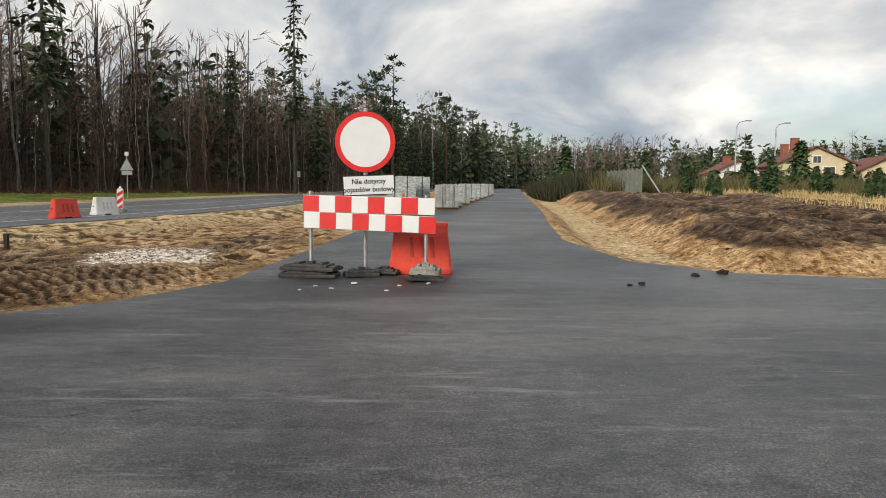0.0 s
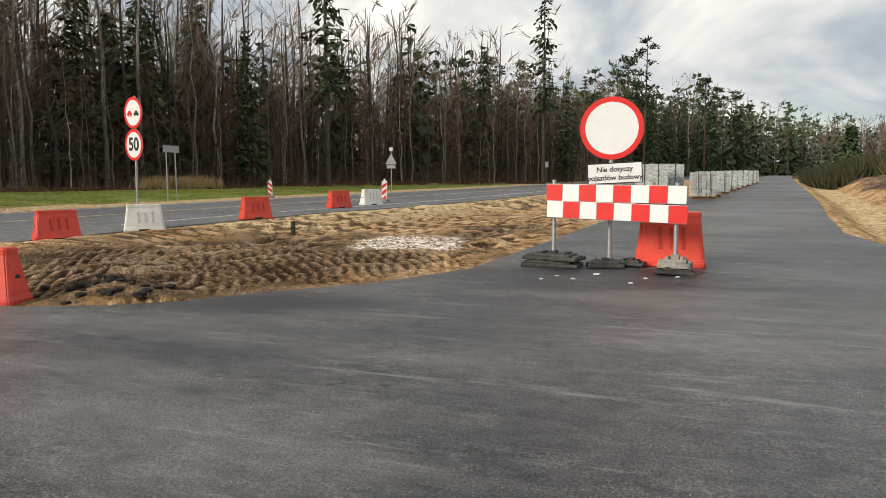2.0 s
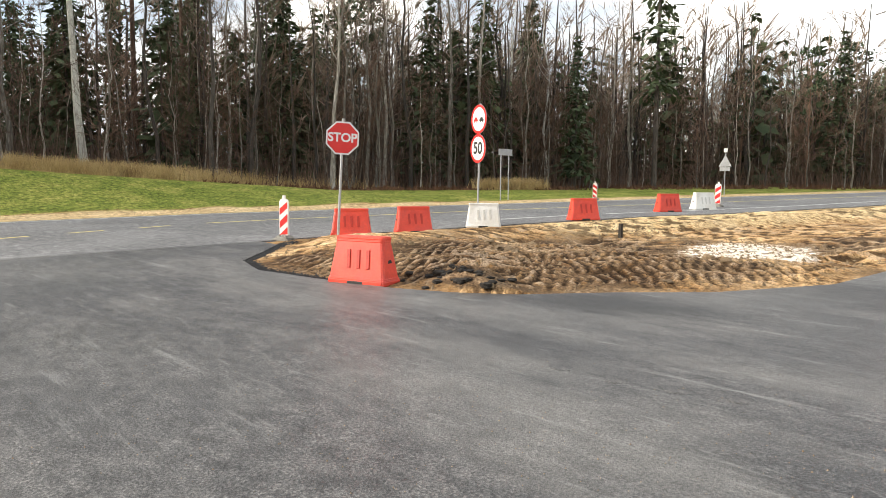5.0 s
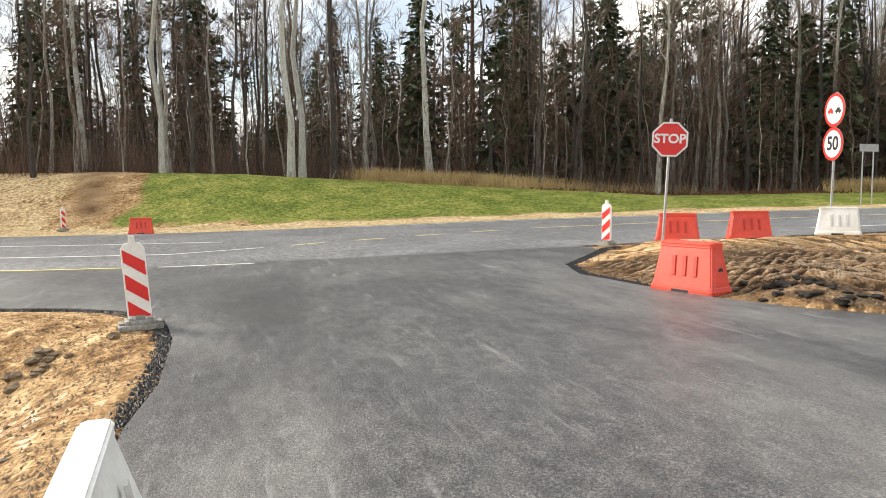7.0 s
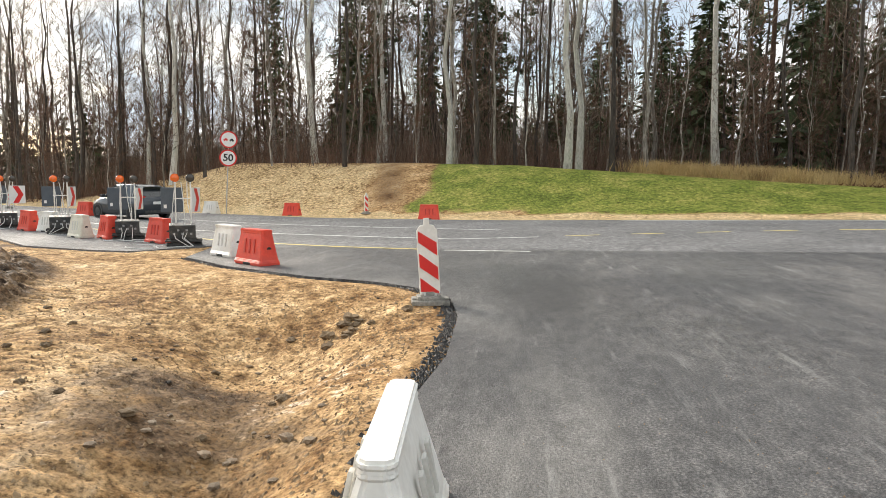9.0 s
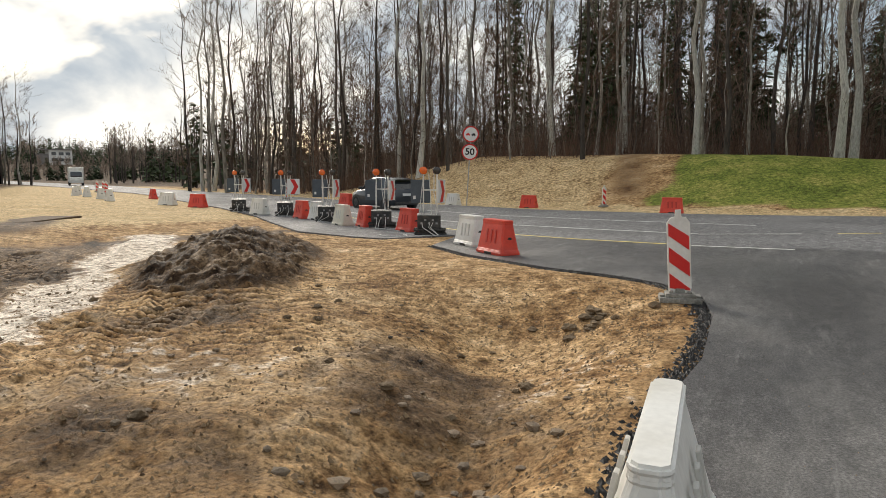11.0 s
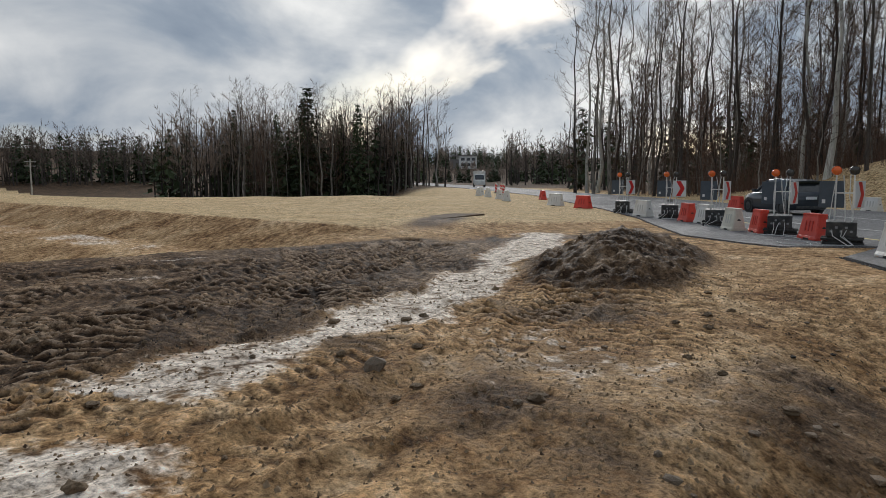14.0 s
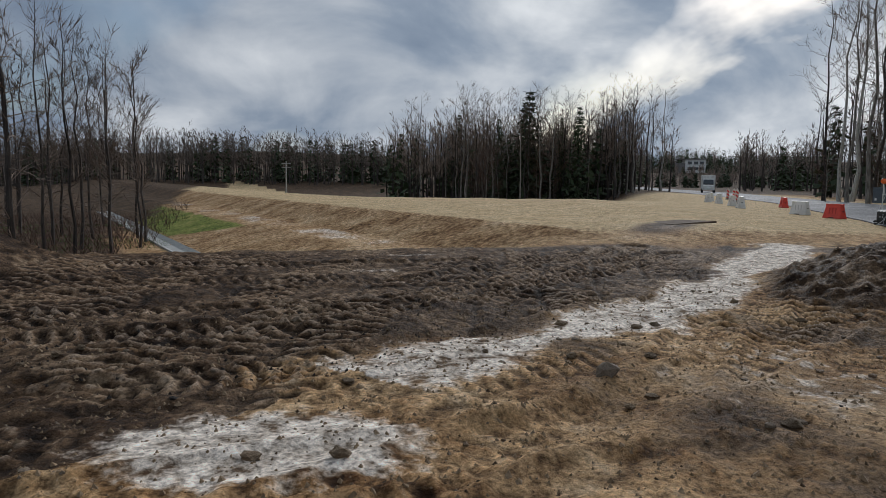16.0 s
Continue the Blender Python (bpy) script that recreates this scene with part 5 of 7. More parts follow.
far_wood("far_wood", 120, lambda g: (rnd(g, 26, 58), rnd(g, 175, 215)), {"bare": 6, "spruce": 0.6}, "reddish leafless copse at the road's far end", 212, 13)
far_wood("far_wood", 620, lambda g: (lambda u: (-48 + 118 * u + rnd(g, -6, 6), -190 - rnd(g, 0, 40)))(g.random()), {"bare": 7, "spruce": 1}, "distant leafless wood beyond the embankment", 203, 13)
far_wood("far_wood", 300, lambda g: (lambda u: (-27 - 42 * u, -114 + 12 * u - rnd(g, 0, 30)))(g.random()), {"bare": 7, "spruce": 1}, "dark dense wood across the embankment", 204, 14.5)
far_wood("far_wood", 170, lambda g: (lambda u: (-60 - 110 * u, -190 + 60 * u - rnd(g, 0, 50)))(g.random()), {"bare": 5, "spruce": 0.5}, "leafless trees in the valley beside the road", 205, 13, lambda x, y: 0.62 < x / y < 0.80)
far_wood("far_wood", 130, lambda g: (rnd(g, -120, -62), rnd(g, -110, -46)), {"bare": 5, "spruce": 1}, "leafless wood beside the road in the valley", 206, 14, lambda x, y: x / y < 0.95)
far_wood("far_wood", 260, lambda g: (rnd(g, -420, -40), rnd(g, -430, -330)), {"bare": 2, "spruce": 3}, "wooded hillside on the horizon", 207, 13)
far_wood("far_wood", 160, lambda g: (lambda u: (14 + 70 * u, -26 - 30 * g.random() - 45 * u * g.random()))(g.random()), {"bare": 5}, "leafless thicket of alders beyond the ditch", 208, 10)


def brush(name, label, count, place, mat, tall, wide, seed, lean=0.5, category="undergrowth"):
    """A mat of upright slivers: dry grass, brambles, saplings."""
    rg = random.Random(seed)
    acc = Acc()
    xs, ys = zip(*[place(rg) for _ in range(count)])
    hs = land(np.array(xs), np.array(ys))[0]
    for x, y, z in zip(xs, ys, hs):
        d = Vector((rnd(rg, -lean, lean), rnd(rg, -lean, lean), 1)).normalized()
        acc.blade(Vector((x, y, z - 0.03)), d, rnd(rg, 0.4, 1.0) * tall, wide * rnd(rg, 0.6, 1.3), Vector((rnd(rg, -1, 1), rnd(rg, -1, 1), 0.1)))
    return tagged(new(name, acc.mesh(name, mat)), label, category, kind="stuff")


def edge_spot(y0, y1, w0, w1):
    return lambda g: (lambda y: (wood_edge(y) - rnd(g, w0, w1), y))(rnd(g, y0, y1))


def clumped(fn, keep=0.5, freq=0.5, seed=3):
    def pick(g):
        for _ in range(40):
            x, y = fn(g)
            if float(vnoise(np.array([x * freq]), np.array([y * freq]), seed)[0]) > g.random() * 1.4 - keep:
                return x, y
        return x, y
    return pick


brush("dry_grass", "tall straw-coloured dry grass at the wood's edge", 15000, clumped(edge_spot(5, 40, -2.8, 2.0), 0.05, 0.22), "dry_grass", 1.15, 0.045, 301)
brush("undergrowth", "brown brambles and leafless saplings under the trees", 24000, clumped(edge_spot(-44, 95, -0.5, 20), 0.7), "twig_red", 3.2, 0.03, 302)
brush("undergrowth", "dark leafless brushwood deep in the wood", 14000, edge_spot(-44, 120, 5, 36), "twig", 6.0, 0.05, 303, 0.3)
brush("bracken", "rust-brown bracken and leaf litter under the trees", 7000, clumped(edge_spot(16, 80, -3.5, 8), 0.4), "brown_leaf", 0.5, 0.12, 304, 1.2)
brush("rough_grass", "pale rough grass along the loam heap", 9000, clumped(lambda g: (lambda y: (3.2 + 0.1 * y + rnd(g, 10, 38), y))(rnd(g, 24, 66)), 0.5), "dry_grass", 0.55, 0.05, 305)
brush("shrubs", "olive and brown shrubs before the houses", 16000, clumped(lambda g: (lambda x: (x, rnd(g, 54, 80) + 0.1 * x))(rnd(g, 13, 70)), 0.5, 0.25), "bush_olive", 2.4, 0.10, 306, 0.7)
brush("shrubs", "dull olive shrubs along the fence", 9000, clumped(lambda g: (rnd(g, 9.5, 17), rnd(g, 62, 80)), 0.6, 0.3), "bush_dark", 2.4, 0.12, 307, 0.7)
brush("undergrowth", "brown brushwood on the floor of the alder wood", 5000, lambda g: (rnd(g, 4.2, 24), rnd(g, -52, -18.5)), "twig_red", 1.2, 0.03, 308, 0.8)
brush("moss_and_grass", "dull green grass tufts among the alders", 7000, clumped(lambda g: (rnd(g, 3.6, 22), rnd(g, -48, -21)), 0.3), "grass_blade", 0.22, 0.035, 309, 0.8)
far_wood("garden_thicket", 150, lambda g: (rnd(g, 31, 62), rnd(g, 70, 80)), {"bare": 3, "spruce": 3}, "low shrubs and young spruces before the gardens", 221, 2.7)
far_wood("far_wood", 420, lambda g: (lambda y: (y * rnd(g, 0.5, 0.98), y))(rnd(g, -400, -305)), {"bare": 3, "spruce": 3}, "dark wooded hill behind the white building", 222, 14)
far_wood("far_wood", 130, lambda g: (lambda y: (y * rnd(g, 0.80, 1.0), y))(rnd(g, -230, -110)), {"bare": 6, "spruce": 1}, "leafless trees along the curve of the road", 223, 10, lambda x, y: float(side_of(MAIN, np.array([x]), np.array([y]))[0]) < 4)
far_wood("wood_interior", 125, lambda g: (lambda y: (wood_edge(y) - rnd(g, 3, 30), y))(rnd(g, 36, 85)), {"bare": 6, "spruce": 1.5}, "tall dim trees in the depth of the roadside wood", 224, 17)
far_wood("far_thicket", 420, lambda g: (lambda y: (y * rnd(g, 0.55, 0.86), y))(rnd(g, -268, -170)), {"bare": 5, "spruce": 1}, "low leafless thicket below the white building", 225, 4.2, lambda x, y: float(side_of(MAIN, np.array([x]), np.array([y]))[0]) < 3)


# ---------------------------------------------------------------- signs, boards and barriers
def facing(x, y, tx=0.0, ty=0.0):
    """The turn that makes a thing's front (-y) look at a place."""
    return math.degrees(math.atan2(-(x - tx), y - ty))


def stand(x, y, rz=0.0, on_road=None, lift=0.0, tilt=0.0, lean=0.0):
    inside = float(min(side_of(ACCESS, np.array([x]), np.array([y]))[0], side_of(MAIN, np.array([x]), np.array([y]))[0])) < 0
    z = float(zg(x, y)) if (inside if on_road is None else on_road) else level(x, y)
    return pose(x, y, z + lift, tilt, lean, rz)


def base_block(parent, m, w=0.78, d=0.36, h=0.11, mat="rubber", name="base"):
    """A recycled-rubber foot: stepped, with bevelled edges, grips and a socket."""
    bm = bmesh.new()
    box(bm, w, d, h * 0.55, 0, 0, 0, 0.02)
    box(bm, w * 0.72, d * 0.8, h * 0.45, 0, 0, h * 0.5, 0.02)
    for s in (-1, 1):
        box(bm, w * 0.10, d * 0.62, h * 0.30, s * w * 0.22, 0, h * 0.9, 0.012)
        box(bm, w * 0.12, d * 0.5, h * 0.25, s * w * 0.43, 0, h * 0.5, 0.012)
    box(bm, 0.1, 0.1, h * 0.5, 0, 0, h * 0.9, 0.01)
    return part(name, bm, mat, parent, "", m)


def post(parent, x, y, z0, z1, r=0.03, name="post", mat="galvanised"):
    bm = bmesh.new()
    tube(bm, [(x, y, z0), (x, y, z1)], [r, r], 12)
    return part(name, bm, mat, parent, smooth=False)


def round_sign(parent, z, r=0.45, y=0.0, name="sign_plate", rim=0.075):
    bm = bmesh.new()
    disc(bm, r, 0.012, 40)
    plate = part(name, bm, "sign_back", parent, "", pose(0, y, z))
    bm = bmesh.new()
    disc(bm, r, 0.004, 40, inner=r - rim)
    part("red_rim", bm, "sign_red", plate, "", pose(0, -0.006, 0))
    bm = bmesh.new()
    disc(bm, r - rim, 0.004, 40)
    part("white_field", bm, "sign_white", plate, "", pose(0, -0.005, 0))
    for s in (-0.22, 0.22):
        bm = bmesh.new()
        box(bm, 0.16, 0.03, 0.04, 0, 0.03, s)
        part("clamp", bm, "galvanised", plate)
    return plate


# the closed road: prohibition sign with its plate, and two checkered boards on feet
SX, SY = -1.18, 10.34
sign = thing("no_entry_sign", stand(SX, SY, 2.0), "round red-rimmed closed-road sign with a lettered plate on a post", "road sign")
round_sign(sign, 2.02, 0.45, -0.04)
post(sign, 0, 0, 0.06, 2.52)
bm = bmesh.new()
box(bm, 0.78, 0.012, 0.30, 0, 0, -0.15, 0.004)
plate = part("text_plate", bm, "sign_black", sign, "white rectangular plate with black lettering", pose(0.055, -0.05, 1.375, 0, -2.5, 0))
bm = bmesh.new()
box(bm, 0.75, 0.004, 0.275, 0, -0.008, -0.1375, 0.001)
part("white_field", bm, "sign_white", plate)
lettering("Nie dotyczy", 0.105, "sign_black", plate, pose(0, -0.0115, 0.055), 0.002)
lettering("pojazdów budowy", 0.105, "sign_black", plate, pose(0, -0.0115, -0.065), 0.002)
base_block(sign, pose(-0.06, -0.02, 0, 0, 0, 14), 0.52, 0.34, 0.10)
base_block(sign, pose(0.30, 0.16, 0.02, 0, 0, -14), 0.42, 0.3, 0.08)


def checker_board(parent, x, z, roll, start, y):
    """A board of eight red and white fields."""
    bm = bmesh.new()
    box(bm, 2.0, 0.02, 0.25, 0, 0, -0.125, 0.006)
    b = part("board", bm, "sign_back", parent, "red and white checkered board", pose(x, y, z, 0, roll, 0))
    for k in range(8):
        bm = bmesh.new()
        box(bm, 0.243, 0.004, 0.238, -0.875 + 0.25 * k, -0.0125, -0.119, 0.001)
        part("red_field" if (k + start) % 2 == 0 else "white_field", bm, "sign_red" if (k + start) % 2 == 0 else "sign_white", b)


bar = thing("road_barricade", stand(-1.1, 10.1, -9.0), "barricade of two red and white boards on steel posts", "barricade")
checker_board(bar, 0.0, 1.09, 0.9, 0, -0.05)
checker_board(bar, 0.02, 0.835, 1.6, 1, -0.075)
post(bar, -0.90, 0, 0.06, 1.29)
post(bar, 0.86, 0, 0.06, 1.24)
base_block(bar, pose(-0.92, 0, 0, 0, 0, 6), 0.86, 0.42, 0.10)
base_block(bar, pose(-0.90, 0.02, 0.10, 0, 0, -4), 0.86, 0.42, 0.10)
base_block(bar, pose(0.86, -0.03, 0, 0, 3, 20), 0.52, 0.36, 0.08)
base_block(bar, pose(0.86, 0, 0.08, 0, 0, 2), 0.44, 0.30, 0.13, "foot_grey")


def barrier(name, mat, label, L=0.96, H=0.66, W=0.44, group="", end_hole=True, top=0.50):
    """A water-filled plastic barrier: tapering hollow body, three slots a side, feet, a filler hole in the end."""
    e = thing(name, pose(0, 0, 0), label, "traffic barrier", group)
    bm = bmesh.new()
    lv = [(0.0, 1.0, 1.0), (0.10, 1.0, 1.0), (0.14, 0.965, 0.90), (0.90, 0.83, top), (0.94, 0.85, top + 0.04), (1.0, 0.84, top + 0.02)]
    rings = []
    for t, a, c in lv:
        hx, hy, z = L * a / 2, W * c / 2, H * t
        ch = 0.03
        rings.append([bm.verts.new(p) for p in ((-hx + ch, -hy, z), (hx - ch, -hy, z), (hx, -hy + ch, z), (hx, hy - ch, z), (hx - ch, hy, z), (-hx + ch, hy, z), (-hx, hy - ch, z), (-hx, -hy + ch, z))])
    for r0, r1 in zip(rings, rings[1:]):
        for k in range(8):
            bm.faces.new((r0[k], r0[(k + 1) % 8], r1[(k + 1) % 8], r1[k]))
    bm.faces.new(rings[-1])
    bm.faces.new(rings[0][::-1])
    bm.normal_update()
    es = [ed for ed in bm.edges if ed.calc_face_angle(0) > 0.4]
    bmesh.ops.bevel(bm, geom=es, offset=0.012, segments=2, affect="EDGES")
    body = part("body", bm, mat, e)
    slope = math.degrees(math.atan2(W * 0.2, H * 0.76))
    for s in (-1, 1):
        for k in (-1, 0, 1):
            # flush box in the darker plastic: the slot's shade put into colour
            bm = bmesh.new()
            box(bm, 0.055, 0.02, H * 0.40, 0, 0, -H * 0.2, 0.008)
            yy = W / 2 * (0.90 - 0.40 * 0.5) + 0.0005
            part("slot", bm, "red_slot_shade" if "red" in mat else "white_slot_shade", body, "", pose(k * 0.16 + 0.02, s * yy, H * 0.53, s * slope, s * 4, 0))
        # black block stands in for the shade in the gap at the foot
        bm = bmesh.new()
        box(bm, 0.26, 0.02, 0.05, s * 0.0, 0, 0.0, 0.006)
        part("foot_gap", bm, "rubber", body, "", pose(0, s * (W / 2 - 0.008), 0.001))
    if end_hole:
        for s in (-1, 1):
            # black disc stands in for the hole's shaded inside
            bm = bmesh.new()
            disc(bm, 0.05, 0.02, 16)
            part("filler_hole", bm, "rubber", body, "", pose(s * (L * 0.45 + 0.004), 0, H * 0.45, 0, 0, 90 * s) @ pose(0, 0, 0, -s * 0 + 6, 0, 0))
    return e


red_b = barrier("plastic_barrier", "red_plastic", "scuffed red plastic road barrier with three slots", group="red plastic barriers")
white_b = barrier("plastic_barrier", "white_plastic", "dirty white plastic road barrier with three slots", group="white plastic barriers")
cream_b = barrier("plastic_barrier", "cream_plastic", "yellowed cream plastic road barrier with three slots", group="white plastic barriers")
red_b.matrix_basis = stand(-7.82, 5.65, 18)
white_b.matrix_basis = stand(-12.99, 13.51, 42)
cream_b.matrix_basis = stand(-18.95, -12.65, 55)
for x, y, rz in ((-13.61, 9.57, 48), (-13.37, 11.32, 62), (-12.5, 17.43, 60), (-12.83, 23.13, 62), (-12.67, -4.88, 52), (-17.63, -9.49, 56), (-18.75, -11.65, 48), (-21.25, -16.0, 58), (-30.43, -3.86, 92), (-34.45, -11.48, 78), (-25.6, -25.6, 95), (-31.0, -20.5, 70), (-33.0, -37.0, 60)):
    copy_thing(red_b, stand(x, y, rz))
for x, y, rz in ((-14.18, -6.08, 50), (-20.8, -14.95, 62), (-22.51, -19.1, 75), (-26.2, -28.3, 98), (-35.5, -16.3, 72), (-12.7, 25.6, 60), (-26.5, -33, 60), (-28.3, -36, 60), (-30.4, -40, 60), (-32.5, -44, 60), (-35, -47, 60)):
    copy_thing(white_b, stand(x, y, rz))
wide_b = barrier("plastic_barrier", "red_plastic", "tall dented red plastic barrier behind the boards", 1.0, 0.80, 0.46, end_hole=False)
wide_b.matrix_basis = stand(-0.35, 10.75, 0, tilt=2)
near_b = barrier("plastic_barrier", "white_plastic", "scuffed white plastic barrier at the asphalt edge", 1.12, 0.56, 0.42, end_hole=False, top=0.30)
near_b.matrix_basis = stand(-2.82, -0.50, 4)


def beacon_board(x, y, rz, lean=0.0, mirrored=False, first=None):
    """An upright guide board with slanting red and white bands, a handle and a rubber foot."""
    e = thing("guide_board", stand(x, y, rz), "upright red and white striped guide board on a rubber foot", "guide board", "striped guide boards")
    bm = bmesh.new()
    W, H = 0.25, 0.86
    out = [(-W / 2 + 0.03, 0), (W / 2 - 0.03, 0), (W / 2, 0.05), (W / 2, H - 0.06), (W / 2 - 0.04, H), (0.035, H + 0.01), (0.03, H + 0.09), (-0.03, H + 0.09), (-0.035, H + 0.01), (-W / 2 + 0.04, H), (-W / 2, H - 0.06), (-W / 2, 0.05)]
    prism(bm, out, 0.05)
    blade = part("blade", bm, "white_plastic", e, "", pose(0, -0.025, 0.10, 0, lean, 0))
    s = -1 if mirrored else 1
    for k in range(3):
        z0 = 0.06 + 0.30 * k
        pts = [(-0.11 * s, max(0.03, z0)), (0.11 * s, max(0.03, z0 - 0.17)), (0.11 * s, z0 - 0.01), (-0.11 * s, z0 + 0.17 - (0.03 if k == 2 else 0))]
        bm = bmesh.new()
        prism(bm, pts, 0.004)
        part("red_band", bm, "sign_red", blade, "", pose(0, -0.005, 0.0))
        bm = bmesh.new()
        prism(bm, pts, 0.004)
        part("red_band", bm, "sign_red", blade, "", pose(0, 0.055, 0.0, 0, 0, 180))
    base_block(e, pose(0, 0, 0), 0.46, 0.34, 0.11, "foot_grey")
    return e


beacon_board(-8.5, -1.06, facing(-8.5, -1.06) + 4, -3.5)
beacon_board(-14.2, 8.1, facing(-14.2, 8.1) - 40, 0, True)
beacon_board(-13.35, 28.2, 8, 2, True)
beacon_board(-22.9, 33.2, 25, 0)
beacon_board(-33.6, -7.4, facing(-33.6, -7.4) + 50, 0)
beacon_board(-38, -30, 20, 0)
beacon_board(-37, -46.5, -30, 0)
beacon_board(-39.5, -50, -30, 0)
beacon_board(-42, -54, -30, 0)


def octagon_sign(x, y, rz):
    e = thing("stop_sign", stand(x, y, rz, lean=3.0), "red octagonal stop sign on a leaning steel post", "road sign")
    post(e, 0, 0, -0.1, 2.60)
    ap = 0.36
    pts = lambda a: [(a / math.cos(math.pi / 8) * math.cos(math.pi / 8 + k * math.pi / 4), a / math.cos(math.pi / 8) * math.sin(math.pi / 8 + k * math.pi / 4)) for k in range(8)]
    bm = bmesh.new()
    prism(bm, pts(ap), 0.012)
    plate = part("sign_plate", bm, "sign_white", e, "", pose(0, -0.05, 2.17))
    bm = bmesh.new()
    prism(bm, pts(ap - 0.035), 0.004)
    part("red_field", bm, "sign_red", plate, "", pose(0, -0.0045, 0))
    lettering("STOP", 0.265, "sign_white", plate, pose(0, -0.0075, 0.005), 0.008)


octagon_sign(-12.89, 8.69, facing(-12.89, 8.69))


def speed_sign(x, y, rz, z_low, z_top, r, lean):
    e = thing("speed_limit_sign", stand(x, y, rz, lean=lean), "two round red-rimmed signs, no overtaking above a 50 limit", "road sign", "speed limit signs")
    z0 = e.matrix_basis.translation.z
    post(e, 0, 0, -0.3, z_top - z0 + r + 0.03)
    top = round_sign(e, z_top - z0, r, -0.05)
    for s, mat in ((-1, "sign_red"), (1, "sign_black")):
        bm = bmesh.new()
        prism(bm, [(-0.11, -0.05), (0.11, -0.05), (0.115, 0.0), (0.07, 0.015), (0.05, 0.065), (-0.05, 0.065), (-0.07, 0.015), (-0.115, 0.0)], 0.003)
        for sx in (-0.06, 0.06):
            box(bm, 0.05, 0.003, 0.04, sx, 0.0015, -0.085)
        part("car_symbol", bm, mat, top, "", pose(s * 0.15, -0.009, -0.01))
    low = round_sign(e, z_low - z0, r, -0.05)
    lettering("50", 1.15 * r, "sign_black", low, pose(0, -0.009, 0.0), 0.012)


speed_sign(-14.0, 14.31, -14, 2.54, 3.37, 0.41, 2.0)
speed_sign(-35.32, -15.39, facing(-35.32, -15.39), 2.73, 3.70, 0.45, 3.0)

# signs that show their backs beyond the main road
e = thing("warning_sign", stand(-20.9, 45.3, 0), "grey back of a triangular warning sign with a beacon", "road sign")
post(e, 0, 0, -0.2, 2.95)
bm = bmesh.new()
prism(bm, [(-0.45, 0), (0.45, 0), (0, 0.78)], 0.012)
part("triangle", bm, "sign_back", e, "", pose(0, -0.04, 1.95))
bm = bmesh.new()
box(bm, 0.7, 0.012, 0.25, 0, -0.034, 1.66)
part("plate", bm, "sign_back", e)
bm = bmesh.new()
box(bm, 0.22, 0.14, 0.26, 0, 0, 2.9, 0.03)
part("beacon", bm, "white_plastic", e)
e = thing("small_sign", stand(-15.6, 73.5, 5), "small pale square sign on a thin post", "road sign")
post(e, 0, 0, -0.2, 2.2)
bm = bmesh.new()
box(bm, 0.5, 0.012, 0.6, 0, -0.034, 1.8)
part("plate", bm, "sign_white", e)
e = thing("direction_sign", stand(-25.2, 28.0, 96), "narrow pale direction sign on two steel posts", "road sign")
for x in (-0.36, 0.36):
    post(e, x, 0, -0.2, 2.75)
bm = bmesh.new()
box(bm, 1.25, 0.02, 0.34, 0, -0.04, 2.42)
part("board", bm, "sign_back", e)
e = thing("stub_post", stand(-10.4, 16.2), "short dark stub post in the sand", "post")
bm = bmesh.new()
box(bm, 0.09, 0.09, 0.45, 0, 0, -0.05, 0.01)
part("shaft", bm, "clod_dark", e)


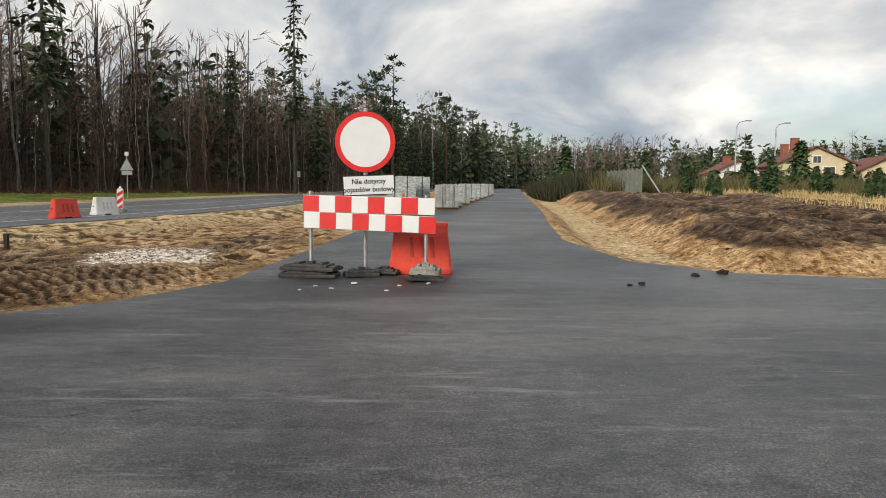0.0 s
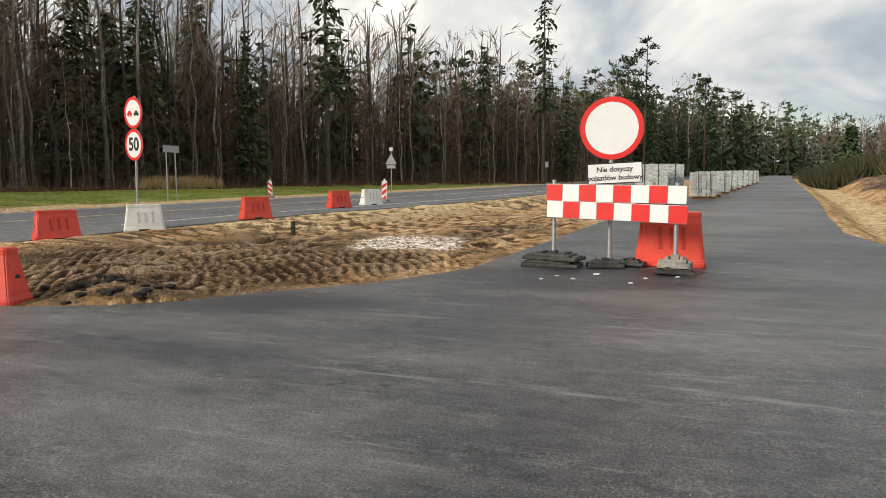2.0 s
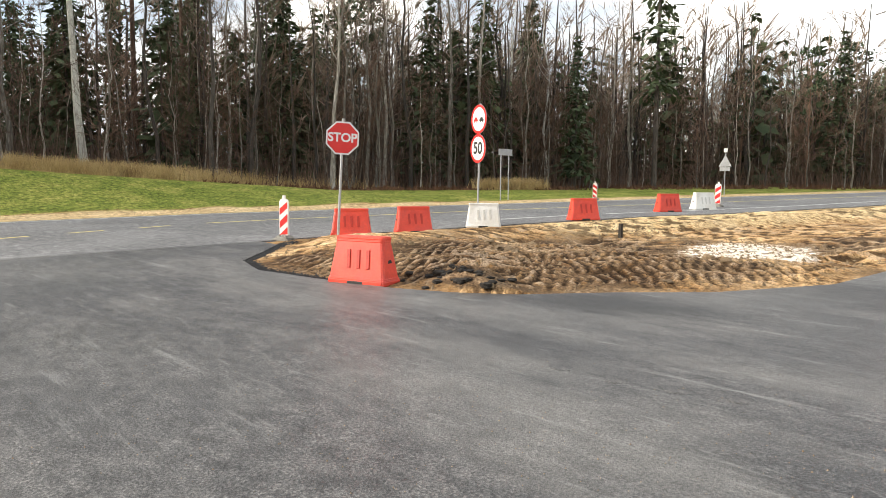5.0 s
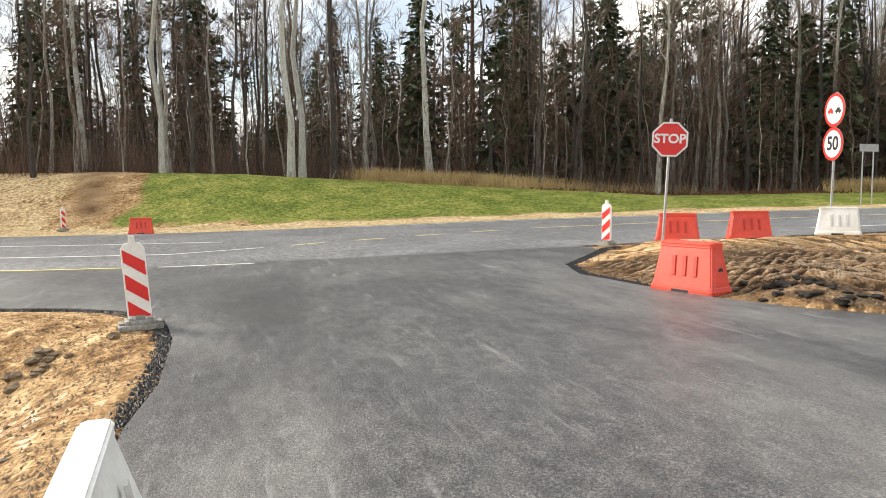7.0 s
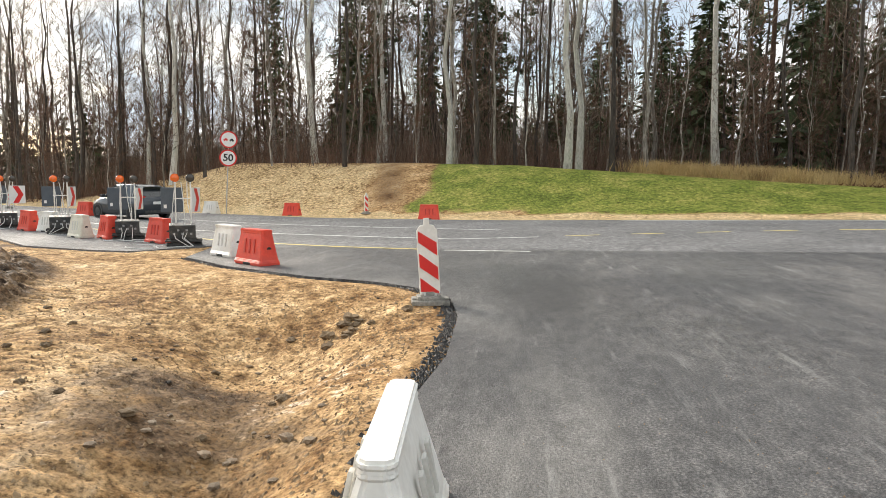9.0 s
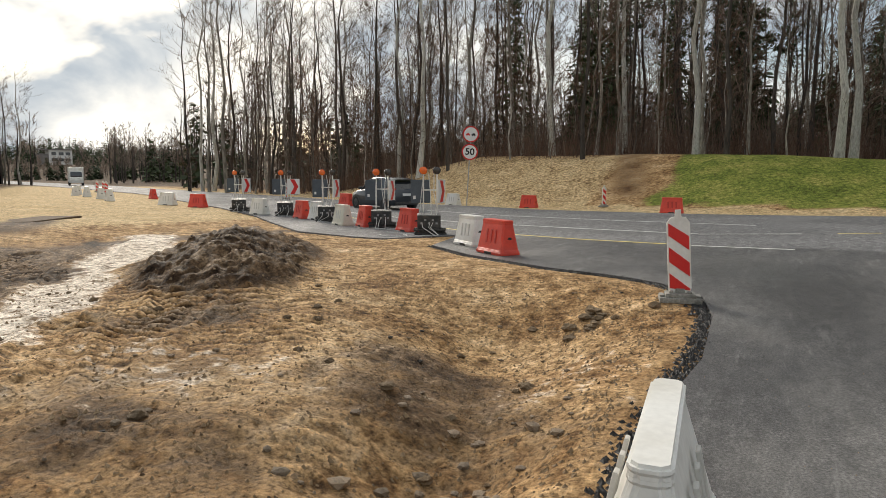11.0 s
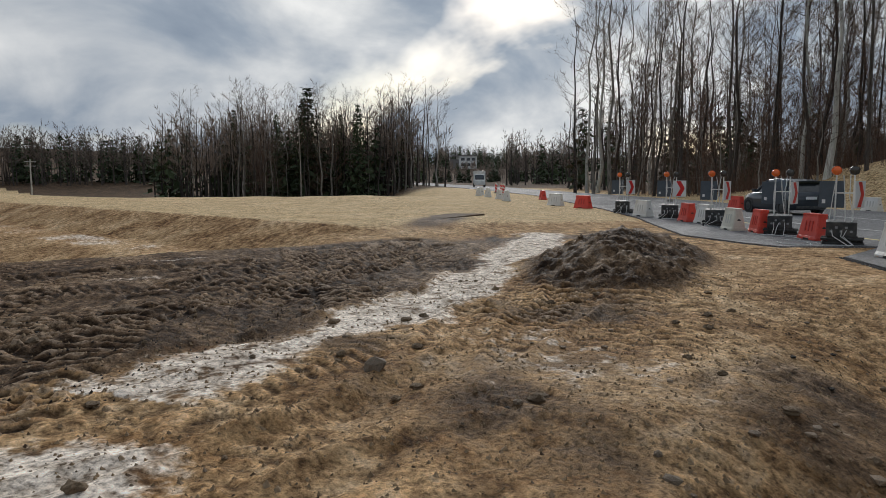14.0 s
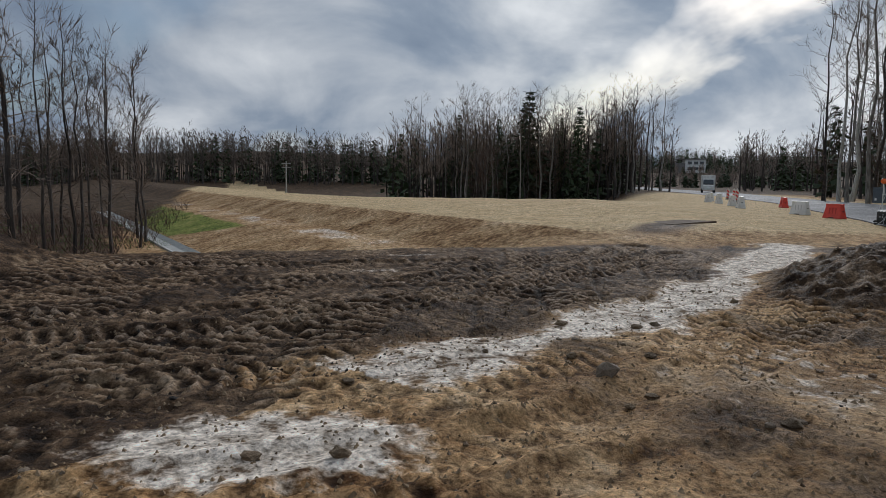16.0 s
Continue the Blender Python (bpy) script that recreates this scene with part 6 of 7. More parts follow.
# ---------------------------------------------------------------- warning lights along the lane
def warning_light(x, y, rz, turn):
    e = thing("warning_light", stand(x, y, rz), "orange warning lamps and chevron panel on a dark battery box", "warning light", "warning lights along the lane")
    for z, a in ((0.0, 4), (0.10, -5)):
        base_block(e, pose(0, 0, z, 0, 0, a), 0.85, 0.46, 0.10, name="foot")
    bm = bmesh.new()
    box(bm, 0.62, 0.36, 0.34, 0, 0, 0, 0.02)
    bx = part("battery_box", bm, "dark_box", e, "dark plastic battery box with vents", pose(-0.03, -0.02, 0.21, 8, 0, 0))
    for k in range(5):
        bm = bmesh.new()
        box(bm, 0.055, 0.012, 0.05, -0.2 + 0.1 * k, -0.182, 0.10 + 0.09 * (k % 2), 0.004)
        part("vent", bm, "sign_back", bx)
    for sx in (-0.18, 0.18):
        post(e, sx, 0.03, 0.2, 1.62, 0.018, "pole", "white_plastic")
    bm = bmesh.new()
    box(bm, 0.42, 0.025, 0.03, 0, 0.03, 1.17)
    part("crossbar", bm, "white_plastic", e)
    bm = bmesh.new()
    box(bm, 0.52, 0.025, 0.62, 0, 0, 0, 0.006)
    pan = part("rear_panel", bm, "panel_grey", e, "dark blue-grey back of a chevron panel", pose(-0.26, 0.06, 0.84))
    bm = bmesh.new()
    box(bm, 0.07, 0.004, 0.09, -0.16, -0.015, 0.1)
    part("sticker", bm, "sign_white", pan)
    bm = bmesh.new()
    box(bm, 0.52, 0.025, 0.62, 0, 0, 0, 0.006)
    chev = part("chevron_panel", bm, "sign_white", e, "white panel with a red chevron", pose(0.30, 0.05, 0.84, 0, 0, turn))
    bm = bmesh.new()
    prism(bm, [(-0.14, 0.02), (0.04, 0.02), (0.20, 0.31), (0.04, 0.60), (-0.14, 0.60), (0.03, 0.31)], 0.004)
    part("red_chevron", bm, "sign_red", chev, "", pose(0, -0.0165, 0))
    for sx, mat in ((-0.18, "orange_lens"), (0.18, "dark_lens")):
        lamp = bmesh.new()
        disc(lamp, 0.105, 0.07, 20)
        hs = part("lamp_housing", lamp, mat, e, "", pose(sx, 0.0, 1.70, 0, 0, 12))
        lens = bmesh.new()
        bmesh.ops.create_uvsphere(lens, u_segments=16, v_segments=8, radius=0.09)
        bmesh.ops.scale(lens, vec=(1, 0.4, 1), verts=lens.verts)
        part("lens", lens, mat, hs, "", pose(0, -0.005, 0), smooth=True)
    rg = random.Random(int(-x * 10))
    for k in range(3):
        c = bmesh.new()
        x0 = -0.18 + 0.14 * k
        tube(c, [(x0, -0.01, 1.6), (x0 + rnd(rg, -0.1, 0.1), -0.06, 1.1), (x0 + rnd(rg, -0.12, 0.12), -0.14, 0.6), (x0 + rnd(rg, -0.1, 0.1), -0.25, 0.2), (x0 + rnd(rg, -0.3, 0.3), -0.45, 0.02), (x0 + rnd(rg, -0.6, 0.6), -0.6, 0.015)], [0.011] * 6, 5)
        part("cable", c, "cable", e)


for x, y, turn in ((-16.7, -8.35, 68), (-18.6, -10.95, 70), (-20.2, -14.1, 66), (-22.2, -17.5, 22), (-24.0, -21.5, 45)):
    warning_light(x, y, facing(x, y), turn)


def loose_cable(x, y, rz, n, seed):
    rg = random.Random(seed)
    pts, p, a = [], Vector((0, 0, 0)), 0.0
    for _ in range(n):
        pts.append((p.x, p.y, 0.014))
        a += rnd(rg, -0.9, 0.9)
        p = p + Vector((math.cos(a), math.sin(a) * 0.5, 0)) * 0.22
    bm = bmesh.new()
    tube(bm, pts, [0.012] * n, 5)
    ob = part("loose_cable", bm, "cable")
    ob.matrix_basis = stand(x, y, rz)
    tagged(ob, "white electric cable lying loose on the wet road", "cable", "loose cables")


for k, (x, y) in enumerate(((-16.4, -9.0), (-17.0, -9.9), (-18.0, -11.3), (-19.3, -13.0), (-21.0, -16.2))):
    loose_cable(x, y, 60 + 20 * k, 12, 7 + k)


# ---------------------------------------------------------------- car and van
def loft(bm, stations):
    """Skins cross-sections given as lists of points."""
    rows_ = [[bm.verts.new(p) for p in st] for st in stations]
    n = len(rows_[0])
    for r0, r1 in zip(rows_, rows_[1:]):
        for k in range(n):
            bm.faces.new((r0[k], r0[(k + 1) % n], r1[(k + 1) % n], r1[k]))
    bm.faces.new(rows_[0][::-1])
    bm.faces.new(rows_[-1])
    bmesh.ops.recalc_face_normals(bm, faces=bm.faces[:])


def wheel(parent, x, y, r=0.30, w=0.19):
    bm = bmesh.new()
    prof = [(r * 0.62, -w / 2), (r * 0.9, -w / 2), (r, -w * 0.3), (r, w * 0.3), (r * 0.9, w / 2), (r * 0.62, w / 2)]
    n = 28
    rings = [[bm.verts.new((q * math.cos(2 * math.pi * k / n), v, q * math.sin(2 * math.pi * k / n))) for q, v in prof] for k in range(n)]
    for k in range(n):
        a, c = rings[k], rings[(k + 1) % n]
        for j in range(len(prof)):
            bm.faces.new((a[j], a[(j + 1) % 6], c[(j + 1) % 6], c[j]))
    bmesh.ops.recalc_face_normals(bm, faces=bm.faces[:])
    ob = part("wheel", bm, "tyre", parent, "", pose(x, y, r))
    s = 1 if y > 0 else -1
    bm = bmesh.new()
    disc(bm, r * 0.63, 0.02, 24)
    part("hub", bm, "dark_box", ob, "", pose(0, s * w * 0.22, 0))
    for k in range(8):
        bm = bmesh.new()
        box(bm, 0.035, 0.025, r * 0.5, 0, 0, r * 0.12, 0.004)
        part("spoke", bm, "alloy", ob, "", pose(0, s * w * 0.34, 0) @ Matrix.Rotation(k * math.pi / 4, 4, "Y"))
    bm = bmesh.new()
    disc(bm, r * 0.64, 0.03, 24, inner=r * 0.55)
    part("rim", bm, "alloy", ob, "", pose(0, s * w * 0.34 - 0.015, 0))
    return ob


def hatchback(m):
    """A small five-door hatchback, nose towards +x."""
    e = thing("car", m, "dark blue-grey five-door hatchback on the main road", "car")

    def ring(x, w, z0, z1, cr=0.10):
        return [(x, -w + cr * 0.6, z0), (x, w - cr * 0.6, z0), (x, w, z0 + cr), (x, w * 1.0, z0 + (z1 - z0) * 0.55), (x, w - 0.03, z1 - 0.06), (x, w - 0.11, z1), (x, -w + 0.11, z1), (x, -w + 0.03, z1 - 0.06), (x, -w, z0 + (z1 - z0) * 0.55), (x, -w, z0 + cr)]

    bm = bmesh.new()
    loft(bm, [ring(-1.97, 0.66, 0.36, 0.80), ring(-1.90, 0.76, 0.24, 0.98), ring(-1.6, 0.82, 0.20, 1.0), ring(-1.0, 0.845, 0.18, 0.97), ring(0.0, 0.845, 0.17, 0.94), ring(0.75, 0.84, 0.18, 0.93), ring(1.15, 0.83, 0.19, 0.90), ring(1.6, 0.78, 0.20, 0.80), ring(1.86, 0.68, 0.22, 0.68), ring(1.97, 0.52, 0.28, 0.56)])
    body = part("body", bm, "car_paint", e, smooth=True)
    cab = [(-1.86, 0.66, 0.97), (-1.62, 0.58, 1.38), (-1.2, 0.57, 1.48), (-0.4, 0.585, 1.51), (0.15, 0.57, 1.47), (0.95, 0.68, 0.93)]
    bm = bmesh.new()
    loft(bm, [[(x, -0.74, 0.90), (x, 0.74, 0.90), (x, w, z), (x, -w, z)] for x, w, z in cab])
    part("glasshouse", bm, "car_glass", e, "dark window glass", smooth=False)
    bm = bmesh.new()
    loft(bm, [[(x, -w, z - 0.02), (x, w, z - 0.02), (x, w * 0.9, z + 0.025), (x, -w * 0.9, z + 0.025)] for x, w, z in ((-1.74, 0.585, 1.36), (-1.2, 0.58, 1.475), (-0.4, 0.595, 1.505), (0.2, 0.58, 1.465))])
    part("roof", bm, "car_paint", e)
    for s in (-1, 1):
        for pts in ([(-1.80, 0.72, 0.95), (-1.58, 0.60, 1.39)], [(-1.30, 0.755, 0.95), (-1.25, 0.585, 1.46)], [(-0.42, 0.755, 0.93), (-0.40, 0.60, 1.49)], [(0.93, 0.70, 0.92), (0.17, 0.585, 1.46)]):
            bm = bmesh.new()
            tube(bm, [(x, s * y, z) for x, y, z in pts], [0.05, 0.035], 6)
            part("pillar", bm, "car_paint", e)
        bm = bmesh.new()
        box(bm, 0.2, 0.14, 0.13, 0.72, s * 0.90, 0.94, 0.03)
        part("mirror", bm, "car_paint", e)
        for x in (-0.95, -0.15):
            bm = bmesh.new()
            box(bm, 0.16, 0.025, 0.025, x, s * 0.85, 0.80, 0.008)
            part("door_handle", bm, "car_paint", e)
        bm = bmesh.new()
        box(bm, 0.22, 0.20, 0.22, -1.80, s * 0.66, 0.80, 0.04)
        part("tail_light", bm, "tail_red", e)
        bm = bmesh.new()
        box(bm, 0.30, 0.16, 0.13, 1.62, s * 0.62, 0.62, 0.03)
        part("headlight", bm, "lamp_clear", e)
        for x in (-1.28, 1.23):
            bm = bmesh.new()
            disc(bm, 0.36, 0.16, 24)
            part("wheel_arch", bm, "dark_box", e, "", pose(x, s * 0.845 - (0.155 if s > 0 else 0.005), 0.33))
            wheel(e, x, s * 0.765)
    bm = bmesh.new()
    box(bm, 0.012, 0.5, 0.12, -1.965, 0, 0.66, 0.003)
    part("number_plate", bm, "sign_white", e)
    bm = bmesh.new()
    box(bm, 0.10, 1.3, 0.14, -1.93, 0, 0.26, 0.03)
    part("bumper_insert", bm, "dark_box", e)
    bm = bmesh.new()
    box(bm, 0.1, 0.9, 0.16, 1.92, 0, 0.30, 0.03)
    part("grille", bm, "dark_box", e)
    bm = bmesh.new()
    box(bm, 0.22, 1.0, 0.03, -1.72, 0, 1.40, 0.01)
    part("spoiler", bm, "car_paint", e)


hatchback(stand(-29.5, -17.3, math.degrees(math.atan2(-0.90, -0.44))))

van = thing("van", stand(-70.6, -95.6, math.degrees(math.atan2(0.82, 0.57)), on_road=True), "white box van on the valley road", "van")
bm = bmesh.new()
box(bm, 3.4, 2.1, 2.2, -0.9, 0, 0.55, 0.08)
part("cargo_box", bm, "white_plastic", van)
bm = bmesh.new()
loft(bm, [[(x, -0.95, 0.4), (x, 0.95, 0.4), (x, 0.85, z), (x, -0.85, z)] for x, z in ((0.75, 2.2), (1.3, 2.15), (1.9, 1.3), (2.5, 1.1), (2.6, 0.8))])
part("cab", bm, "white_plastic", van)
bm = bmesh.new()
loft(bm, [[(x, -0.8, z - 0.3), (x, 0.8, z - 0.3), (x, 0.75, z), (x, -0.75, z)] for x, z in ((1.42, 2.06), (1.98, 1.42))])
part("windscreen", bm, "car_glass", van)
for s in (-1, 1):
    for x in (-1.6, 1.7):
        wheel(van, x, s * 0.9, 0.36, 0.24)


# ---------------------------------------------------------------- pallets of paving blocks
bm = bmesh.new()
box(bm, 0.205, 0.205, 0.148, 0, 0, 0, 0.006)
BLOCK = bpy.data.meshes.new("block")
bm.to_mesh(BLOCK)
bm.free()
BLOCK.materials.append(M["paving_block"])


def pallet_stack(x, y, rz, tiers, seed, wrapped, layers=6):
    e = thing("pallet_of_blocks", stand(x, y, rz), "pallet of grey paving blocks strapped and wrapped in film" if wrapped else "pallet of bare grey paving blocks with dark straps", "pallet", "pallets of paving blocks")
    rg = random.Random(seed)
    z = 0.0
    for t in range(tiers):
        for k in (-0.4, 0, 0.4):
            bm = bmesh.new()
            box(bm, 1.05, 0.1, 0.09, 0, k, z)
            part("bearer", bm, "raw_wood", e)
        bm = bmesh.new()
        box(bm, 1.1, 1.1, 0.03, 0, 0, z + 0.09)
        part("deck", bm, "raw_wood", e)
        zz = z + 0.122
        for lay in range(layers):
            if lay == 0:
                bm = bmesh.new()
                box(bm, 0.66, 0.66, 0.155 * layers - 0.012, 0, 0, zz)
                part("core", bm, "paving_block", e)
            for i in range(5):
                for j in range(5):
                    if i in (0, 4) or j in (0, 4):
                        ob = new("block", BLOCK)
                        ob.parent = e
                        ob.matrix_basis = pose(-0.43 + 0.215 * i + rnd(rg, -0.008, 0.008), -0.43 + 0.215 * j + rnd(rg, -0.008, 0.008), zz)
            zz += 0.155
        if wrapped:
            bm = bmesh.new()
            vs = box(bm, 1.16, 1.16, zz - z - 0.25, 0, 0, z + 0.27)
            bmesh.ops.subdivide_edges(bm, edges=bm.edges[:], cuts=7, use_grid_fill=True)
            for v in bm.verts:
                v.co += Vector((rnd(rg, -1, 1), rnd(rg, -1, 1), rnd(rg, -1, 1))) * 0.018
            part("film", bm, "shrink_wrap", e, "crumpled milky plastic film")
        for k in (-0.25, 0.25):
            bm = bmesh.new()
            box(bm, 0.03, 1.2, 0.006, k, 0, zz + 0.02)
            for s in (-1, 1):
                box(bm, 0.03, 0.006, zz - z - 0.05, k, s * 0.597, z + 0.07)
            part("strap", bm, "strap", e)
        z = zz + 0.03


for k, (x, y, rz, tiers, wr) in enumerate(((-1.75, 27.6, 6, 1, True), (-1.2, 29.4, 5, 1, True), (0.15, 33.5, 6, 1, False), (0.4, 36.0, 6, 1, True), (0.95, 40.5, 6, 1, False), (1.5, 45.5, 6, 1, True), (2.0, 49.5, 6, 1, True), (2.6, 54.5, 6, 1, True), (3.2, 59.5, 6, 1, False), (4.0, 66.0, 6, 1, False), (4.6, 71.5, 6, 1, False))):
    pallet_stack(x, y, rz, tiers, 500 + k, wr, 9 if k < 2 else 7)
e = thing("timber_posts", stand(-1.55, 26.6, 0), "bundle of rough brown timber posts before the pallets", "timber")
for k in range(3):
    bm = bmesh.new()
    box(bm, 0.09, 0.09, 0.95 - 0.1 * k, 0.13 * k, 0.02 * k, 0, 0.01)
    part("timber", bm, "raw_wood", e)


# ---------------------------------------------------------------- houses, fence, far things
def house(x, y, rz, w, d, eaves, ridge, wall, roof, label, chimneys=(), windows=()):
    """Walls with real openings' frames and panes, a pitched roof with overhang; the gables look to -y and +y."""
    e = thing("house", stand(x, y, rz, on_road=False, lift=-0.3), label, "house", "houses")
    bm = bmesh.new()
    prism(bm, [(-w / 2, 0), (w / 2, 0), (w / 2, eaves), (0, ridge), (-w / 2, eaves)], d)
    part("wall", bm, wall, e, "", pose(0, -d / 2, 0))
    for s in (-1, 1):
        bm = bmesh.new()
        ln = math.hypot(w / 2, ridge - eaves) + 0.55
        a = math.atan2(ridge - eaves, w / 2)
        box(bm, ln, d + 1.0, 0.16, 0, 0, 0, 0.02)
        cx, cz = (w / 4 + 0.27 * math.cos(a)), (eaves + ridge) / 2 - 0.27 * math.sin(a)
        part("roof_slope", bm, roof, e, "", pose(s * cx, 0, cz, 0, s * math.degrees(a), 0))
    for cx, cy, ch in chimneys:
        bm = bmesh.new()
        box(bm, 0.9, 0.6, ch, cx, cy, ridge - 1.4, 0.02)
        box(bm, 1.0, 0.7, 0.12, cx, cy, ridge - 1.4 + ch, 0.02)
        part("chimney", bm, "chimney_brick", e)
    for face, u, z, ww, wh in windows:
        m = {"s": pose(u, -d / 2, z), "e": pose(w / 2, u, z, 0, 0, 90), "w": pose(-w / 2, u, z, 0, 0, -90)}[face]
        bm = bmesh.new()
        box(bm, ww + 0.2, 0.08, wh + 0.2, 0, -0.02, -0.1)
        fr = part("window", bm, "render_white", e, "", m)
        for s in (-1, 1):
            bm = bmesh.new()
            box(bm, ww / 2 - 0.05, 0.03, wh, s * ww / 4, -0.06, 0)
            part("pane", bm, "window_glass", fr)
    return e


house(46.2, 88.5, -12, 9.0, 10, 3.9, 6.0, "render_cream", "roof_tile", "cream rendered house with a brown tiled roof", ((-1.6, -2.0, 2.6), (-1.4, 3.2, 2.2)), (("s", 1.6, 2.3, 1.3, 1.3), ("s", -1.8, 2.3, 1.3, 1.3), ("s", 0.2, 4.1, 0.9, 0.8), ("w", -2.5, 2.2, 1.4, 1.3), ("w", 2.0, 2.2, 1.4, 1.3)))
house(38.6, 92.5, -8, 5.6, 7, 3.0, 4.5, "render_white", "roof_tile", "pale rendered house with a brown tiled roof", ((-0.8, -1.0, 1.9),), (("s", 1.2, 1.5, 1.1, 1.2), ("s", -1.2, 1.5, 1.1, 1.2), ("w", 0.0, 1.5, 1.3, 1.1)))
house(57.0, 90.0, -14, 7.0, 9, 3.4, 5.2, "render_cream", "roof_tile", "cream house among young trees", (), (("s", -1.7, 1.8, 1.3, 1.2), ("s", 1.5, 1.8, 1.3, 1.2)))
far_h = thing("house", pose(-198, -279, level(-198, -279) - 0.5, 0, 0, facing(-198, -279) + 12), "white flat-roofed house on the far hillside", "house", "houses")
bm = bmesh.new()
box(bm, 9, 7, 6.6)
part("wall", bm, "render_white", far_h)
bm = bmesh.new()
box(bm, 13, 8, 0.4, -1.8, 0, 6.6)
part("flat_roof", bm, "roof_grey", far_h)
bm = bmesh.new()
box(bm, 3.6, 6.5, 5.0, -6.1, 0.0, 0)
part("annexe", bm, "roof_grey", far_h)
for u in (-2.6, 0.2, 2.8):
    for z in (1.8, 4.4):
        bm = bmesh.new()
        box(bm, 1.8, 0.2, 1.3, u, -3.55, z)
        part("window", bm, "window_glass", far_h)

fence = thing("fence", pose(14.2, 59.5, level(14.2, 59.5) - 0.1, 0, 0, 0), "row of grey panel fencing between concrete posts", "fence")
for k in range(9):
    bm = bmesh.new()
    box(bm, 0.12, 0.12, 2.0, 0.11 * k, -0.9 * k, 0)
    part("fence_post", bm, "fence_panel", fence)
    if k < 8:
        bm = bmesh.new()
        box(bm, 0.05, 0.74, 1.75, 0.11 * k + 0.055, -0.9 * k - 0.45, 0.15)
        part("panel", bm, "fence_panel", fence)
bm = bmesh.new()
tube(bm, [(0.9, -7.2, 2.2), (2.4, -7.0, 0.1)], [0.06, 0.06], 6)
part("brace", bm, "concrete", fence)

pole = thing("power_pole", stand(-6.5, -148, 10), "distant power pole with two crossarms", "pole")
bm = bmesh.new()
tube(bm, [(0, 0, -0.5), (0, 0, 7.5)], [0.16, 0.1], 8)
part("mast", bm, "concrete", pole)
for z in (6.2, 7.0):
    bm = bmesh.new()
    box(bm, 1.9, 0.12, 0.12, 0, 0, z)
    part("crossarm", bm, "concrete", pole)
for x, y in ((33.5, 79), (38.5, 80)):
    e = thing("street_lamp", stand(x, y, 0), "grey street lamp behind the young trees", "street lamp", "street lamps")
    bm = bmesh.new()
    tube(bm, [(0, 0, -0.3), (0, 0, 7.6), (0.3, 0, 8.0), (1.2, 0, 8.2)], [0.09, 0.07, 0.05, 0.04], 8)
    part("mast", bm, "galvanised", e)
    bm = bmesh.new()
    box(bm, 0.7, 0.25, 0.12, 1.3, 0, 8.12, 0.03)
    part("lamp_head", bm, "sign_back", e)

# ---------------------------------------------------------------- gutter, slab, covers
bm = bmesh.new()
rows_ = []
for y in np.linspace(-19.5, -62, 44):
    x = float(bank_edge(y)) + 8.25
    z = level(x, y)
    rows_.append([bm.verts.new((x + a, y, z + c)) for a, c in ((-0.45, 0.16), (-0.2, 0.03), (0.2, 0.03), (0.45, 0.14), (0.45, 0.0), (-0.45, 0.0))])
for r0, r1 in zip(rows_, rows_[1:]):
    for k in range(6):
        bm.faces.new((r0[k], r0[(k + 1) % 6], r1[(k + 1) % 6], r1[k]))
bmesh.ops.recalc_face_normals(bm, faces=bm.faces[:])
tagged(part("gutter", bm, "concrete"), "pale concrete gutter at the embankment's foot", "gutter", kind="structure")
bm = bmesh.new()
box(bm, 2.9, 1.3, 0.16, 0, 0, -0.04, 0.03)
ob = part("concrete_slab", bm, "clod_mid")
ob.matrix_basis = stand(-13.3, -19.6, 28, tilt=1, lift=-0.09)
tagged(ob, "muddy concrete slab half buried in loam", "slab")
for x, y in ((-3.3, 4.2), (-2.82, 4.22), (-2.4, 4.32), (-2.02, 4.42)):
    e = thing("valve_cover", stand(x, y), "small round iron valve cover flush in the asphalt", "valve cover", "valve covers")
    bm = bmesh.new()
    disc(bm, 0.105, 0.010, 24, pose(0, 0, 0, -90, 0, 0), inner=0.088)
    part("rim", bm, "asphalt_new", e, "", pose(0, 0, 0.001))
    bm = bmesh.new()
    disc(bm, 0.086, 0.008, 24, pose(0, 0, 0, -90, 0, 0))
    part("lid", bm, "asphalt_new", e, "", pose(0, 0, 0.002))
e = thing("marker_peg", stand(5.3, -20.2), "small white marker peg by the ditch", "peg")
bm = bmesh.new()
box(bm, 0.05, 0.03, 0.5, 0, 0, -0.05)
part("stake", bm, "raw_wood", e)
bm = bmesh.new()
box(bm, 0.16, 0.02, 0.13, 0, -0.02, 0.42)
part("tag", bm, "sign_white", e)


# ---------------------------------------------------------------- stones, clods, crumbs
def lump(rg, r, squash=0.7, cuts=1):
    bm = bmesh.new()
    bmesh.ops.create_icosphere(bm, subdivisions=cuts, radius=r)
    for v in bm.verts:
        v.co *= rnd(rg, 0.68, 1.22)
        v.co.z *= squash
    return bm


def lump_meshes(kind, mat, n, squash, seed, cuts=1):
    out = []
    for k in range(n):
        bm = lump(random.Random(seed + k), 1.0, squash, cuts)
        me = bpy.data.meshes.new(kind)
        bm.to_mesh(me)
        bm.free()
        me.materials.append(M[mat])
        out.append(me)
    return out


STONES, DARKS, SANDS = lump_meshes("stone", "stone", 4, 0.7, 601), lump_meshes("clod", "clod_dark", 4, 0.6, 621, 2), lump_meshes("clod", "clod_sand", 4, 0.65, 641, 2)
rg = random.Random(77)


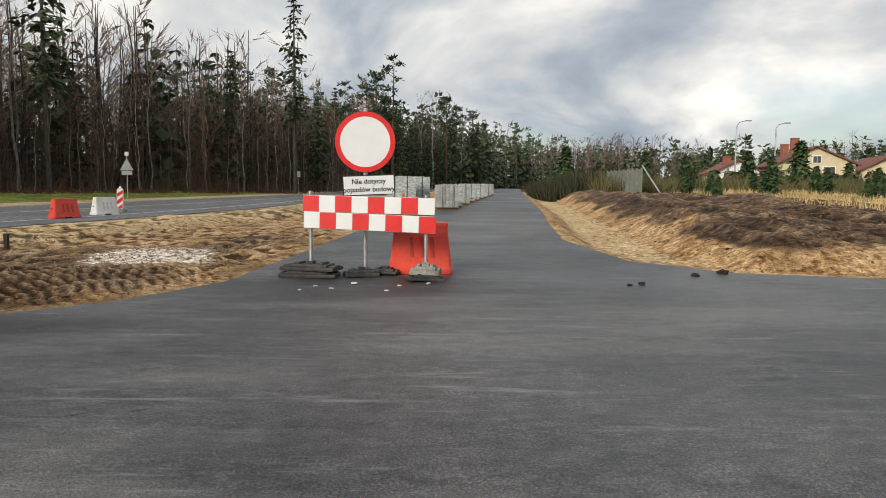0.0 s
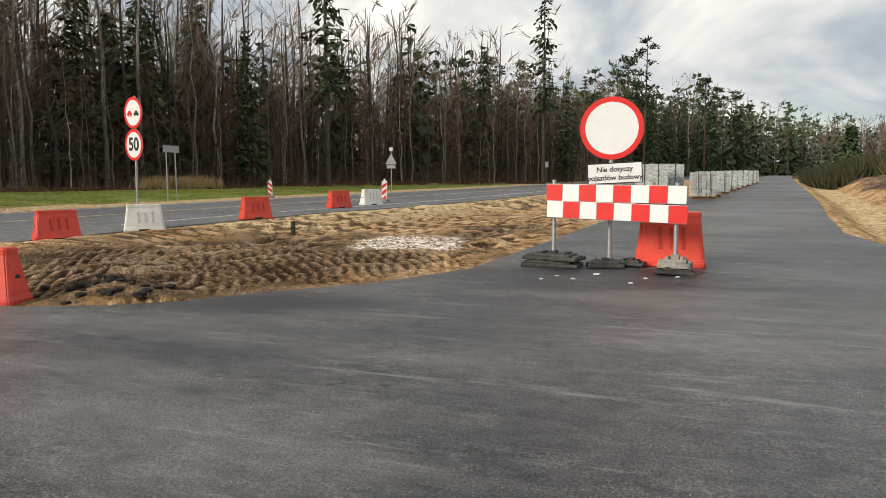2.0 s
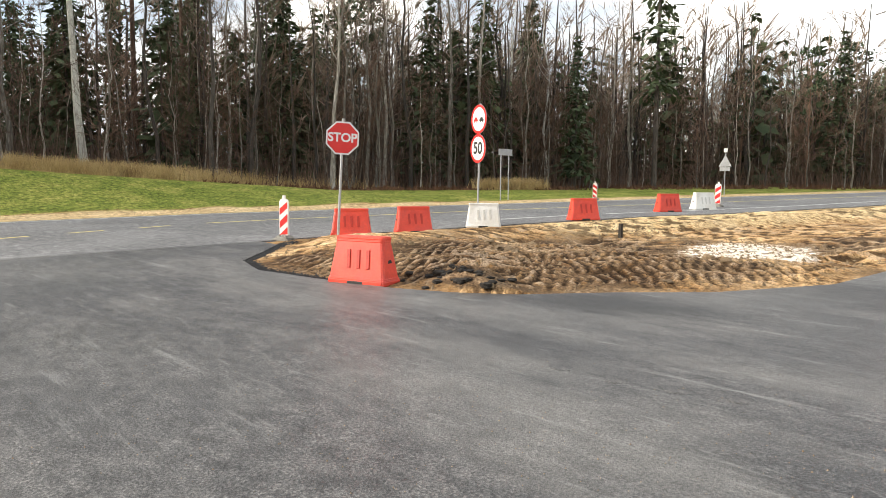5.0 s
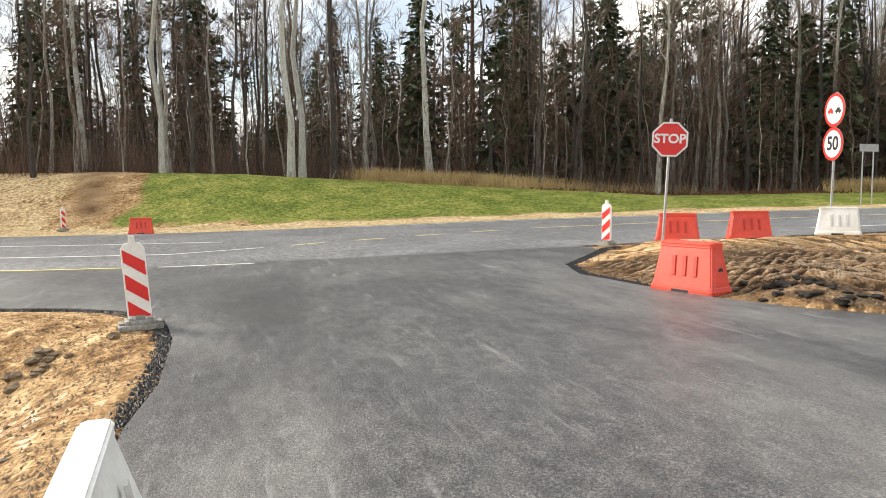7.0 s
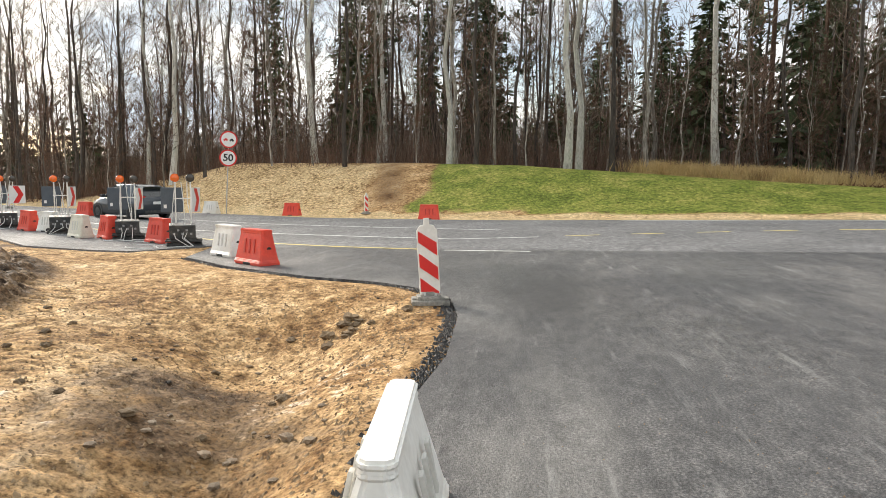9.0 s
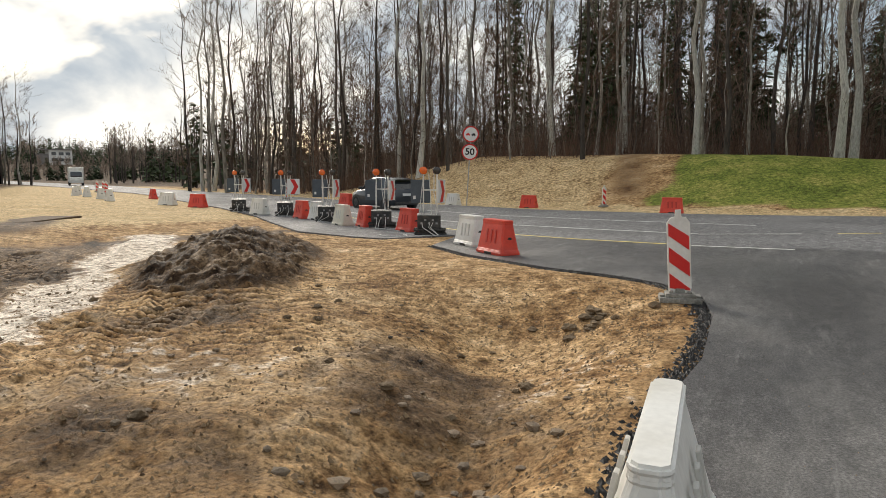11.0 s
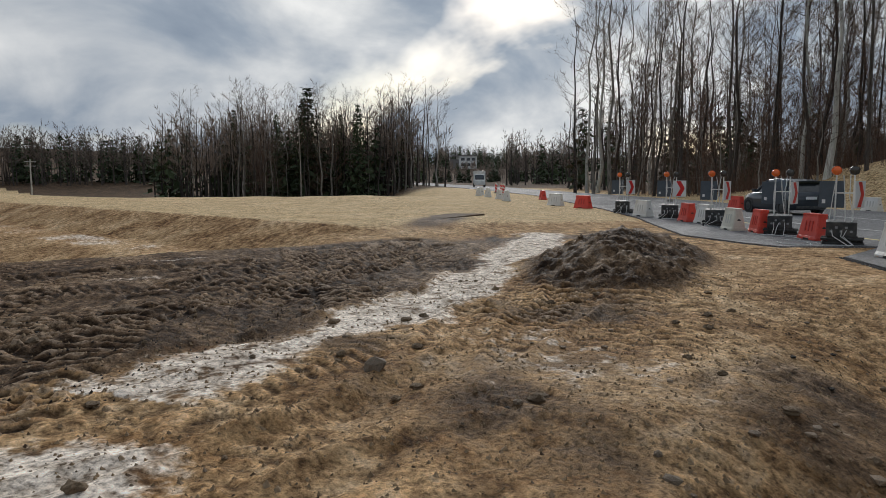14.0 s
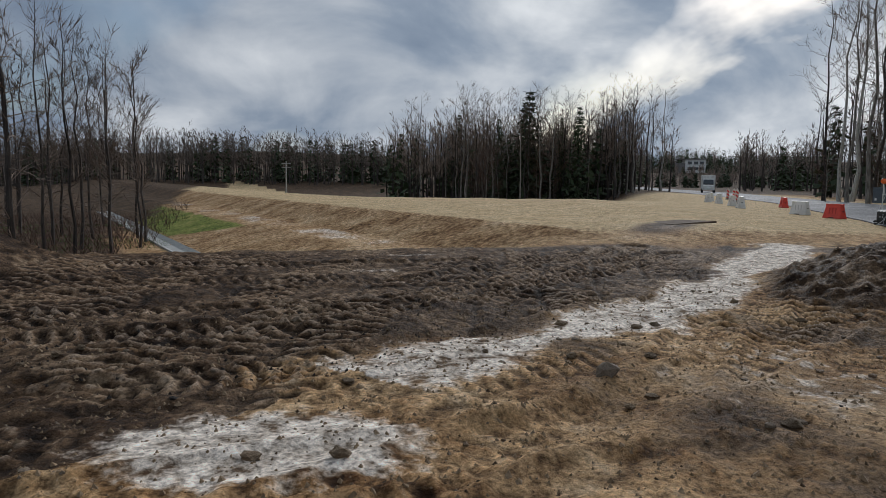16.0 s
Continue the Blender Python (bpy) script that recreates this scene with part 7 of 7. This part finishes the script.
def drop(name, meshes, x, y, size, label, category, group, road=None):
    ob = new(name, meshes[rg.randrange(len(meshes))])
    ob.matrix_basis = stand(x, y, rnd(rg, 0, 360), on_road=road, lift=size * 0.22) @ Matrix.Diagonal((size * rnd(rg, 0.8, 1.3), size, size * rnd(rg, 0.7, 1.0), 1))
    tagged(ob, label, category, group)


drop("stone", STONES, -2.68, -4.85, 0.12, "grey boulder half sunk in muddy sand", "stone", "stones on the site")
for _ in range(46):
    a, r = rg.random() * 6.3, abs(rg.gauss(0, 0.55))
    drop("stone", STONES, -3.55 + 1.3 * r * math.cos(a), -1.75 + 0.75 * r * math.sin(a), rnd(rg, 0.02, 0.065), "broken grey-brown stone in the dug hollow", "stone", "stones on the site", False)
for _ in range(70):
    drop("stone", STONES, rnd(rg, -9, 2), rnd(rg, -7, -1.3), rnd(rg, 0.012, 0.035), "small stone in churned sand", "stone", "stones on the site", False)
for _ in range(16):
    a, r = rg.random() * 6.3, abs(rg.gauss(0, 0.5))
    drop("clod", SANDS, -7.9 + 1.0 * r * math.cos(a), -1.95 + 0.5 * r * math.sin(a), rnd(rg, 0.04, 0.09), "brown lump of sandy loam", "clod", "lumps of loam", False)
for _ in range(26):
    drop("clod", DARKS, rnd(rg, -9, 3), rnd(rg, -13, -1.6), rnd(rg, 0.012, 0.032), "dark lump of loam on sand", "clod", "lumps of loam", False)
for _ in range(80):
    drop("clod", SANDS, rnd(rg, -9, 3), rnd(rg, -9, -1.4), rnd(rg, 0.02, 0.06), "crumbled clod of sandy earth", "clod", "sandy clods", False)
for _ in range(34):
    drop("clod", DARKS, -6.5 + rg.gauss(0, 0.55), 6.35 + rg.gauss(0, 0.18), rnd(rg, 0.03, 0.075), "dark lump of loam at the asphalt edge", "clod", "lumps of loam", False)
for _ in range(60):
    drop("clod", SANDS, rnd(rg, -11, -4), rnd(rg, 7, 15), rnd(rg, 0.03, 0.09), "crumbled clod of sandy earth", "clod", "sandy clods", False)
for x, y, s in ((3.95, 10.6, 0.07), (4.5, 10.9, 0.10), (2.85, 9.7, 0.06), (2.65, 9.6, 0.04)):
    drop("clod", DARKS, x, y, s, "black lump of loam on the asphalt", "clod", "lumps of loam")
for _ in range(60):
    drop("clod", DARKS, 8 + rnd(rg, -3, 14), rnd(rg, 14, 26), rnd(rg, 0.03, 0.07), "dark lump of loam on the stripped heap", "clod", "lumps of loam", False)
CHIPS = lump_meshes("plaster_chip", "lime_chip", 3, 0.4, 661)
for x, y, s in ((-1.75, 9.3, 0.035), (-1.5, 9.1, 0.04), (-1.25, 9.55, 0.06), (-0.6, 9.4, 0.035), (-0.75, 9.0, 0.03), (-1.9, 9.0, 0.03), (-0.2, 9.6, 0.04)):
    drop("plaster_chip", CHIPS, x, y, s, "white crumb of plaster on the asphalt", "crumb", "white crumbs", True)


def crumbs(name, mat, label, count, line, width, size, seed, level_of):
    """Loose grains along a line, too many to count."""
    r_ = random.Random(seed)
    acc = Acc()
    seg = [(Vector(a), Vector(c)) for a, c in zip(line, line[1:])]
    lens = [(c - a).length for a, c in seg]
    for _ in range(count):
        a, c = r_.choices(seg, lens)[0]
        p = a.lerp(c, r_.random()) + Vector((r_.gauss(0, width), r_.gauss(0, width)))
        s = size * rnd(r_, 0.4, 1.3)
        z = level_of(p.x, p.y)
        b = len(acc.v)
        acc.v += [Vector((p.x + s * rnd(r_, 0.6, 1) * math.cos(w), p.y + s * rnd(r_, 0.6, 1) * math.sin(w), z - 0.004)) for w in (0.3, 1.9, 3.3, 4.8)] + [Vector((p.x + rnd(r_, -0.3, 0.3) * s, p.y + rnd(r_, -0.3, 0.3) * s, z + s * rnd(r_, 0.5, 1.0)))]
        acc.f += [(b, b + 1, b + 4), (b + 1, b + 2, b + 4), (b + 2, b + 3, b + 4), (b + 3, b, b + 4)]
    tagged(new(name, acc.mesh(name, mat)), label, "crumbs", kind="stuff")


top_of = lambda x, y: float(zg(x, y))
crumbs("asphalt_crumbs", "asphalt_crumb", "black crumbled asphalt along the fresh edge", 3200, [(-13.9, -6.95), (-12.3, -5.4), (-10.95, -3.4), (-10.35, -2.15), (-9.85, -1.52), (-8.9, -0.93), (-7.7, -0.72), (-5.9, -0.68), (-4.9, -0.76), (-3.3, -0.78)], 0.05, 0.024, 701, lambda x, y: float(zg(x, y)) - 0.02)
crumbs("asphalt_crumbs", "asphalt_crumb", "black crumbled asphalt round the sandy island", 2200, [(-14.0, 8.4), (-13.3, 7.5), (-12.4, 6.7), (-11.3, 5.7), (-10, 5.3), (-8.4, 5.45)], 0.07, 0.03, 702, lambda x, y: float(zg(x, y)) - 0.02)
crumbs("grit", "stone", "loose grit strewn over the asphalt", 2600, [(1.6, 5), (2.2, 9), (2.0, 14), (2.6, 24), (4.0, 40)], 0.30, 0.012, 703, top_of)
crumbs("grit", "stone", "loose grit strewn over the asphalt", 1600, [(-0.2, 13), (0.2, 20), (1.4, 34)], 0.28, 0.012, 704, top_of)
crumbs("grit", "stone", "fine grit on the asphalt", 2200, [(-5, 1.5), (-2, 3.0), (4, 3.2), (8, 6)], 0.9, 0.009, 705, top_of)


def grains(name, mat, label, count, place, size, seed):
    """Loose crumbs of earth spread over an area."""
    r_ = random.Random(seed)
    acc = Acc()
    hs = land(*place)[0]
    for x, y, z in zip(place[0].tolist(), place[1].tolist(), hs.tolist()):
        s = size * rnd(r_, 0.35, 1.0) ** 2 * 1.6
        b = len(acc.v)
        w0 = r_.random() * 6.3
        acc.v += [Vector((x + s * rnd(r_, 0.5, 1.1) * math.cos(w0 + w), y + s * rnd(r_, 0.5, 1.1) * math.sin(w0 + w), z - 0.3 * s)) for w in (0.0, 1.3, 2.5, 3.8, 5.1)] + [Vector((x + rnd(r_, -0.4, 0.4) * s, y + rnd(r_, -0.4, 0.4) * s, z + s * rnd(r_, 0.4, 0.9)))]
        acc.f += [(b + k, b + (k + 1) % 5, b + 5) for k in range(5)]
    tagged(new(name, acc.mesh(name, mat)), label, "crumbs", kind="stuff")


def on_earth(count, seed, x0, x1, y0, y1, cond=None):
    """Places on bare earth, more of them towards y1."""
    r_ = np.random.RandomState(seed)
    out_x, out_y = np.zeros(0), np.zeros(0)
    while len(out_x) < count:
        y = y1 - (y1 - y0) * r_.rand(count) ** 1.5
        x = x0 + (x1 - x0) * r_.rand(count)
        ok = (side_of(ACCESS, x, y) > 0.05) & (np.ones(count, bool) if cond is None else cond(x, y))
        out_x, out_y = np.r_[out_x, x[ok]], np.r_[out_y, y[ok]]
    return out_x[:count], out_y[:count]


muddy = lambda x, y: y < np.where(x < -1, -5.4 + 0.75 * (x + 1.0), -5.2)
grains("earth_crumbs", "clod_sand", "loose crumbs of sandy earth", 12000, on_earth(12000, 801, -10, 4, -9, -1.0), 0.020, 801)
grains("earth_crumbs", "clod_dark", "loose crumbs of dark wet loam", 4500, on_earth(4500, 802, -9, 6, -15, -4.6, muddy), 0.016, 802)
grains("earth_crumbs", "clod_mid", "loose crumbs of brown loam", 3000, on_earth(3000, 803, -10, 5, -14, -1.2), 0.014, 803)
grains("earth_crumbs", "clod_sand", "loose crumbs of sandy earth", 4000, on_earth(4000, 804, -12, -3, 5.5, 18, lambda x, y: x < -3.2), 0.04, 804)
grains("earth_crumbs", "clod_mid", "loose crumbs of brown loam", 4000, on_earth(4000, 805, 4, 22, 11, 30, lambda x, y: x > 5 + 0.05 * y), 0.05, 805)
grains("earth_crumbs", "stone", "small stones in the churned sand", 1500, on_earth(1500, 806, -9, 3, -7, -1.0), 0.014, 806)
